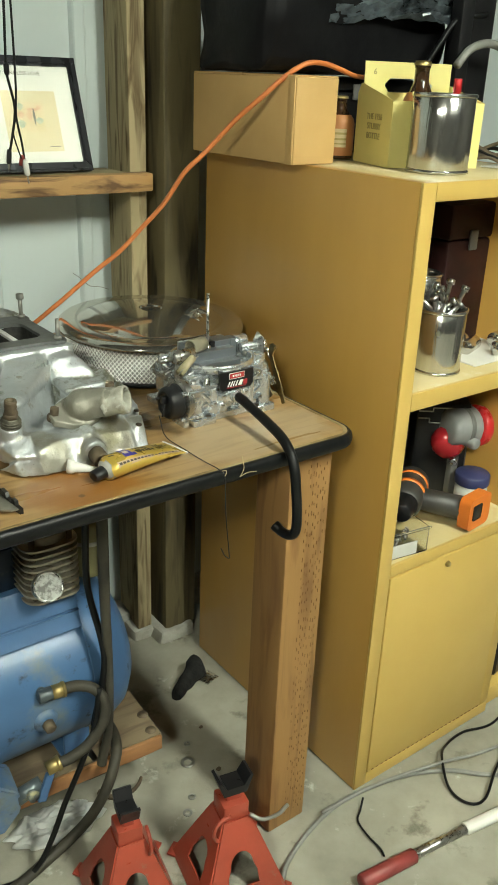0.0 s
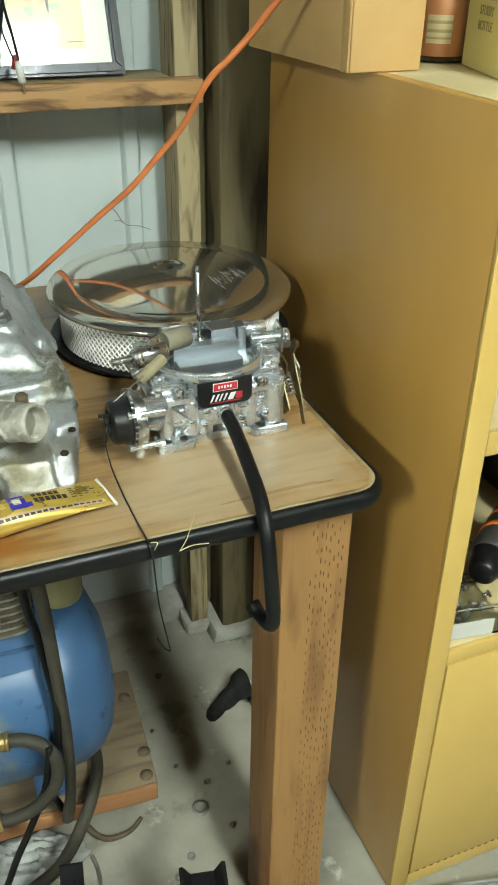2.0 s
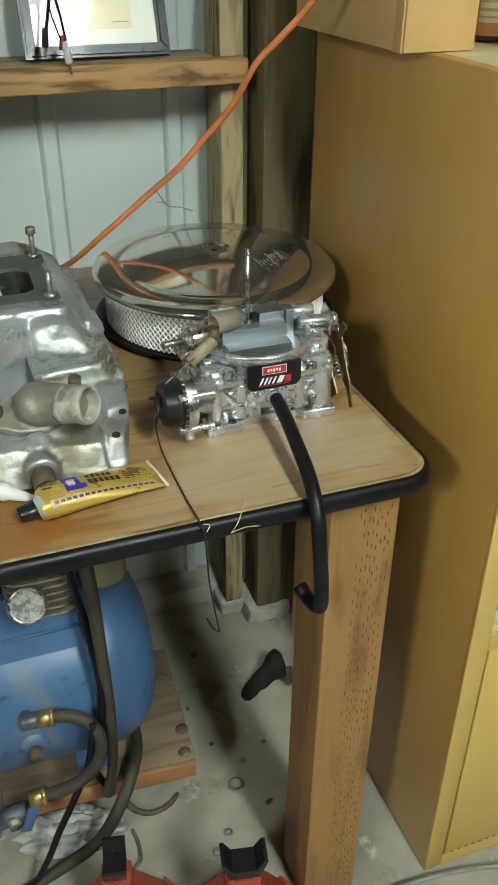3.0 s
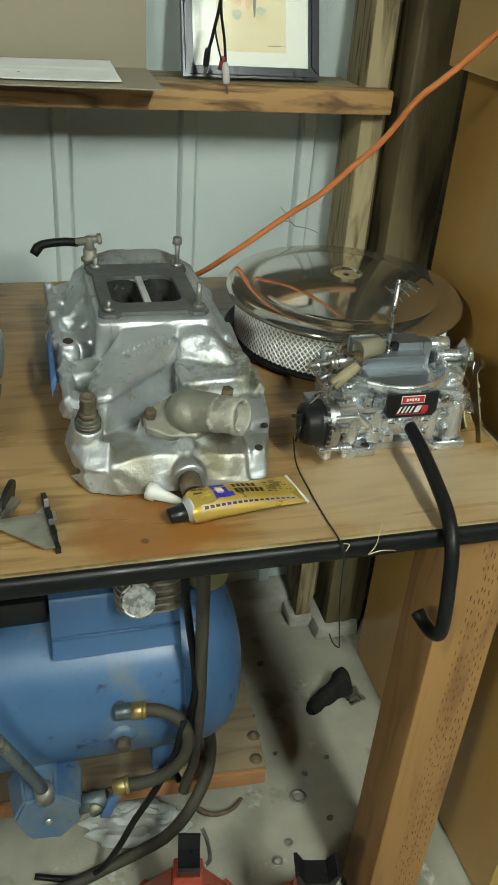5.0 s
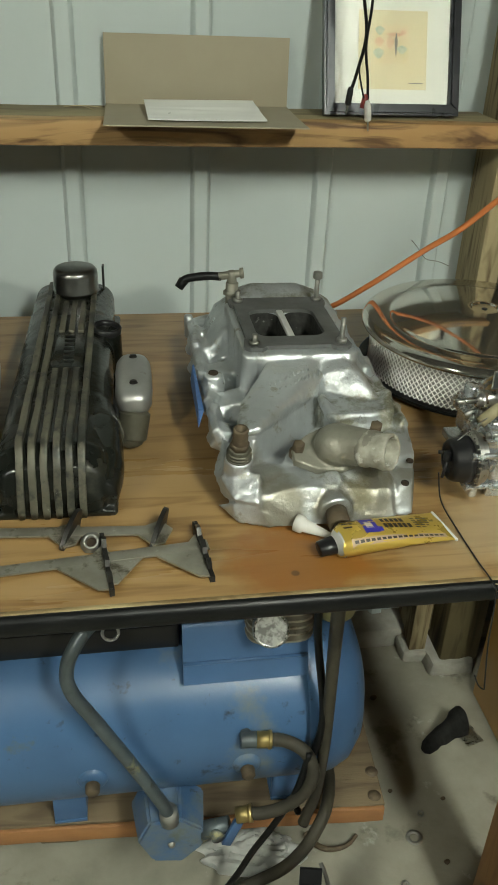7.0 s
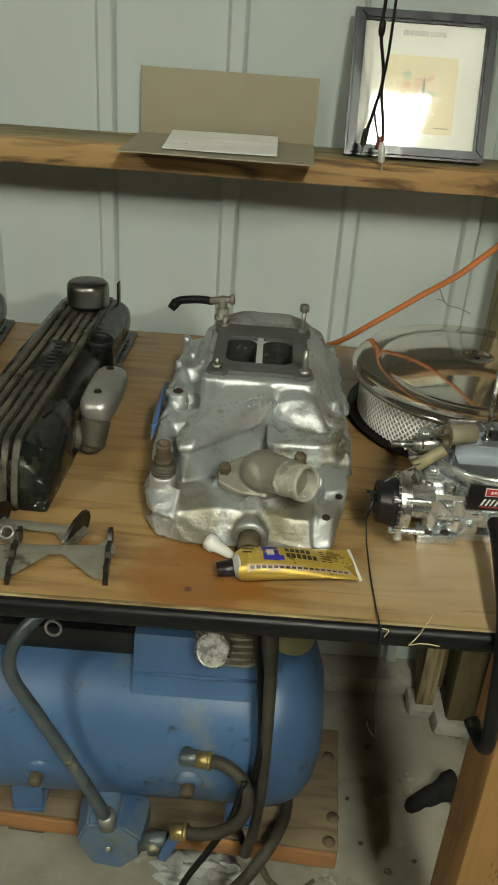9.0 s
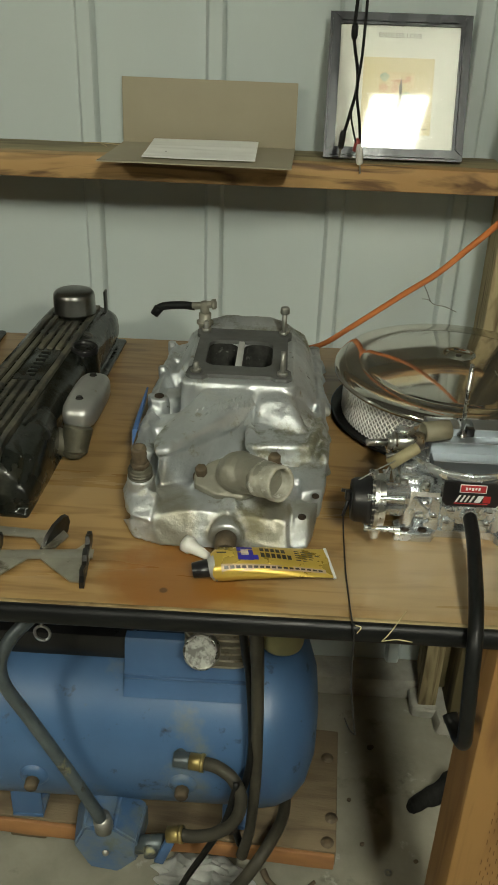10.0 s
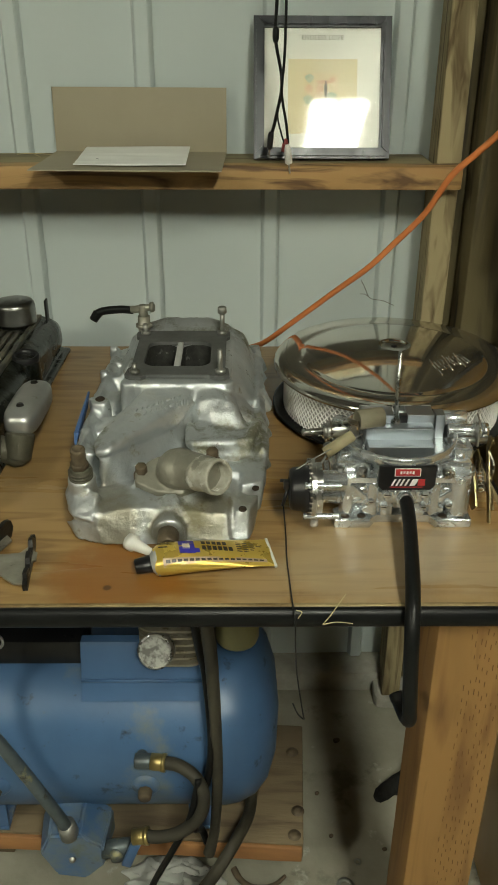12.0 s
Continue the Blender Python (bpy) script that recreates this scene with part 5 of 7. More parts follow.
    pts = [(1.262, 1.738, 0.911), (1.262, 1.718, 0.911), (1.260, 1.685, 0.906), (1.253, 1.630, 0.899), (1.246, 1.578, 0.888), (1.242, 1.548, 0.862), (1.243, 1.538, 0.815), (1.246, 1.536, 0.770), (1.249, 1.542, 0.742), (1.249, 1.556, 0.730), (1.246, 1.573, 0.730), (1.242, 1.586, 0.737)]
    hose = part("hose", sweep(B(), [tuple(Vector(p) - o) for p in pts], lambda t: 0.0082 if t < 0.95 else 0.0088, 16, 8), RUBBER, a, "black rubber hose hanging over the bench edge")
    part("hose_bore", lathe(B(), [(0.005, 0.0004), (0, 0.0004)], along(tuple(Vector((1.242, 1.586, 0.737)) - o), tuple(Vector((1.2416, 1.588, 0.738)) - o)), 12), HOLLOW, hose)


carburettor()


def valve_cover(name_label, m):
    """Finned engine rocker cover with a filler cap and a breather box."""
    a = thing("valve_cover", name_label, "valve cover", m, "valve covers")
    bm = B()
    box(bm, -0.074, 0.076, -0.298, 0.296, 0.0, 0.010, 0.004)
    loft(bm, [((0.004, -0.296, 0.018), (0.056, 0, 0), (0, 0, 0.018)), ((0.004, -0.287, 0.032), (0.061, 0, 0), (0, 0, 0.032)), ((0.004, -0.262, 0.041), (0.064, 0, 0), (0, 0, 0.041)), ((0.004, -0.10, 0.0425), (0.065, 0, 0), (0, 0, 0.0425)), ((0.004, 0.10, 0.0430), (0.065, 0, 0), (0, 0, 0.0430)), ((0.004, 0.255, 0.0425), (0.064, 0, 0), (0, 0, 0.0425)), ((0.004, 0.284, 0.036), (0.060, 0, 0), (0, 0, 0.036)), ((0.004, 0.294, 0.02), (0.054, 0, 0), (0, 0, 0.020))], 40, 3.0)
    loft(bm, [((0.056, -0.290, 0.02), (0.020, 0, 0), (0, 0, 0.020)), ((0.059, -0.255, 0.034), (0.025, 0, 0), (0, 0, 0.034)), ((0.059, -0.200, 0.040), (0.024, 0, 0), (0, 0, 0.043)), ((0.054, -0.140, 0.040), (0.019, 0, 0), (0, 0, 0.036))], 24, 2.4)
    rod(bm, (0.056, 0.062, 0.02), (0.060, 0.060, 0.080), 0.026, 0.0205, 26)
    rough_up(bm, 0.0008, 40)
    shell_ = part("cover", bm, OILBLACK, a, "oily black painted shell with rubbed edges")
    melt(shell_, 0.0026, 3, 0.0015, 0.03)
    for k in range(6):
        x = -0.030 + k * 0.0136
        for y0, y1 in (((-0.304, 0.245),) if k in (0, 1, 5) else ((-0.304, -0.082), (0.040, 0.158))):
            bm = box(B(), x - 0.0041, x + 0.0041, y0, y1, 0.078, 0.0890, 0.0014)
            bmesh.ops.subdivide_edges(bm, edges=[e for e in bm.edges if e.calc_length() > 0.2], cuts=90)
            for v in bm.verts:
                if v.co.y < -0.255:
                    q = min(1.0, (-0.255 - v.co.y) / 0.049)
                    v.co.z -= 0.074 * q**3
            rough_up(bm, 0.0009, 40, k)
            part("fin", bm, FINTOP, a, "flat worn fin" if k == 0 else "")
    bm = box(B(), -0.010, 0.032, -0.076, 0.034, 0.078, 0.0866, 0.003)
    for k in range(7):
        t = -0.064 + k * 0.014
        box(bm, 0.004, 0.018, t, t + 0.007, 0.0855, 0.0890, 0.0012, Matrix.Rotation(radians(1.5), 4, "Z"))
    part("badge", bm, OILBLACK, a, "raised badge too worn to read")
    part("filler_cap", lathe(B(), [(0.0, 0.1345), (0.026, 0.1345), (0.0305, 0.1335), (0.0335, 0.130), (0.0346, 0.124), (0.0350, 0.100), (0.0355, 0.0975), (0.032, 0.096), (0.026, 0.0945), (0.026, 0.080)], pose(0.011, 0.194, -0.004), 48), DARKCHROME, a, "round dark chrome breather cap")
    bm = lathe(B(), [(0.028, -0.010), (0.0285, 0.002), (0.026, 0.004), (0.0215, 0.003), (0.0205, -0.004), (0.0190, -0.020), (0, -0.020)], pose(0.060, 0.060, 0.084, 3, 4, 0) @ Matrix.Scale(0.76, 4), 32)
    part("grommet_hole", bm, BLACK, a, "open rubber grommet hole")
    part("lifting_tab", box(B(), 0.050, 0.0535, 0.236, 0.252, 0.060, 0.116, 0.001), RUSTDARK, a)
    secs = ((-0.134, 0.010, 0.008), (-0.130, 0.016, 0.0135), (-0.122, 0.0205, 0.018), (-0.108, 0.0235, 0.0205), (-0.085, 0.0245, 0.0215), (-0.035, 0.0245, 0.0215), (-0.012, 0.0235, 0.0205), (0.002, 0.0205, 0.018), (0.010, 0.016, 0.0135), (0.014, 0.010, 0.008))
    bm = loft(B(), [((0.097, y * 0.9 - 0.022, 0.0595), (u, 0, 0), (0, 0, v)) for y, u, v in secs], 32, 2.8)
    br = part("breather_box", bm, BREATHER, a, "satin aluminium breather")
    for y in (-0.104, -0.016):
        part("screw", lathe(B(), [(0.0, 0.0025), (0.004, 0.003), (0.0055, 0.0)], pose(0.097, y * 0.9 - 0.022, 0.0806), 14), RUSTDARK, br)
    bm = rod(B(), (0.094, -0.146, 0.012), (0.098, -0.132, 0.048), 0.0175, 0.0200, 24, 0.003)
    ball(bm, (0.092, -0.142, 0.016), 0.0185, (1, 1, 0.8))
    rod(bm, (0.050, -0.128, 0.024), (0.090, -0.140, 0.019), 0.020, 0.0175, 20)
    part("breather_neck", bm, GRIMY, br, "grimy cast neck")
    return a


def bracket(label, m, gap, jagged=True):
    """Stamped steel bracket: a thin bar with feet and dark end plates."""
    a = thing("steel_bracket", label, "bracket", m, "steel brackets")
    part("bar", box(B(), -0.34, 0.012, -0.010, 0.006, 0.006, 0.0085, 0.0006), PALESTEEL, a)
    my = Matrix(((0, 0, 1, 0), (1, 0, 0, 0), (0, 1, 0, 0), (0, 0, 0, 1)))
    for x in (0.0, -gap):
        if jagged:
            bm = prism(B(), [(x - 0.050, -0.006), (x - 0.008, -0.052), (x + 0.006, -0.054), (x + 0.010, 0.004), (x + 0.004, 0.022), (x - 0.010, 0.004)], 0.0058, 0.0082)
            if x < 0:
                prism(bm, [(x + 0.007, -0.046), (x + 0.012, -0.046), (x + 0.044, -0.008), (x + 0.040, 0.004), (x + 0.007, 0.004)], 0.0060, 0.0080)
            prof = [(-0.056, 0.0), (-0.056, 0.008), (-0.046, 0.010), (-0.044, 0.016), (-0.034, 0.015), (-0.032, 0.010), (-0.022, 0.011), (-0.018, 0.017), (-0.006, 0.018), (-0.002, 0.012), (0.008, 0.013), (0.014, 0.020), (0.022, 0.018), (0.027, 0.013), (0.034, 0.014), (0.036, 0.007), (0.030, 0.0)]
        else:
            bm = prism(B(), [(x - 0.020, -0.008), (x, -0.030), (x + 0.012, -0.024), (x + 0.020, 0.0), (x + 0.006, 0.016), (x - 0.010, 0.006)], 0.0058, 0.0082)
            prof = [(-0.026, 0.0), (-0.028, 0.006), (-0.020, 0.018), (-0.006, 0.027), (0.010, 0.030), (0.020, 0.026), (0.025, 0.014), (0.022, 0.0)]
        w = part("web", bm, PALESTEEL, a)
        lean = Matrix() if jagged else Matrix.Translation((x, 0, 0)) @ Matrix.Rotation(radians(-16), 4, "Z") @ Matrix.Rotation(radians(9), 4, "Y") @ Matrix.Translation((-x, 0, 0))
        bm = prism(B(), prof, x + 0.002, x + 0.007, lean @ my)
        rough_up(bm, 0.001, 80)
        part("end_plate", bm, RUSTDARK, w, "jagged dark end plate" if jagged else "rounded black end plate")
    return a


def sealant_tube():
    m = Matrix.Translation((0.947, 1.633, T - 0.0014)) @ Matrix.Rotation(radians(10.5), 4, "Z") @ Matrix.Rotation(radians(-4), 4, "Y") @ Matrix.Diagonal((1.03, 0.96, 0.80, 1))
    a = thing("sealant_tube", "gold foil tube of sealant with a black cap", "sealant tube", m)
    bm = B()
    rings = []
    for k in range(15):
        t = k / 14
        x = 0.022 + 0.128 * t
        ry = 0.0225 * (1 - t) + 0.0285 * t
        rz = 0.0205 * (1 - t**1.4) + 0.0011
        if k == 0:
            ry, rz = 0.019, 0.018
        rings.append([bm.verts.new((x + 0.0016 * math.sin(9 * t + i), ry * math.cos(2 * math.pi * i / 24), rz + 0.0006 + rz * math.sin(2 * math.pi * i / 24))) for i in range(24)])
    for p, q in zip(rings, rings[1:]):
        for i in range(24):
            bm.faces.new((p[i], p[(i + 1) % 24], q[(i + 1) % 24], q[i]))
    bm.faces.new(rings[0])
    bm.faces.new(rings[-1])
    bmesh.ops.recalc_face_normals(bm, faces=bm.faces)
    body = part("tube", bm, TUBEGOLD, a)

    def top(x, y):
        t = min(max((x - 0.022) / 0.128, 0.02), 1)
        ry = 0.0225 * (1 - t) + 0.0285 * t
        rz = 0.0205 * (1 - t**1.4) + 0.0011
        return rz + 0.0006 + rz * math.sqrt(max(0.0, 1 - (y / ry) ** 2))

    def print_bar(name, x0, x1, y0, y1, m2):
        b = B()
        nx, ny = 4, 3
        g = [[b.verts.new((x0 + (x1 - x0) * i / nx, y0 + (y1 - y0) * j / ny, top(x0 + (x1 - x0) * i / nx, y0 + (y1 - y0) * j / ny) + 0.0005)) for j in range(ny + 1)] for i in range(nx + 1)]
        for i in range(nx):
            for j in range(ny):
                b.faces.new((g[i][j], g[i + 1][j], g[i + 1][j + 1], g[i][j + 1]))
        part(name, b, m2, body)

    print_bar("print", 0.049, 0.066, -0.012, 0.013, TUBEBLUE)
    print_bar("print", 0.053, 0.061, -0.005, 0.006, TUBEWHITE)
    print_bar("print", 0.066, 0.071, -0.011, -0.004, TUBEBLUE)
    # two rows of heavy lettering as plain blocks, then finer lines
    for row, (y0, y1, n) in enumerate(((0.0045, 0.0125, 5), (-0.0065, 0.0015, 6))):
        for k in range(n):
            print_bar("print", 0.074 + k * 0.0058, 0.0783 + k * 0.0058, y0, y1, TUBEINK)
    for k, (y0, n) in enumerate(((0.0115, 3), (0.0070, 4), (0.0025, 3), (-0.0020, 4), (-0.0065, 2))):
        for q in range(n):
            print_bar("print", 0.112 + q * 0.0075, 0.1175 + q * 0.0075, y0, y0 + 0.0020, TUBEINK)
    for k in range(3):
        print_bar("print", 0.027, 0.043 - 0.003 * k, 0.011 - 0.007 * k, 0.0135 - 0.007 * k, TUBEINK)
    print_bar("print", 0.030, 0.142, -0.0225, -0.0165, TUBEPINK)
    for k in range(17):
        print_bar("print", 0.033 + k * 0.0063, 0.0375 + k * 0.0063, -0.0207, -0.0183, TUBEINK)
    bm = lathe(B(), [(0, 0), (0.0090, 0), (0.0100, 0.001), (0.0118, 0.018), (0.0105, 0.0195), (0.008, 0.020), (0.008, 0.024)], along((0.0, 0.0, 0.0165), (0.03, 0, 0.0185)), 24)
    part("cap", bm, BLACK, a, "black ribbed cap")
    part("shoulder", lathe(B(), [(0.0085, 0.0), (0.0115, 0.001), (0.0185, 0.0065), (0.0195, 0.008), (0.0185, 0.009)], along((0.0165, 0, 0.0178), (0.03, 0, 0.0187)), 28), FILTER, a, "pale plastic shoulder")
    part("crimp", box(B(), 0.1485, 0.1515, -0.0290, 0.0290, 0.0, 0.0036, 0.0006), TAGWHITE, a, "white crimped end")
    n = thing("nozzle", "white plastic cone nozzle lying by the sealant tube", "nozzle", Matrix.Translation((0.932, 1.686, T)) @ Matrix.Rotation(radians(-34), 4, "Z"))
    bm = lathe(B(), [(0, 0), (0.0100, 0), (0.0102, 0.009), (0.0078, 0.011), (0.0030, 0.046), (0, 0.046)], along((0.0, 0, 0.0104), (0.05, 0, 0.0055)), 22)
    part("cone", bm, WHITEPLASTIC, n)


def picture_frame():
    """A dark frame leaning back against the wall on the shelf."""
    w, h = 0.226, 0.2235
    lean = math.degrees(math.asin(0.072 / h))
    m = Matrix.Translation((1.199, 2.332, 1.2105)) @ Matrix.Rotation(radians(0.2), 4, "Z") @ Matrix.Rotation(radians(-lean), 4, "X")
    a = thing("picture_frame", "black picture frame with a faded print leaning on the wall", "picture frame", m)
    fw = 0.0175
    for name, pts in (
        ("bottom_bar", [(-w / 2, 0), (w / 2, 0), (w / 2 - fw, fw), (-w / 2 + fw, fw)]),
        ("top_bar", [(-w / 2, h), (-w / 2 + fw, h - fw), (w / 2 - fw, h - fw), (w / 2, h)]),
        ("side_bar", [(-w / 2, 0), (-w / 2 + fw, fw), (-w / 2 + fw, h - fw), (-w / 2, h)]),
        ("side_bar", [(w / 2, 0), (w / 2, h), (w / 2 - fw, h - fw), (w / 2 - fw, fw)]),
    ):
        bm = prism(B(), pts, -0.001, 0.016, pose(0, 0, 0, 90, 0, 0))
        bmesh.ops.bevel(bm, geom=[e for e in bm.edges if all(v.co.y < -0.015 for v in e.verts)], offset=0.004, segments=2, affect="EDGES")
        part(name, bm, FRAME, a)
    part("mount", box(B(), -w / 2 + fw - 0.003, w / 2 - fw + 0.003, -0.006, -0.002, fw - 0.003, h - fw + 0.003), PAPER, a, "white mount")
    p = part("print", box(B(), -0.056, 0.058, -0.0066, -0.0061, 0.040, 0.158), CREAM, a, "cream print with faded motifs")
    part("wash", box(B(), -0.030, 0.027, -0.0069, -0.0067, 0.079, 0.136), INKWASH, p, "faded square wash")
    for x, z, rx, rz, m2 in ((-0.021, 0.128, 0.0075, 0.0065, INKGREEN), (-0.023, 0.094, 0.0085, 0.0075, INKGREEN), (0.016, 0.100, 0.0085, 0.006, INKGREEN), (-0.022, 0.111, 0.0075, 0.0065, INKRED), (0.004, 0.122, 0.014, 0.003, INKRED), (0.006, 0.108, 0.0025, 0.016, INK), (-0.004, 0.110, 0.006, 0.009, INKRED), (0.018, 0.126, 0.005, 0.004, INKRED)):
        bm = B()
        prism(bm, [(x + rx * math.cos(t) * (1 + 0.15 * math.sin(3 * t)), z + rz * math.sin(t) * (1 + 0.12 * math.cos(4 * t))) for t in (k * math.pi / 9 for k in range(18))], 0.0070, 0.0072, pose(0, 0, 0, 90, 0, 0))
        part("motif", bm, m2, p)
    part("print", box(B(), 0.028, 0.052, -0.0069, -0.0067, 0.049, 0.0505), INK, p)
    lettering("ENDLESS LOVE", 0.0105, pose(0, -0.0063, 0.188, 90, 0, 0), INK, "title", a)
    g = part("glass", box(B(), -w / 2 + fw - 0.002, w / 2 - fw + 0.002, -0.0105, -0.0085, fw - 0.002, h - fw + 0.002), PANE, a)
    g.visible_shadow = False
    part("back_board", box(B(), -w / 2 + 0.006, w / 2 - 0.006, -0.0015, 0.0035, 0.006, h - 0.006), CARD, a)


def folded_card():
    m = Matrix.Translation((0.892, 2.402, 1.2105)) @ Matrix.Rotation(radians(-1.5), 4, "Z")
    a = thing("folded_card", "grey-brown card folded upright on the shelf", "card", m)
    bm = box(B(), -0.150, 0.148, -0.002, 0.0, 0.002, 0.106, 0.0006, Matrix.Rotation(radians(-3), 4, "X"))
    part("upright_flap", bm, GREYCARD, a)
    bm = B()
    n = 12
    v = [[[bm.verts.new((x, -0.205 * j / n, zz + 0.0005 + 0.006 * max(0, j / n - 0.55) ** 1.5)) for j in range(n + 1)] for x in (-0.150, 0.148)] for zz in (0.0, 0.0018)]
    for j in range(n):
        bm.faces.new((v[1][0][j], v[1][0][j + 1], v[1][1][j + 1], v[1][1][j]))
        bm.faces.new((v[0][0][j], v[0][1][j], v[0][1][j + 1], v[0][0][j + 1]))
        for s in (0, 1):
            bm.faces.new((v[0][s][j], v[0][s][j + 1], v[1][s][j + 1], v[1][s][j]))
    bm.faces.new((v[0][0][n], v[0][1][n], v[1][1][n], v[1][0][n]))
    bmesh.ops.recalc_face_normals(bm, faces=bm.faces)
    part("lower_flap", bm, GREYCARD, a)
    s = thing("paper_slip", "rippled white paper slip lying on the card", "paper", Matrix.Translation((0.890, 2.300, 1.2180)) @ Matrix.Rotation(radians(3), 4, "X"))
    bm = box(B(), -0.088, 0.088, -0.070, 0.070, 0.002, 0.0032)
    bmesh.ops.subdivide_edges(bm, edges=[e for e in bm.edges if e.calc_length() > 0.1], cuts=36, use_grid_fill=True)
    for v in bm.verts:
        v.co.z += 0.0030 * abs(noise.noise(Vector((v.co.x * 5, v.co.y * 46, 1.7))))
    part("sheet", bm, SLIP, s)
    part("spot", lathe(B(), [(0.0022, 0.0), (0, 0.0006)], pose(-0.055, -0.035, 0.0052), 10), INK, s)


def hanging_cable():
    a = thing("audio_cable", "thin black audio cable with plugs hanging before the frame", "cable", Matrix())
    pts = [(1.135, 2.405, 1.80), (1.130, 2.34, 1.78), (1.124, 2.272, 1.66), (1.121, 2.268, 1.52), (1.118, 2.268, 1.44), (1.117, 2.268, 1.395), (1.128, 2.268, 1.335), (1.120, 2.27, 1.285), (1.113, 2.272, 1.255)]
    part("cord", sweep(B(), pts, 0.0026, 8), RUBBER, a)
    part("moulded_join", lathe(B(), [(0, 0), (0.003, 0), (0.0052, 0.004), (0.0052, 0.016), (0.0035, 0.022), (0, 0.022)], along((1.1175, 2.268, 1.412), (1.1172, 2.268, 1.39)), 14), RUBBER, a)
    pts = [(1.138, 2.405, 1.80), (1.137, 2.34, 1.78), (1.134, 2.268, 1.66), (1.132, 2.264, 1.52), (1.132, 2.264, 1.44), (1.131, 2.264, 1.37), (1.128, 2.264, 1.32), (1.136, 2.266, 1.275), (1.140, 2.268, 1.245)]
    part("cord", sweep(B(), pts, 0.0022, 8), RUBBER, a)
    pts = [(1.127, 2.270, 1.325), (1.122, 2.268, 1.29), (1.128, 2.266, 1.262), (1.137, 2.266, 1.236)]
    part("cord", sweep(B(), pts, 0.0015, 8), RUBBER, a)
    bm = lathe(B(), [(0, 0), (0.0035, 0), (0.0048, 0.004), (0.0048, 0.024), (0.003, 0.027), (0, 0.027)], along((1.113, 2.272, 1.262), (1.110, 2.273, 1.232)), 14)
    p = part("jack_plug", bm, BLACK, a)
    part("plug_tip", lathe(B(), [(0.0016, 0.026), (0.0016, 0.036), (0.001, 0.040), (0, 0.041)], along((1.113, 2.272, 1.262), (1.110, 2.273, 1.232)), 10), ZINC, p)
    bm = lathe(B(), [(0, 0), (0.003, 0), (0.0055, 0.008), (0.0058, 0.028), (0.004, 0.030), (0, 0.030)], along((1.138, 2.262, 1.244), (1.142, 2.262, 1.212)), 16)
    p = part("white_plug", bm, WHITEPLASTIC, a, "white moulded phono plug")
    part("plug_tip", lathe(B(), [(0.0016, 0.028), (0.0014, 0.044), (0, 0.045)], along((1.138, 2.262, 1.244), (1.142, 2.262, 1.212)), 10), ZINC, p)
    bm = lathe(B(), [(0, 0), (0.003, 0), (0.005, 0.006), (0.005, 0.020), (0, 0.021)], along((1.137, 2.268, 1.252), (1.133, 2.27, 1.228)), 14)
    part("red_plug", bm, HANDLERED, a)
    part("nail", rod(B(), (1.136, WALL - 0.02, 1.80), (1.136, 2.395, 1.806), 0.002, seg=8), STEEL, a)


def extension_cord():
    pts = [(1.00, 2.30, T + 0.007), (1.05, 2.30, T + 0.012), (1.10, 2.245, 0.915), (1.152, 2.19, 0.975), (1.219, 2.15, 1.043), (1.257, 2.115, 1.086), (1.291, 2.09, 1.131), (1.324, 2.06, 1.180), (1.348, 2.03, 1.236), (1.372, 2.01, 1.267), (1.395, 1.995, 1.295), (1.418, 1.96, 1.337), (1.442, 1.925, 1.372), (1.470, 1.90, 1.405), (1.505, 1.885, 1.428), (1.550, 1.888, 1.430), (1.60, 1.90, 1.422), (1.66, 1.92, 1.412), (1.74, 1.95, 1.411)]
    whole("extension_cord", sweep(B(), pts, 0.0045, 10), ORANGE, "orange extension cord running from the bench up to the cabinet", "cord")


def bench_bits():
    pts = [(1.115, 1.735, 0.905), (1.118, 1.72, 0.873), (1.117, 1.66, 0.8722), (1.118, 1.61, 0.8722), (1.119, 1.572, 0.8735), (1.121, 1.560, 0.862), (1.124, 1.558, 0.80), (1.133, 1.56, 0.735), (1.135, 1.562, 0.722), (1.128, 1.564, 0.728), (1.122, 1.566, 0.742)]
    whole("thin_wire", sweep(B(), pts, 0.0009, 6), BLACK, "thin dark wire hanging over the bench edge", "wire")
    for m, pts in enumerate(([(1.150, 1.5615, 0.858), (1.165, 1.562, 0.861), (1.182, 1.5625, 0.8585)], [(1.150, 1.5612, 0.858), (1.158, 1.563, 0.869), (1.172, 1.585, 0.8722), (1.178, 1.595, 0.8725)], [(1.122, 1.568, 0.872), (1.128, 1.5655, 0.8715), (1.124, 1.563, 0.865)])):
        whole("straw", sweep(B(), pts, 0.0006, 6), STRAW, "dry straw caught on the bench edging", "straw", group="straws")
    pts = [[(1.290, 2.395, 0.985), (1.293, 2.37, 0.980), (1.300, 2.34, 0.968), (1.323, 2.335, 0.964), (1.343, 2.33, 0.957)], [(1.300, 2.34, 0.968), (1.290, 2.335, 0.976), (1.280, 2.335, 0.977)]]
    t = thing("twig", "thin dry twig behind the air cleaner", "twig", Matrix())
    for p in pts:
        part("stem", sweep(B(), p, 0.0007, 6), STEEL, t)


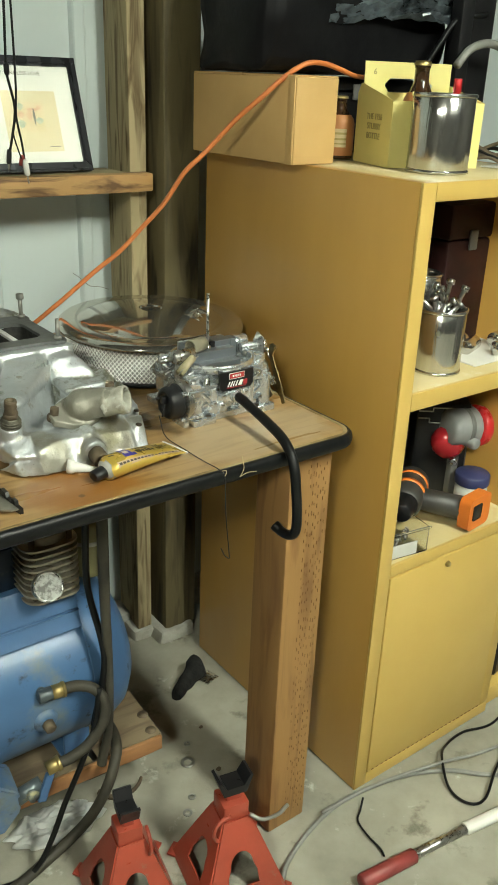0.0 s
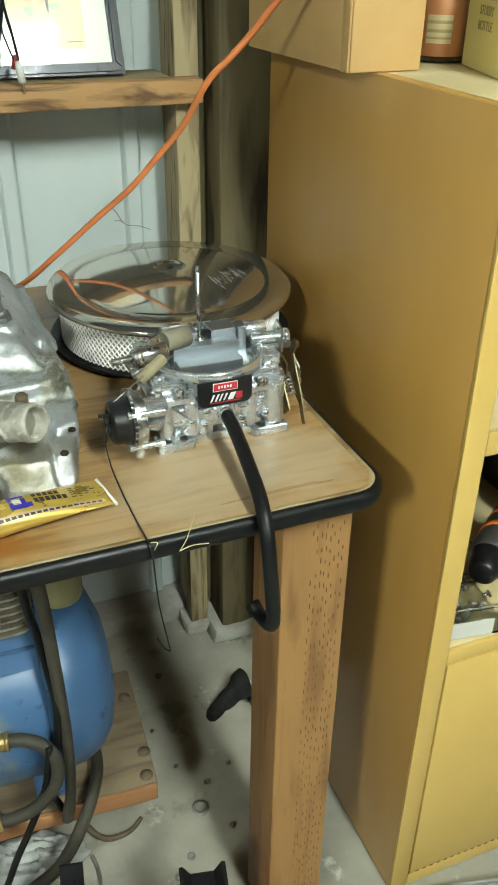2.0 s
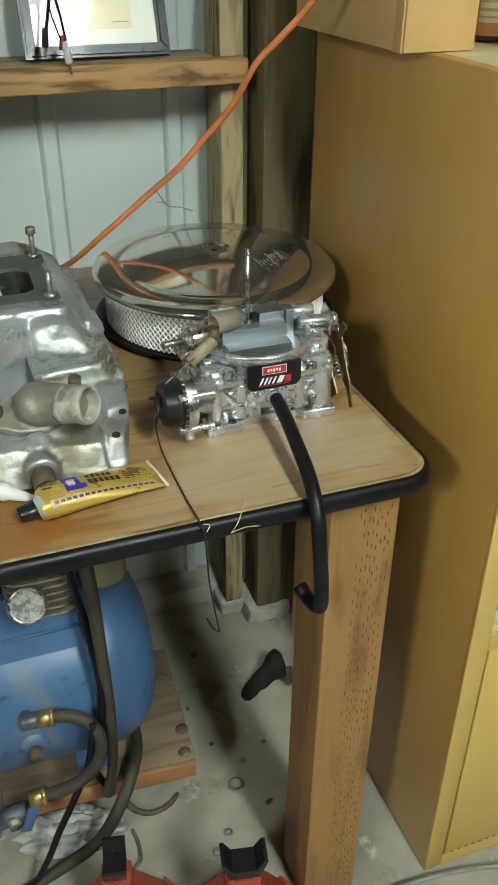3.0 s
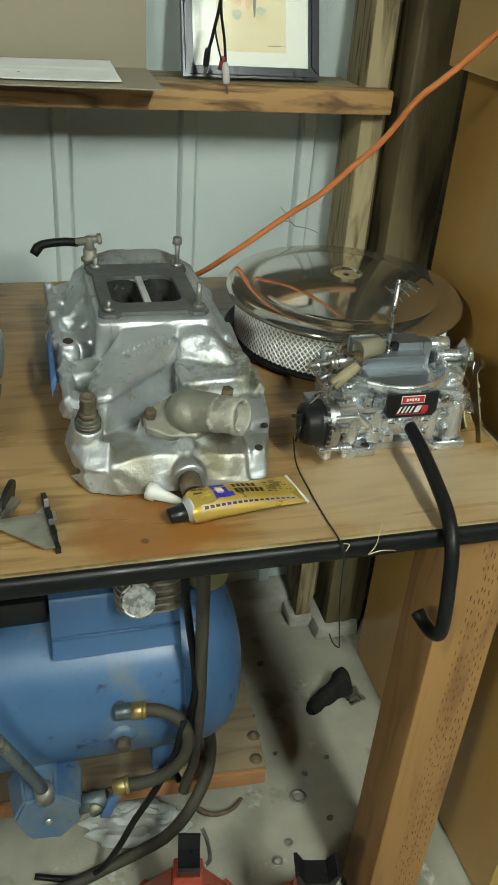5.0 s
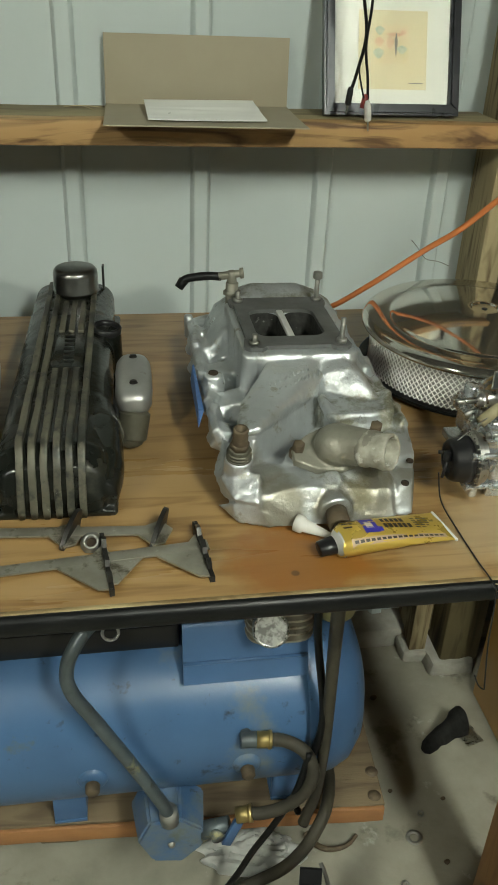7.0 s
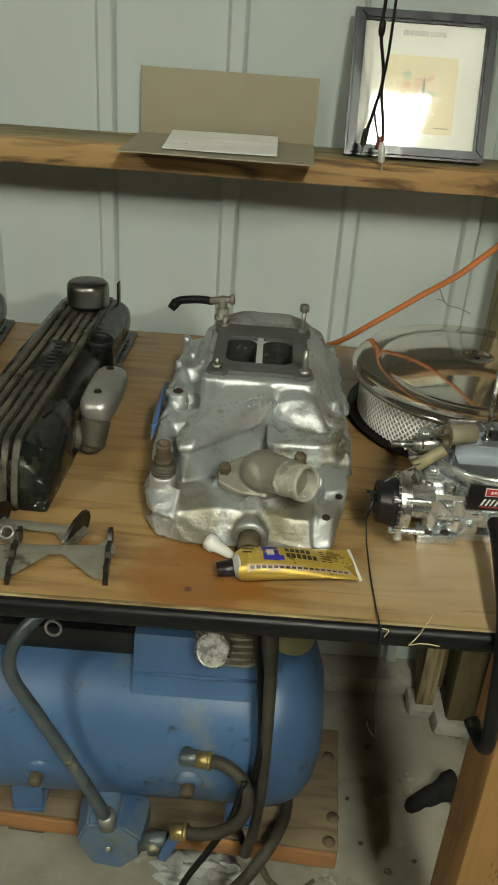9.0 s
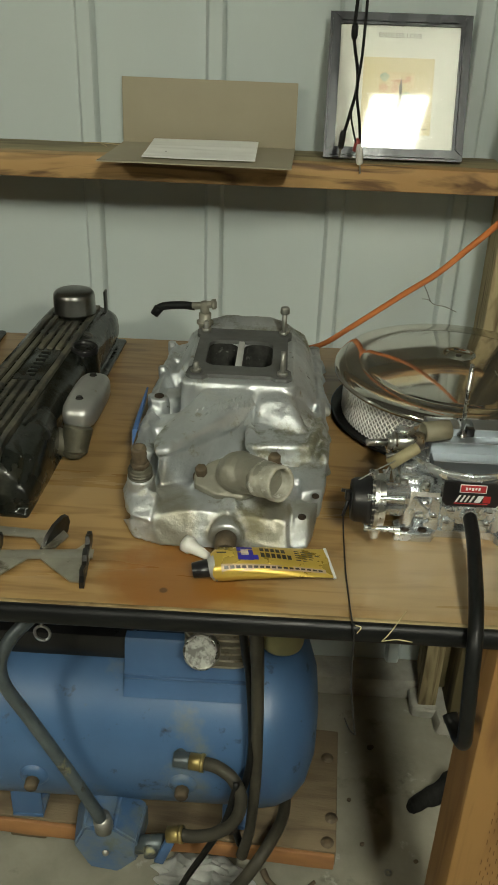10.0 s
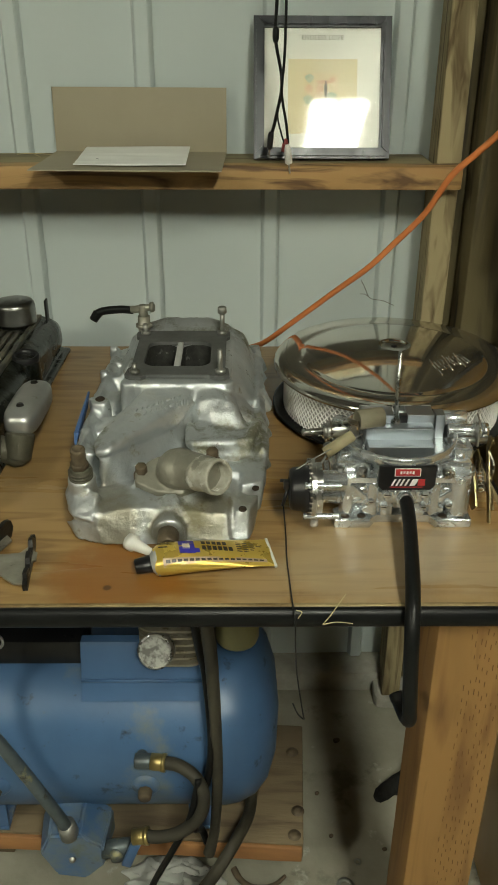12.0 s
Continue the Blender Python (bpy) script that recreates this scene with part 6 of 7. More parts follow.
valve_cover("black finned engine valve cover with worn paint and breather", pose(0.667, 2.030, T, 0, 0, -1.5))
valve_cover("black finned engine valve cover at the far end of the bench", pose(0.462, 2.040, T, 0, 0, 3.0))
bracket("bare steel bracket with dark toothed lugs near the bench edge", pose(0.818, 1.660, T, 0, 0, 6), 0.103)
bracket("bare steel bracket lying behind another", pose(0.774, 1.693, T, 0, 0, -4), 0.096, False)
nut = thing("flange_nut", "small flanged steel nut lying against the bracket", "nut", pose(0.706, 1.676, T + 0.006, 42, -6, 0))
part("collar", lathe(B(), [(0.0058, 0.0), (0.0125, 0.0), (0.0125, 0.0016), (0.0092, 0.0028), (0.0088, 0.0105), (0.0080, 0.0118), (0.0060, 0.0118), (0.0056, 0.0108), (0.0056, 0.0)], None, 28), STEEL, nut)
part("bore", lathe(B(), [(0.0056, 0.0030), (0, 0.0030)], None, 20), HOLLOW, nut)
sealant_tube()
picture_frame()
folded_card()
whole("twig", sweep(sweep(B(), [(0, 0, 0.0012), (0.030, -0.004, 0.004), (0.062, 0.004, 0.0015)], 0.0007, 6), [(0.030, -0.004, 0.004), (0.042, -0.016, 0.003), (0.050, -0.022, 0.0012)], 0.0005, 6), STRAW, "thin dry twig lying on the shelf board", "twig", pose(0.676, 2.388, 1.2085, 0, 0, -8))
hanging_cable()
extension_cord()
bench_bits()


# ---- under the bench ----
def compressor():
    ax, az, R = 1.955, 0.357, 0.163
    a = thing("air_compressor", "blue horizontal air compressor on a wooden base", "compressor", pose(0.65, ax, 0.15))

    def L(x, y, z):
        return Vector((x - 0.65, y - ax, z - 0.15))

    x0, x1 = 0.12, 1.040
    prof = [(0.0, x0 - 0.075), (0.08, x0 - 0.068), (0.125, x0 - 0.045), (0.150, x0 - 0.015), (R, x0 + 0.02), (R, x0 + 0.035), (R - 0.002, x0 + 0.037), (R - 0.002, 0.60), (R - 0.002, x1 - 0.03), (R, x1 - 0.028), (R, x1), (R - 0.004, x1 + 0.022), (R - 0.017, x1 + 0.048), (0.120, x1 + 0.069), (0.078, x1 + 0.083), (0.0, x1 + 0.090)]
    bm = lathe(B(), prof, Matrix.Translation(L(0, ax, az)) @ Matrix.Rotation(radians(90), 4, "Y"), 64)
    bmesh.ops.recalc_face_normals(bm, faces=bm.faces)
    tank = part("tank", bm, BLUE, a, "dusty blue steel tank with scuffed paint")
    # saddle plate for the pump
    pts = [(1.829, 0.486), (1.845, 0.514), (1.860, 0.570), (1.864, 0.574), (1.880, 0.574), (1.880, 0.570), (1.868, 0.568), (1.852, 0.512), (1.835, 0.482)]
    bm = prism(B(), [(y - ax, z - 0.15) for y, z in pts], 0.818 - 0.65, 1.008 - 0.65, Matrix(((0, 0, 1, 0), (1, 0, 0, 0), (0, 1, 0, 0), (0, 0, 0, 1))))
    rod(bm, L(0.818, 1.8445, 0.514), L(1.008, 1.8445, 0.514), 0.0032, seg=10)
    part("saddle_plate", bm, BLUECLEAN, a, "folded blue mounting plate")
    bm = rod(B(), L(0.36, 1.975, 0.640), L(0.845, 1.975, 0.640), 0.098, seg=40, bevel=0.012)
    m = part("motor", bm, DARKBLUE, a, "dusty dark blue electric motor")
    part("motor_base", box(B(), 0.40 - 0.65, 0.815 - 0.65, 1.880 - ax, 2.06 - ax, 0.365, 0.410, 0.004), BLACK, a, "black motor base")
    part("name_plate", box(B(), 0.752 - 0.65, 0.820 - 0.65, 1.8785 - ax, 1.8835 - ax, 0.446, 0.458, 0.0005), PAPER, m)
    # finned pump cylinder
    c = L(0.962, 1.872, 0.0)
    pump = part("pump_cylinder", lathe(B(), [(0, 0.412), (0.040, 0.412), (0.040, 0.525), (0.036, 0.533), (0, 0.533)], Matrix.Translation((c.x, c.y, 0.0)), 32), CASTDULL, a, "oily finned pump cylinder")
    for k in range(9):
        fin = prism(B(), rounded(0.102, 0.100, 0.026, 4), 0.0, 0.0040, Matrix.Translation((c.x, c.y, 0.412 + k * 0.0128)))
        part("fin", fin, PUMPCAST, pump)
    for dx in (-0.034, 0.034):
        part("head_bolt", rod(B(), (c.x + dx, c.y - 0.034, 0.416), (c.x + dx, c.y - 0.034, 0.532), 0.0055, seg=6), RUST, pump)
    part("paint_mark", lathe(B(), [(0, 0.0007), (0.003, 0.0006), (0.0036, 0.0)], Matrix.Translation(L(0.868, 1.8365, 0.492)) @ Matrix.Rotation(radians(65.4), 4, "X") @ Matrix.Diagonal((2.2, 1.0, 1.0, 1.0)), 11), YELLOWPAINT, a, "dab of yellow paint")
    part("crankcase", box(B(), 0.828 - 0.65, 1.010 - 0.65, 1.888 - ax, 2.03 - ax, 0.352, 0.500, 0.012), DARKBLUE, a, "dark blue pump crankcase")
    # intake canister hanging beside the pump head
    bm = lathe(B(), [(0, 0.400), (0.026, 0.401), (0.032, 0.405), (0.0345, 0.413), (0.0345, 0.505), (0.031, 0.512), (0, 0.513)], Matrix.Translation(L(1.058, 1.895, 0.15)), 36)
    can = part("intake_filter", bm, OLIVE, a, "dusty olive intake filter can")
    part("clip_band", lathe(B(), [(0.0348, 0.470), (0.0356, 0.471), (0.0356, 0.478), (0.0348, 0.479)], Matrix.Translation(L(1.058, 1.895, 0.15)), 36), STEEL, can)
    part("intake_elbow", sweep(B(), [L(1.055, 1.91, 0.640), L(1.03, 1.915, 0.645), L(0.99, 1.915, 0.640)], 0.014, 14), DULLPIPE, can)
    # gauge
    g = part("gauge", lathe(B(), [(0, 0), (0.024, 0), (0.0265, 0.003), (0.0265, 0.020), (0.024, 0.022), (0.0225, 0.0205), (0.0, 0.0195)], along(L(0.942, 1.822, 0.598), L(0.938, 1.795, 0.612)), 36), ZINC, a, "round pressure gauge")
    part("dial", lathe(B(), [(0.0225, 0.0212), (0, 0.0218)], along(L(0.942, 1.822, 0.598), L(0.938, 1.795, 0.612)), 28), LENS, g)
    part("gauge_stem", rod(B(), L(0.955, 1.87, 0.585), L(0.942, 1.824, 0.598), 0.008, seg=12), BRASS, g)
    # bosses and plugs
    for x in (0.676, 0.913):
        bm = lathe(B(), [(0.025, -0.012), (0.0245, 0.0), (0.021, 0.005), (0.017, 0.008), (0, 0.008)], along(L(x, 1.797, 0.340), L(x, 1.767, 0.337)), 28)
        b = part("boss", bm, BLUE, tank)
        part("plug", rod(B(), L(x, 1.788, 0.339), L(x, 1.771, 0.3375), 0.0115, 0.0105, 8, 0.002), RUST, b)
    # feet
    for x in (0.24, 0.63, 1.0):
        bm = box(B(), x - 0.677, x - 0.623, 1.862 - ax, 2.05 - ax, 0.001, 0.008, 0.001)
        box(bm, x - 0.677, x - 0.623, 1.864 - ax, 1.870 - ax, 0.006, 0.072, 0.001)
        box(bm, x - 0.677, x - 0.623, 2.040 - ax, 2.046 - ax, 0.006, 0.072, 0.001)
        part("foot", bm, BLUECLEAN, a)
    # delivery pipe to the check valve box
    bm = sweep(B(), [L(0.716, 1.86, 0.665), L(0.700, 1.81, 0.655), L(0.672, 1.787, 0.630), L(0.656, 1.775, 0.595), L(0.660, 1.77, 0.555), L(0.690, 1.768, 0.495), L(0.735, 1.765, 0.405), L(0.775, 1.762, 0.320), L(0.788, 1.762, 0.285)], 0.0100, 14)
    part("delivery_pipe", bm, DULLPIPE, a, "bent steel pipe")
    bm = B()
    for k in range(20):
        t0, t1 = 2 * math.pi * k / 20, 2 * math.pi * (k + 1) / 20
        rod(bm, L(0.716 + 0.011 * math.cos(t0), 1.79, 0.639 + 0.013 * math.sin(t0)), L(0.716 + 0.011 * math.cos(t1), 1.79, 0.639 + 0.013 * math.sin(t1)), 0.0021, seg=8)
    rod(bm, L(0.716, 1.79, 0.652), L(0.716, 1.86, 0.70), 0.0022, seg=8)
    part("pull_ring", bm, ZINC, a)
    bm = prism(B(), [(-0.062, 0.010), (-0.040, 0.060), (0.016, 0.064), (0.058, 0.028), (0.058, -0.022), (0.020, -0.062), (-0.034, -0.052)], 0.0, 0.075, Matrix.Translation(L(0.792, 1.835, 0.215)) @ pose(0, 0, 0, 90, 0, 0), 0.86)
    bmesh.ops.bevel(bm, geom=bm.edges[:], offset=0.004, segments=2, affect="EDGES")
    sw = part("switch_box", bm, BLUE, a, "faceted blue valve box")
    part("screw", lathe(B(), [(0, 0.004), (0.004, 0.004), (0.006, 0.0)], along(L(0.792, 1.757, 0.215), L(0.792, 1.74, 0.215)), 14), STEEL, sw)
    union_bm = rod(B(), L(0.788, 1.763, 0.292), L(0.790, 1.768, 0.262), 0.014, 0.016, 16)
    part("union", union_bm, STEEL, sw)
    bm = rod(B(), L(0.84, 1.775, 0.215), L(0.885, 1.770, 0.232), 0.015, 0.013, 16)
    rod(bm, L(0.862, 1.772, 0.224), L(0.866, 1.752, 0.222), 0.011, seg=14)
    part("valve_body", bm, DULLPIPE, sw)
    bm = box(B(), -0.008, 0.008, -0.004, 0.004, -0.03, 0.03, 0.002, Matrix.Translation(L(0.888, 1.755, 0.232)) @ Matrix.Rotation(radians(20), 4, "Y"))
    part("valve_lever", bm, BLUECLEAN, sw, "blue lever")
    # short loop hose
    bm = sweep(B(), [L(0.943, 1.786, 0.402), L(0.968, 1.778, 0.404), L(0.994, 1.764, 0.395), L(1.007, 1.752, 0.368), L(1.000, 1.746, 0.330), L(0.970, 1.748, 0.292), L(0.935, 1.752, 0.275), L(0.910, 1.757, 0.272)], 0.0100, 14)
    h = part("loop_hose", bm, HOSE, a, "short dusty rubber hose with brass ends")
    for p, q in ((L(0.948, 1.785, 0.402), L(0.925, 1.788, 0.402)), (L(0.918, 1.756, 0.273), L(0.893, 1.758, 0.268))):
        bm = rod(B(), p, q, 0.0128, seg=16)
        rod(bm, p, p + (q - p) * 0.25, 0.0142, seg=16)
        part("brass_end", bm, BRASS, h)
    bm = rod(B(), L(0.927, 1.788, 0.402), L(0.900, 1.789, 0.402), 0.0128, 0.0128, 6, 0.0015)
    rod(bm, L(0.910, 1.792, 0.402), L(0.910, 1.806, 0.401), 0.010, seg=14)
    part("elbow", bm, DULLPIPE, h, "dull steel elbow fitting")


def base_plank():
    a = thing("base_board", "weathered wooden board under the compressor", "board", pose(1.172, 1.822, 0, 0, 0, -3.3))
    bm = box(B(), -1.12, 0.0, 0.009, 0.28, 0.112, 0.15, 0.003)
    bmesh.ops.subdivide_edges(bm, edges=[e for e in bm.edges if e.calc_length() > 0.5], cuts=30)
    rough_up(bm, 0.0014, 12)
    part("board", bm, PLANK, a)
    bm = box(B(), -1.12, -0.002, 0.0, 0.008, 0.114, 0.148, 0.002)
    bmesh.ops.subdivide_edges(bm, edges=[e for e in bm.edges if e.calc_length() > 0.5], cuts=30)
    rough_up(bm, 0.003, 14)
    part("split_edge", bm, PLANKEND, a, "orange split edge")
    for x, y in ((-0.010, 0.076), (-0.016, 0.026), (-0.02, 0.21), (-0.86, 0.03)):
        part("bolt", lathe(B(), [(0, 0.0045), (0.005, 0.0042), (0.0075, 0.0028), (0.008, 0.0018), (0.0115, 0.0016), (0.012, 0.0)], pose(x, y, 0.150), 18), RUST, a)
    for x in (0.12, 0.60, 1.09):
        bm = box(B(), -0.035, 0.035, -0.07, 0.07, 0.0, 0.110, 0.004)
        whole("wood_block", rough_up(bm, 0.002, 20), PLANK, "rough timber block under the board", "block", pose(x, 2.0, 0.0, 0, 0, -3), "support blocks")


def loose_hoses():
    pts = [(0.997, 1.730, 0.815), (1.012, 1.745, 0.75), (1.020, 1.760, 0.67), (1.025, 1.770, 0.55), (1.028, 1.772, 0.40), (1.023, 1.772, 0.28), (1.016, 1.782, 0.22), (1.011, 1.782, 0.195)]
    whole("air_hose", sweep(B(), pts, lambda t: 0.0092 + 0.0008 * math.sin(7 * t), 12), HOSE, "dusty black hose hanging from the bench", "hose", group="hoses")
    pts = [(0.992, 1.750, 0.82), (0.996, 1.772, 0.72), (1.004, 1.795, 0.62), (1.012, 1.802, 0.56), (1.020, 1.772, 0.46), (1.012, 1.772, 0.38), (0.997, 1.772, 0.32), (0.990, 1.772, 0.27), (0.997, 1.810, 0.22), (1.008, 1.805, 0.19)]
    whole("air_hose", sweep(B(), pts, 0.0062, 10), RUBBER, "thin black hose beside a thicker one", "hose", group="hoses")
    pts = [(1.085, 1.93, 0.172), (1.078, 1.87, 0.180), (1.060, 1.815, 0.195), (1.042, 1.785, 0.188), (1.015, 1.768, 0.15), (0.985, 1.775, 0.09), (0.945, 1.785, 0.045), (0.89, 1.785, 0.018), (0.80, 1.765, 0.011), (0.70, 1.76, 0.011), (0.62, 1.785, 0.011), (0.48, 1.82, 0.011), (0.30, 1.80, 0.011)]
    whole("air_hose", sweep(B(), pts, 0.0105, 12), HOSE, "black hose trailing along the floor", "hose", group="hoses")
    pts = [(1.00, 1.755, 0.40), (0.985, 1.752, 0.32), (0.955, 1.755, 0.24), (0.925, 1.765, 0.16), (0.90, 1.77, 0.09), (0.87, 1.775, 0.03), (0.83, 1.78, 0.007), (0.76, 1.80, 0.006)]
    whole("power_lead", sweep(B(), pts, 0.0055, 10), RUBBER, "black power lead of the compressor", "cable")
    pts = [(1.050, 1.885, 0.012), (1.062, 1.866, 0.008), (1.082, 1.852, 0.007), (1.108, 1.850, 0.007), (1.130, 1.858, 0.007), (1.146, 1.872, 0.008)]
    whole("rubber_strip", sweep(B(), pts, lambda t: 0.0065 - 0.003 * t, 10), RUST, "curved dark rubber strip on the floor", "strip")


def floor_bits():
    for x, y, r in ((1.256, 1.857, 0.016), (1.21, 1.77, 0.008), (1.285, 1.905, 0.007), (1.18, 1.74, 0.010)):
        whole("washer", lathe(B(), [(r * 0.55, 0.0), (r * 0.55, 0.0018), (r, 0.0018), (r, 0.0)], pose(x, y, 0.0), 22), STEEL, "dusty steel washer on the floor", "washer", group="washers")
    for x, y, r in ((1.274, 2.198, 0.008), (1.24, 1.96, 0.005), (1.30, 1.80, 0.006), (1.22, 2.06, 0.005), (1.34, 1.93, 0.005)):
        whole("pebble", rough_up(ball(B(), (0, 0, r * 0.5), r, (1, 0.8, 0.6), 2), r * 0.4, 90, x), RUST, "small dark clump of dirt on the floor", "dirt", pose(x, y, 0.0), group="floor dirt")


def rag():
    bm = B()
    n = 34
    for i in range(n + 1):
        for j in range(n + 1):
            u, v = 2 * i / n - 1, 2 * j / n - 1
            x, y = u * math.sqrt(1 - v * v / 2), v * math.sqrt(1 - u * u / 2)
            k = noise.fractal(Vector((x * 2.2, y * 2.2, 3.0)), 1.0, 2.0, 4)
            edge = 1 - max(abs(u), abs(v)) ** 4
            bm.verts.new((x * 0.095 * (1 + 0.25 * noise.noise(Vector((x * 3, y * 3, 9)))), y * 0.05 * (1 + 0.2 * k), max(0.003, 0.006 + edge * (0.018 + 0.017 * k))))
    bm.verts.ensure_lookup_table()
    for i in range(n):
        for j in range(n):
            q = i * (n + 1) + j
            bm.faces.new((bm.verts[q], bm.verts[q + n + 1], bm.verts[q + n + 2], bm.verts[q + 1]))
    bmesh.ops.solidify(bm, geom=bm.faces[:], thickness=0.0015)
    whole("rag", bm, RAG, "crumpled white rag on the floor by the compressor", "rag", pose(0.945, 1.862, 0.0, 0, 0, -8))


def black_tool():
    """A limp length of black rubber boot with a scrap of clear plastic under its mouth."""
    a = thing("rubber_boot", "limp black rubber boot lying on the floor", "rubber boot", pose(1.408, 2.078, 0, 0, 0, 14) @ Matrix.Diagonal((0.60, 0.74, 0.78, 1)))
    bm = loft(B(), [((x, y, z), (0.0, w, 0.0), (0.0, 0.0, z - 0.002)) for x, y, w, z in ((-0.128, -0.024, 0.012, 0.008), (-0.118, -0.022, 0.024, 0.016), (-0.09, -0.016, 0.027, 0.020), (-0.062, -0.010, 0.024, 0.022), (-0.045, -0.008, 0.029, 0.024), (-0.018, -0.002, 0.026, 0.027), (0.004, 0.002, 0.030, 0.032), (0.020, 0.004, 0.037, 0.038), (0.050, 0.010, 0.039, 0.040), (0.058, 0.012, 0.034, 0.037))], 30, 2.2)
    rough_up(bm, 0.006, 28, 3)
    for v in bm.verts:
        v.co.z = max(v.co.z, 0.001)
    part("sleeve", bm, SLUMPED, a)
    bm = B()
    n = 10
    g = [[bm.verts.new((0.030 + 0.070 * i / n, -0.055 + 0.060 * j / n, 0.004 + 0.010 * abs(noise.noise(Vector((i * 0.5, j * 0.5, 2)))) )) for j in range(n + 1)] for i in range(n + 1)]
    for i in range(n):
        for j in range(n):
            bm.faces.new((g[i][j], g[i + 1][j], g[i + 1][j + 1], g[i][j + 1]))
    bmesh.ops.solidify(bm, geom=bm.faces[:], thickness=0.001)
    part("plastic_scrap", bm, CLEARBIN, a, "scrap of clear plastic")


def jack_stand(m, label, size=0.85):
    m = m @ Matrix.Scale(size, 4)
    a = thing("jack_stand", label, "jack stand", m, "jack stands")
    hb, ht, H = 0.098, 0.030, 0.185
    slant = math.hypot(H, hb - ht)
    win = [(-0.036, 0.045), (0.036, 0.045), (0.034, 0.075)] + [(0.027 * math.cos(radians(t)), 0.092 + 0.034 * math.sin(radians(t))) for t in range(0, 181, 20)] + [(-0.034, 0.075)]
    for k in range(4):
        tilt = Matrix.Rotation(radians(90 * k), 4, "Z") @ Matrix.Translation((0, -hb, 0)) @ Matrix.Rotation(math.atan2(H, hb - ht), 4, "X")
        bm = pierced(B(), [(-hb, 0), (hb, 0), (ht, slant), (-ht, slant)], [win], 0.0, 0.004)
        bmesh.ops.transform(bm, matrix=tilt, verts=bm.verts[:])
        base = part("side_plate", bm, RED, a, "stamped red steel side with an arched window" if k == 0 else "", flat=True)
    for k in range(4):
        rot = Matrix.Rotation(radians(45 + 90 * k), 4, "Z")
        part("foot", box(B(), 0.112, 0.146, -0.018, 0.018, 0.0, 0.006, 0.001, rot), RED, base)
    part("collar", box(B(), -0.030, 0.030, -0.030, 0.030, 0.178, 0.226, 0.005), RED, a)
    bm = box(B(), -0.017, 0.017, -0.013, 0.013, 0.10, 0.262, 0.003)
    for k in range(5):
        box(bm, 0.016, 0.021, -0.010, 0.010, 0.125 + k * 0.017, 0.134 + k * 0.017, 0.001)
    post = part("post", bm, RED, a, "red ratchet post")
    bm = B()
    pts = [(-0.040, 0.028), (-0.034, 0.030), (-0.020, 0.006), (0.020, 0.006), (0.034, 0.030), (0.040, 0.028), (0.026, -0.014), (-0.026, -0.014)]
    prism(bm, pts, -0.022, 0.022, Matrix.Translation((0, 0, 0.262)) @ pose(0, 0, 0, 90, 0, 0))
    part("saddle", bm, BLACK, post, "worn black cast saddle")
    bm = sweep(B(), [(0.030, -0.034, 0.192), (0.055, -0.046, 0.178), (0.095, -0.042, 0.172), (0.125, -0.030, 0.176)], 0.0045, 10)
    part("lever", bm, STEEL, a, "bare steel ratchet lever")
    bm = sweep(B(), [(-0.02 - 0.036 * math.sin(radians(t)), -0.040, 0.175 + 0.036 * math.cos(radians(t))) for t in range(0, 181, 20)], 0.0045, 10, 4)
    part("pawl_guard", bm, RED, a)
    return a


def pry_bar_tool():
    p = [Vector((1.352, 1.404, 0.016)), Vector((1.482, 1.388, 0.016)), Vector((1.613, 1.372, 0.016)), Vector((1.90, 1.325, 0.016))]
    a = thing("lifting_lever", "steel jack lever with a dull red grip on the floor", "lever", Matrix())
    part("grip", rod(B(), p[0], p[1], 0.0155, 0.0145, 22, 0.003), HANDLERED, a)
    part("bar", rod(B(), p[1], p[2], 0.0095, seg=18), ZINC, a)
    part("sleeve", rod(B(), p[2], p[3], 0.0125, 0.0125, 20, 0.002), WHITEPLASTIC, a, "white sleeve")


def floor_cables():
    whole("floor_cable", sweep(B(), [(1.16, 1.30, 0.006), (1.20, 1.42, 0.006), (1.236, 1.497, 0.006), (1.32, 1.545, 0.006), (1.452, 1.574, 0.006), (1.60, 1.556, 0.006), (1.712, 1.507, 0.006), (1.80, 1.43, 0.006), (1.95, 1.36, 0.006)], 0.0048, 8), GREYCABLE, "grey cable lying on the floor", "cable", group="floor cables")
    whole("floor_cable", sweep(B(), [(1.40, 1.57, 0.0165), (1.52, 1.563, 0.0165), (1.62, 1.545, 0.0165), (1.72, 1.52, 0.0165), (1.85, 1.49, 0.008), (2.1, 1.46, 0.006)], 0.0040, 8), GREYCABLE, "grey cable lying on another cable", "cable", group="floor cables")
    whole("floor_cable", sweep(B(), [(2.1, 1.59, 0.005), (1.93, 1.545, 0.005), (1.84, 1.565, 0.005), (1.775, 1.56, 0.005), (1.725, 1.532, 0.018), (1.68, 1.47, 0.005), (1.68, 1.42, 0.005), (1.72, 1.405, 0.005), (1.80, 1.44, 0.018), (1.95, 1.50, 0.005)], 0.0031, 8), RUBBER, "thin black cable loop on the floor", "cable", group="floor cables")
    whole("floor_cable", sweep(B(), [(1.50, 1.552, 0.0135), (1.480, 1.538, 0.003), (1.456, 1.52, 0.003), (1.447, 1.48, 0.003), (1.446, 1.445, 0.003), (1.44, 1.428, 0.003)], 0.0022, 8), RUBBER, "thin black lead on the floor", "cable", group="floor cables")


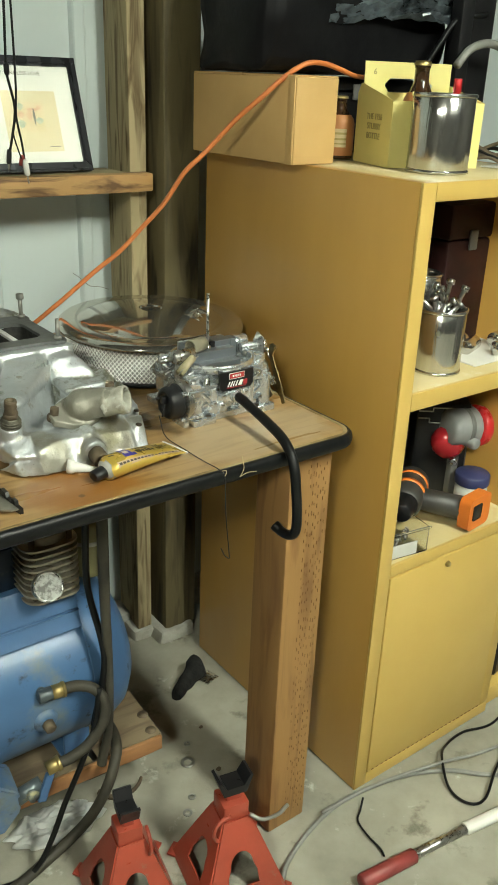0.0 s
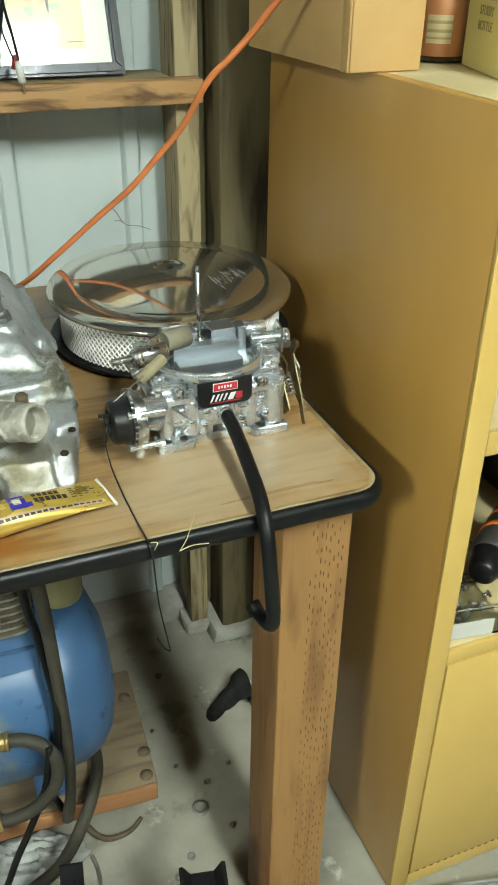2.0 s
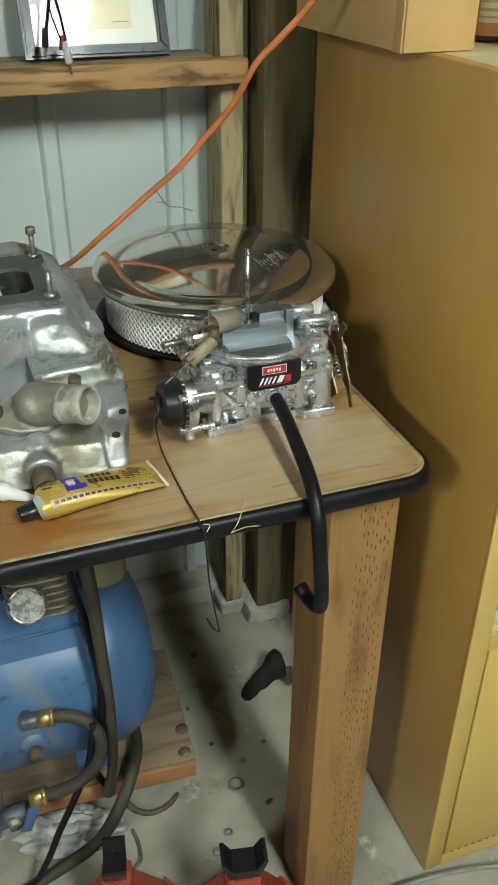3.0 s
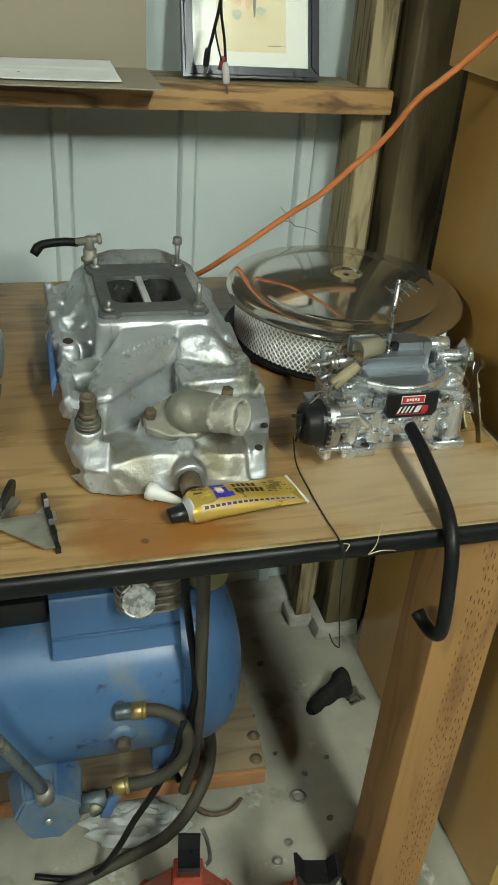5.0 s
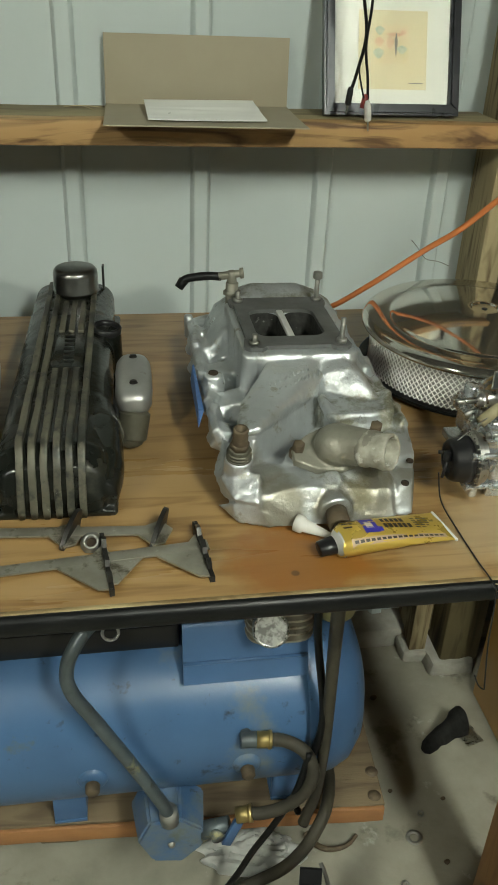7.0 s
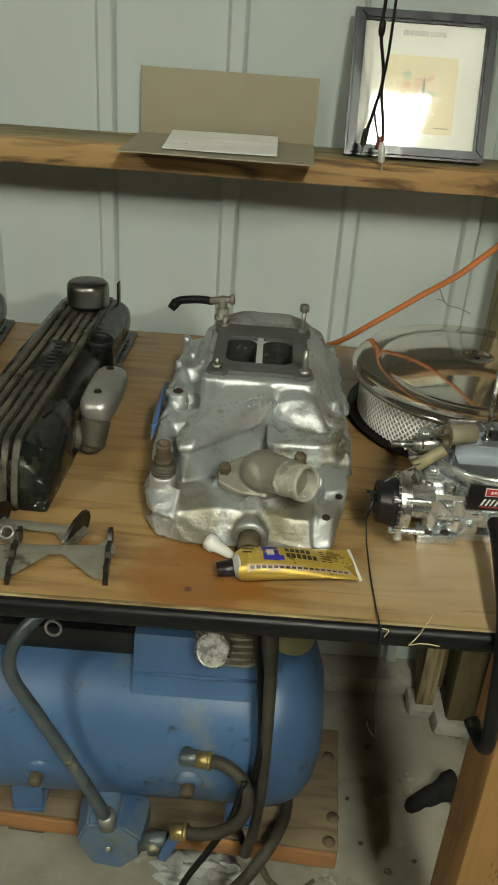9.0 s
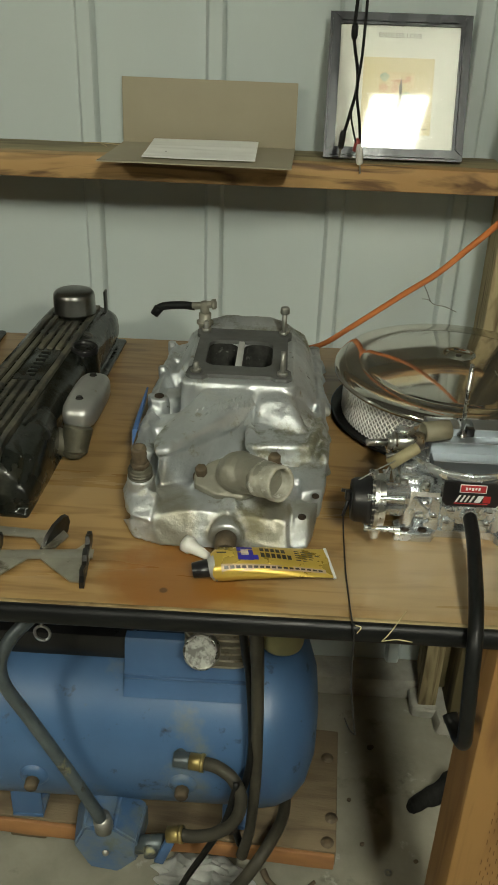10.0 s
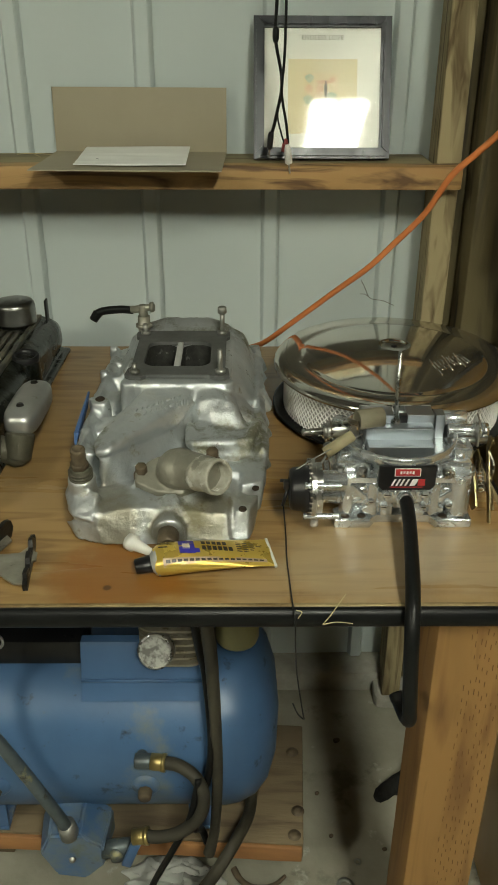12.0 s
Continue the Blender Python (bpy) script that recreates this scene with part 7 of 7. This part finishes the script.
compressor()
base_plank()
loose_hoses()
rag()
black_tool()
floor_bits()
jack_stand(pose(0.994, 1.655, 0, 0, 0, 78), "red jack stand with a worn black saddle", 0.775)
jack_stand(pose(1.172, 1.582, 0, 0, 0, -12), "red jack stand standing by the bench leg")
pry_bar_tool()
floor_cables()


# ---- on and in the cabinet ----
def carton_box():
    a = thing("cardboard_box", "brown cardboard box with closed flaps on the cabinet", "box", pose(1.472, 1.866, 1.263, 0, 0, 1.0))
    w, d, h = 0.098, 0.315, 0.147
    part("body", box(B(), 0, w, 0, d, 0, h - 0.003, 0.002), CARD, a)
    part("flap", box(B(), 0.001, w - 0.001, 0.001, d * 0.49, h - 0.0028, h, 0.0006, Matrix.Translation((0, 0, 0))), CARD, a)
    part("flap", box(B(), 0.001, w - 0.001, d * 0.5, d - 0.001, h - 0.0028, h + 0.001, 0.0006), CARD, a)
    part("side_flap", box(B(), -0.003, -0.0005, 0.002, 0.020, 0.0, h - 0.002, 0.0004), CARD, a)


def six_pack():
    """A yellow bottle carrier with a hand slot."""
    m = Matrix.Translation((1.616, 1.775, 1.263)) @ Matrix.Rotation(radians(-17.8), 4, "Z")
    a = thing("bottle_carrier", "yellow card six-pack bottle carrier", "carrier", m)
    L2, D, hs, ht = 0.185, 0.142, 0.0896, 0.176
    t = 0.0012
    side = [(0, 0), (D, 0), (D, 0.120), (D * 0.92, 0.138), (D * 0.86, 0.138), (0, hs * 1.25)]
    # end panels follow y, long panels follow x
    my = Matrix(((0, 0, 1, 0), (1, 0, 0, 0), (0, 1, 0, 0), (0, 0, 0, 1)))
    for x in (0, L2 - t):
        part("end_panel", prism(B(), [(y, z) for y, z in side], x, x + t, my), CARTON, a)
    for y in (0, D - t):
        part("long_panel", box(B(), t, L2 - t, y, y + t, 0, hs * 1.25), CARTON, a)
    part("bottom", box(B(), t, L2 - t, t, D - t, 0, t), CARTON, a)
    # handle panel with its slot
    out = [(0.0, 0.0), (L2, 0.0), (L2, ht - 0.012), (L2 - 0.012, ht), (0.004, ht), (0.0, ht - 0.004)]
    hx0, hx1, hz0, hz1 = 0.045, 0.145, ht - 0.052, ht - 0.028
    bm = B()
    mm = Matrix.Translation((0, D * 0.88 + t, 0)) @ pose(0, 0, 0, 90, 0, 0)
    for rect in ((0.002, L2 - 0.002, 0.002, hz0), (0.002, hx0, hz0, hz1), (hx1, L2 - 0.002, hz0, hz1), (0.002, L2 - 0.002, hz1, ht)):
        prism(bm, [(rect[0], rect[2]), (rect[1], rect[2]), (rect[1], rect[3]), (rect[0], rect[3])], 0, t * 2, mm)
    for sx, px in ((1, hx0), (-1, hx1)):
        prism(bm, [(px, hz0), (px + sx * 0.008, hz0), (px, hz0 + 0.010)], 0, t * 2, mm)
        prism(bm, [(px, hz1), (px + sx * 0.010, hz1), (px, hz1 - 0.010)], 0, t * 2, mm)
    part("handle", bm, CARTON, a)
    for s, line in enumerate(("THE 1936", "STUBBY", "BOTTLE")):
        mw = Matrix(((0, 0, -1, -0.0006), (-1, 0, 0, 0.066), (0, 1, 0, 0.078 - s * 0.0165), (0, 0, 0, 1)))
        lettering(line, 0.0150, mw, CARTONINK, "lettering", a)
    lettering("6", 0.014, Matrix.Translation((0.022, D * 0.88 - t * 2 - 0.0006, ht - 0.022)) @ pose(0, 0, 0, 90, 0, 0), CARTONINK, "lettering", a)
    # bottles
    prof = [(0, 0.0), (0.028, 0.0), (0.0305, 0.004), (0.0305, 0.098), (0.028, 0.112), (0.019, 0.130), (0.0135, 0.142), (0.0130, 0.164), (0.0145, 0.165), (0.0145, 0.171), (0.012, 0.172), (0, 0.172)]
    for p, lab in (((1.648, 1.946), "amber stubby bottle with an orange label beside the carrier"), ((1.708, 1.800), "amber stubby bottle standing in the carrier")):
        b = thing("beer_bottle", lab, "bottle", pose(p[0], p[1], 1.2645), "beer bottles")
        g = part("glass", lathe(B(), prof, None, 32), BOTTLE, b)
        b.scale.z = 0.64 if p[0] < 1.65 else 1.0
        part("crown_cap", lathe(B(), [(0, 0.178), (0.013, 0.177), (0.0155, 0.173), (0.0155, 0.169)], None, 21), BRASS, b)
        part("label", lathe(B(), [(0.0308, 0.010), (0.0308, 0.098), (0.0284, 0.1125), (0.0225, 0.1245)], None, 32), LABELORANGE, g)
        t0 = math.atan2(-1.0, -0.9) - 0.55
        for name, r, rows, mt in (("label_panel", 0.0311, ((0.034, 0.086),), LABELCREAM), ("label_line", 0.0314, ((0.042, 0.046), (0.054, 0.060), (0.070, 0.076)), CARTONINK)):
            for z0, z1 in rows:
                bm = B()
                vs = [[bm.verts.new((r * math.cos(t0 + 1.1 * i / 8), r * math.sin(t0 + 1.1 * i / 8), z)) for i in range(9)] for z in (z0, z1)]
                for i in range(8):
                    bm.faces.new((vs[0][i], vs[0][i + 1], vs[1][i + 1], vs[1][i]))
                part(name, bm, mt, g)


def tin_can(name, m, r, h, label, dents=0.0):
    a = thing(name, label, "can", m, "metal cans")
    bm = lathe(B(), [(0, 0.002), (r - 0.004, 0.002), (r - 0.002, 0.0045), (r - 0.001, 0.007), (r - 0.001, h * 0.35), (r - 0.001, h * 0.65), (r - 0.001, h - 0.006), (r - 0.002, h - 0.005), (r - 0.0035, h - 0.006), (r - 0.0035, 0.006), (0, 0.006)], None, 48)
    if dents:
        rough_up(bm, dents, 18)
    for v in bm.verts:
        t = math.atan2(v.co.y, v.co.x)
        k = 1 - 0.012 * abs(noise.noise(Vector((3.0 * math.cos(t), 3.0 * math.sin(t), 20 * h)))) * min(1.0, v.co.z / 0.02, (h - v.co.z) / 0.02)
        v.co.x, v.co.y = v.co.x * k, v.co.y * k
    part("wall", bm, TIN, a)
    part("rim", lathe(B(), [(r - 0.004, h - 0.0065), (r + 0.0005, h - 0.0065), (r + 0.0014, h - 0.004), (r + 0.0012, h - 0.001), (r - 0.001, h), (r - 0.0036, h - 0.001), (r - 0.004, h - 0.0065)], None, 48), TIN, a)
    part("bottom_seam", lathe(B(), [(r - 0.004, 0.001), (r - 0.002, 0.0), (r + 0.0004, 0.001), (r + 0.0006, 0.004), (r - 0.001, 0.0066), (r - 0.004, 0.005)], None, 48), TIN, a)
    return a


def cabinet_top_things():
    c = tin_can("metal_can", pose(1.657, 1.696, 1.263), 0.0540, 0.128, "plain steel can holding a red pen", 0.0012)
    p = thing("red_pen", "red pen standing in the steel can", "pen", Matrix())
    part("barrel", rod(B(), (1.690, 1.705, 1.275), (1.687, 1.697, 1.398), 0.0065, seg=14), REDPLASTIC, p)
    part("cap", rod(B(), (1.6872, 1.6975, 1.392), (1.686, 1.696, 1.414), 0.0078, 0.007, 14, 0.001), REDPLASTIC, p)
    e = thing("equipment_case", "black equipment case on the cabinet behind a carton", "case", pose(1.765, 2.095, 1.263))
    part("body", box(B(), -0.165, 0.165, -0.075, 0.075, 0.0, 0.120, 0.010), BLACK, e)
    part("lid", box(B(), -0.167, 0.167, -0.077, 0.077, 0.1205, 0.1485, 0.010), BLACK, e)
    part("latch", box(B(), -0.02, 0.02, -0.082, -0.0775, 0.105, 0.135, 0.002), GREYPLASTIC, e)
    # dark bag with clear film on top
    bm = box(B(), -0.24, 0.24, -0.115, 0.115, 0.0, 0.185, 0.03, None, 3)
    bmesh.ops.subdivide_edges(bm, edges=bm.edges[:], cuts=5, use_grid_fill=True)
    rough_up(bm, 0.016, 9)
    rough_up(bm, 0.006, 26)
    for v in bm.verts:
        v.co.z = max(v.co.z, 0.001)
    whole("black_bag", bm, BAG, "slumped black bag on the cardboard box", "bag", pose(1.705, 2.065, 1.4125, 0, 0, 2))
    bm = B()
    n = 30
    g = [[bm.verts.new((-0.20 + 0.40 * i / n, -0.06 + 0.12 * j / n, 0.02 * noise.noise(Vector((i * 0.4, j * 0.4, 0))) + 0.012 * noise.noise(Vector((i * 1.1, j * 1.1, 5))) - 0.9 * ((j / n - 0.5) * 0.22) ** 2 - 0.7 * ((i / n - 0.5) * 0.48) ** 2)) for j in range(n + 1)] for i in range(n + 1)]
    for i in range(n):
        for j in range(n):
            bm.faces.new((g[i][j], g[i + 1][j], g[i + 1][j + 1], g[i][j + 1]))
    bmesh.ops.solidify(bm, geom=bm.faces[:], thickness=0.002)
    whole("plastic_film", bm, FILM, "crinkled grey plastic film lying on the black bag", "plastic film", pose(1.800, 1.936, 1.572, 58, 0, -4))
    # clutter at the far end of the top
    s = thing("gooseneck_stand", "black stand with a grey flexible hose on the cabinet", "stand", pose(1.915, 1.90, 1.263))
    part("base", lathe(B(), [(0, 0), (0.03, 0), (0.028, 0.012), (0.012, 0.018), (0, 0.018)], None, 28), BLACK, s)
    part("column", box(B(), -0.018, 0.018, -0.015, 0.015, 0.015, 0.34, 0.004), BLACK, s)
    part("housing", box(B(), 0.019, 0.125, 0.016, 0.060, 0.001, 0.36, 0.012), BLACK, s, "tall black housing")
    part("flexible_hose", sweep(B(), [(-0.07, -0.06, 0.175), (-0.03, -0.055, 0.205), (0.03, -0.05, 0.218), (0.10, -0.04, 0.205), (0.16, -0.03, 0.16)], 0.008, 12), GREYCABLE, s)
    part("lead", sweep(B(), [(-0.08, 0.02, 0.16), (-0.05, 0.01, 0.21), (-0.01, 0.0, 0.26), (0.05, -0.02, 0.27)], 0.006, 10), RUBBER, s)
    k = thing("coiled_lead", "small coil of brown and black leads on the cabinet", "cable", pose(1.89, 1.78, 1.263))
    for n2, mtl in ((0, RUST), (1, RUBBER), (2, RUST)):
        pts = [(0.045 * math.cos(t), 0.04 * math.sin(t), 0.006 + n2 * 0.012 + 0.01 * math.sin(2 * t + n2)) for t in (j * 0.45 for j in range(14))]
        part("loop", sweep(B(), pts, 0.004, 8), mtl, k)
    part("paper", box(B(), -0.07, 0.0, -0.11, -0.03, 0.0005, 0.002, 0, pose(0, 0, 0, 0, 0, 12)), PAPER, k)


def shelf_things():
    z = 0.9055
    a = tin_can("bolt_can", pose(1.682, 1.662, z), 0.0465, 0.122, "steel can full of bolts and sockets", 0.0006)
    rnd = random.Random(5)
    for k in range(9):
        t, r = rnd.uniform(0, 6.28), rnd.uniform(0.005, 0.030)
        p = Vector((r * math.cos(t), r * math.sin(t), 0.10 + rnd.uniform(0, 0.02)))
        q = p + Vector((rnd.uniform(-0.03, 0.03), rnd.uniform(-0.03, 0.03), rnd.uniform(0.02, 0.05)))
        bm = rod(B(), p - (q - p) * 0.8, q, 0.0042, seg=10)
        rod(bm, q, q + (q - p).normalized() * 0.008, 0.008, seg=6)
        part("bolt", bm, ZINC, a)
    part("filling", lathe(B(), [(0.040, 0.095), (0.02, 0.104), (0, 0.106)], None, 24), STEEL, a)
    tin_can("bolt_can", pose(1.745, 1.785, z), 0.046, 0.158, "open steel can behind another can", 0.0006)
    s = thing("socket_set", "loose chrome sockets and bolts on the cabinet shelf", "socket", pose(1.80, 1.69, z))
    for x, y, d in ((0.0, 0.0, 20), (0.05, -0.03, -30), (0.04, 0.04, 60), (0.10, 0.01, 10)):
        m = pose(x, y, 0.016, 0, 90, d)
        part("socket", lathe(B(), [(0, 0), (0.013, 0), (0.015, 0.004), (0.015, 0.055), (0.011, 0.058), (0.011, 0.04), (0, 0.04)], m, 18), CHROME, s)
    part("tray", box(B(), -0.04, 0.13, -0.06, 0.07, 0.0, 0.003, 0.001), WHITEPLASTIC, s)
    # dark cases at the back of the upper shelf
    for p, sz, lab, mt in (((1.585, 1.98, z), (0.11, 0.20, 0.29), "black plastic case at the back of the shelf", BLACK), ((1.867, 1.850, z), (0.135, 0.17, 0.285), "dark red metal box at the back of the shelf", mat("dark_red", (0.030, 0.007, 0.006), (0.012, 0.004, 0.004), 0.5, scale=14, spec=0.3)), ((1.725, 1.955, z), (0.15, 0.22, 0.31), "dark green case at the back of the shelf", mat("dark_green", (0.012, 0.03, 0.022), rough=0.5))):
        b = thing("storage_case", lab, "case", pose(*p), "storage cases")
        part("body", box(B(), -sz[0] / 2, sz[0] / 2, -sz[1] / 2, sz[1] / 2, 0, sz[2] * 0.75, 0.008), mt, b)
        part("lid", box(B(), -sz[0] / 2 - 0.003, sz[0] / 2 + 0.003, -sz[1] / 2 - 0.003, sz[1] / 2, sz[2] * 0.755, sz[2], 0.008), mt, b)
        part("latch", box(B(), -0.012, 0.012, -sz[1] / 2 - 0.008, -sz[1] / 2 - 0.0035, sz[2] * 0.68, sz[2] * 0.82, 0.002), GREYPLASTIC, b)
    z = 0.5525
    for p, sz, mt, lab in (((1.605, 2.03, z), (0.14, 0.20, 0.28), BLACK, "black plastic case on the lower cabinet shelf"), ((1.882, 1.92, z), (0.08, 0.22, 0.30), BLACK, "tall black case on the lower cabinet shelf"), ((1.765, 2.05, z), (0.15, 0.18, 0.30), GREYPLASTIC, "dark grey case on the lower cabinet shelf")):
        b = thing("storage_case", lab, "case", pose(*p), "storage cases")
        part("body", box(B(), -sz[0] / 2, sz[0] / 2, -sz[1] / 2, sz[1] / 2, 0, sz[2] * 0.75, 0.008), mt, b)
        part("lid", box(B(), -sz[0] / 2 - 0.003, sz[0] / 2 + 0.003, -sz[1] / 2 - 0.003, sz[1] / 2, sz[2] * 0.755, sz[2], 0.008), mt, b)
    # clear bin with small parts
    b = thing("clear_bin", "clear plastic bin with small parts at the shelf's edge", "bin", pose(1.605, 1.668, z, 0, 0, -8))
    for bx in ((-0.05, 0.05, -0.07, -0.068, 0, 0.055), (-0.05, 0.05, 0.068, 0.07, 0, 0.055), (-0.05, -0.048, -0.068, 0.068, 0, 0.055), (0.048, 0.05, -0.068, 0.068, 0, 0.055), (-0.048, 0.048, -0.068, 0.068, 0, 0.002), (-0.053, 0.053, -0.073, -0.0705, 0.052, 0.056)):
        part("wall", box(B(), *bx), CLEARBIN, b, flat=True)
    bm = B()
    for k in range(26):
        p = Vector((rnd.uniform(-0.04, 0.04), rnd.uniform(-0.06, 0.06), rnd.uniform(0.006, 0.02)))
        q = p + Vector((rnd.uniform(-0.02, 0.02), rnd.uniform(-0.02, 0.02), rnd.uniform(0, 0.008)))
        rod(bm, p, q, 0.003, seg=8)
        rod(bm, q, q + (q - p).normalized() * 0.004, 0.006, seg=6)
    part("screws", bm, ZINC, b, kind="stuff")
    part("label", box(B(), -0.045, 0.02, -0.0735, -0.0715, 0.004, 0.032), PAPER, b)
    # cordless drill lying with its battery forward
    d = thing("cordless_drill", "orange and grey cordless drill lying on the shelf", "drill", pose(1.738, 1.658, z, 0, 0, 8))
    bm = B()
    prism(bm, rounded(0.082, 0.072, 0.014, 5), -0.006, 0.020, Matrix.Translation((0.055, -0.052, 0.040)) @ pose(0, 0, 0, 90, 0, 0))
    part("battery", bm, ORANGEPLASTIC, d, "orange battery foot")
    part("battery_latch", box(B(), 0.028, 0.060, -0.0735, -0.071, 0.026, 0.060, 0.003), BLACK, d)
    bm = rod(B(), (0.046, -0.047, 0.038), (-0.020, 0.045, 0.055), 0.027, 0.023, 20, 0.004)
    part("grip", bm, DRILLGREY, d)
    bm = rod(B(), (-0.075, 0.030, 0.058), (0.035, 0.085, 0.062), 0.034, 0.036, 24, 0.008)
    part("motor_housing", bm, DRILLGREY, d)
    bm = rod(B(), (-0.070, 0.033, 0.058), (-0.105, 0.014, 0.056), 0.030, 0.020, 22, 0.003)
    part("chuck", bm, BLACK, d)
    bm = B()
    rod(bm, (-0.032, 0.051, 0.0595), (-0.022, 0.056, 0.0598), 0.0368, seg=24)
    rod(bm, (0.004, 0.069, 0.0606), (0.012, 0.073, 0.0608), 0.0372, seg=24)
    part("collar", bm, ORANGEPLASTIC, d)
    # jar with a blue lid
    j = thing("plastic_jar", "white plastic jar with a dark blue lid", "jar", pose(1.872, 1.676, z))
    part("pot", lathe(B(), [(0, 0), (0.033, 0), (0.035, 0.003), (0.035, 0.058), (0.032, 0.061), (0, 0.061)], None, 32), WHITEPLASTIC, j)
    part("lid", lathe(B(), [(0.0365, 0.056), (0.0375, 0.058), (0.0375, 0.077), (0.035, 0.080), (0, 0.080)], None, 40), BLUELID, j)
    part("label_marks", box(B(), -0.024, -0.004, -0.0360, -0.0340, 0.025, 0.032, 0, pose(0, 0, 0, 0, 0, -20)), TUBEBLUE, j)
    # black impact tool with a red round end, and a grey-red tool
    t = thing("power_tool", "black power tool with a round red end cap", "power tool", pose(1.838, 1.748, z, 0, 0, -36))
    part("body", box(B(), -0.062, 0.062, -0.004, 0.075, 0.0, 0.225, 0.014), BLACK, t)
    part("end_cap", lathe(B(), [(0.035, 0.0), (0.0375, 0.006), (0.035, 0.022), (0.023, 0.033), (0, 0.037)], along((0.012, -0.0045, 0.140), (0.012, -0.06, 0.144)), 30), CAPRED, t, "glossy red cap")
    part("knob", rod(B(), (0.026, -0.004, 0.098), (0.026, -0.030, 0.098), 0.008, seg=14, bevel=0.002), ZINC, t)
    bm = B()
    edge = [(-0.048, 0.010), (-0.018, 0.010), (-0.018, 0.018), (0.022, 0.018), (0.022, 0.010), (0.034, 0.010), (0.034, -0.006), (0.016, -0.006), (0.016, -0.016), (-0.024, -0.016), (-0.024, -0.006), (-0.048, -0.006)]
    for p, q in zip(edge, edge[1:]):
        rod(bm, (p[0] - 0.008, -0.0048, 0.196 + p[1]), (q[0] - 0.008, -0.0048, 0.196 + q[1]), 0.0014, seg=6)
    part("outline_mark", bm, WHITEPLASTIC, t, "white outline mark")
    g = thing("hand_vacuum", "grey handheld tool with a red collar beside the jar", "power tool", pose(1.885, 1.735, z, 0, 0, 0))
    body = part("body", rod(B(), (-0.060, -0.004, 0.176), (0.014, -0.020, 0.170), 0.040, 0.044, 28, 0.008), TOOLGREY, g)
    part("vent_band", rod(B(), (-0.022, -0.0125, 0.173), (-0.012, -0.0145, 0.172), 0.0436, seg=28), GREYPLASTIC, body)
    part("ring", rod(B(), (0.012, -0.0195, 0.1702), (0.036, -0.0245, 0.168), 0.047, 0.045, 28, 0.003), REDPLASTIC, g)
    part("knob", rod(B(), (-0.020, -0.040, 0.150), (-0.020, -0.064, 0.148), 0.015, 0.013, 20, 0.003), TOOLGREY, g)
    part("stand", box(B(), -0.034, 0.016, -0.016, 0.030, 0.0, 0.140, 0.008), GREYPLASTIC, g)

carton_box()
six_pack()
cabinet_top_things()
shelf_things()
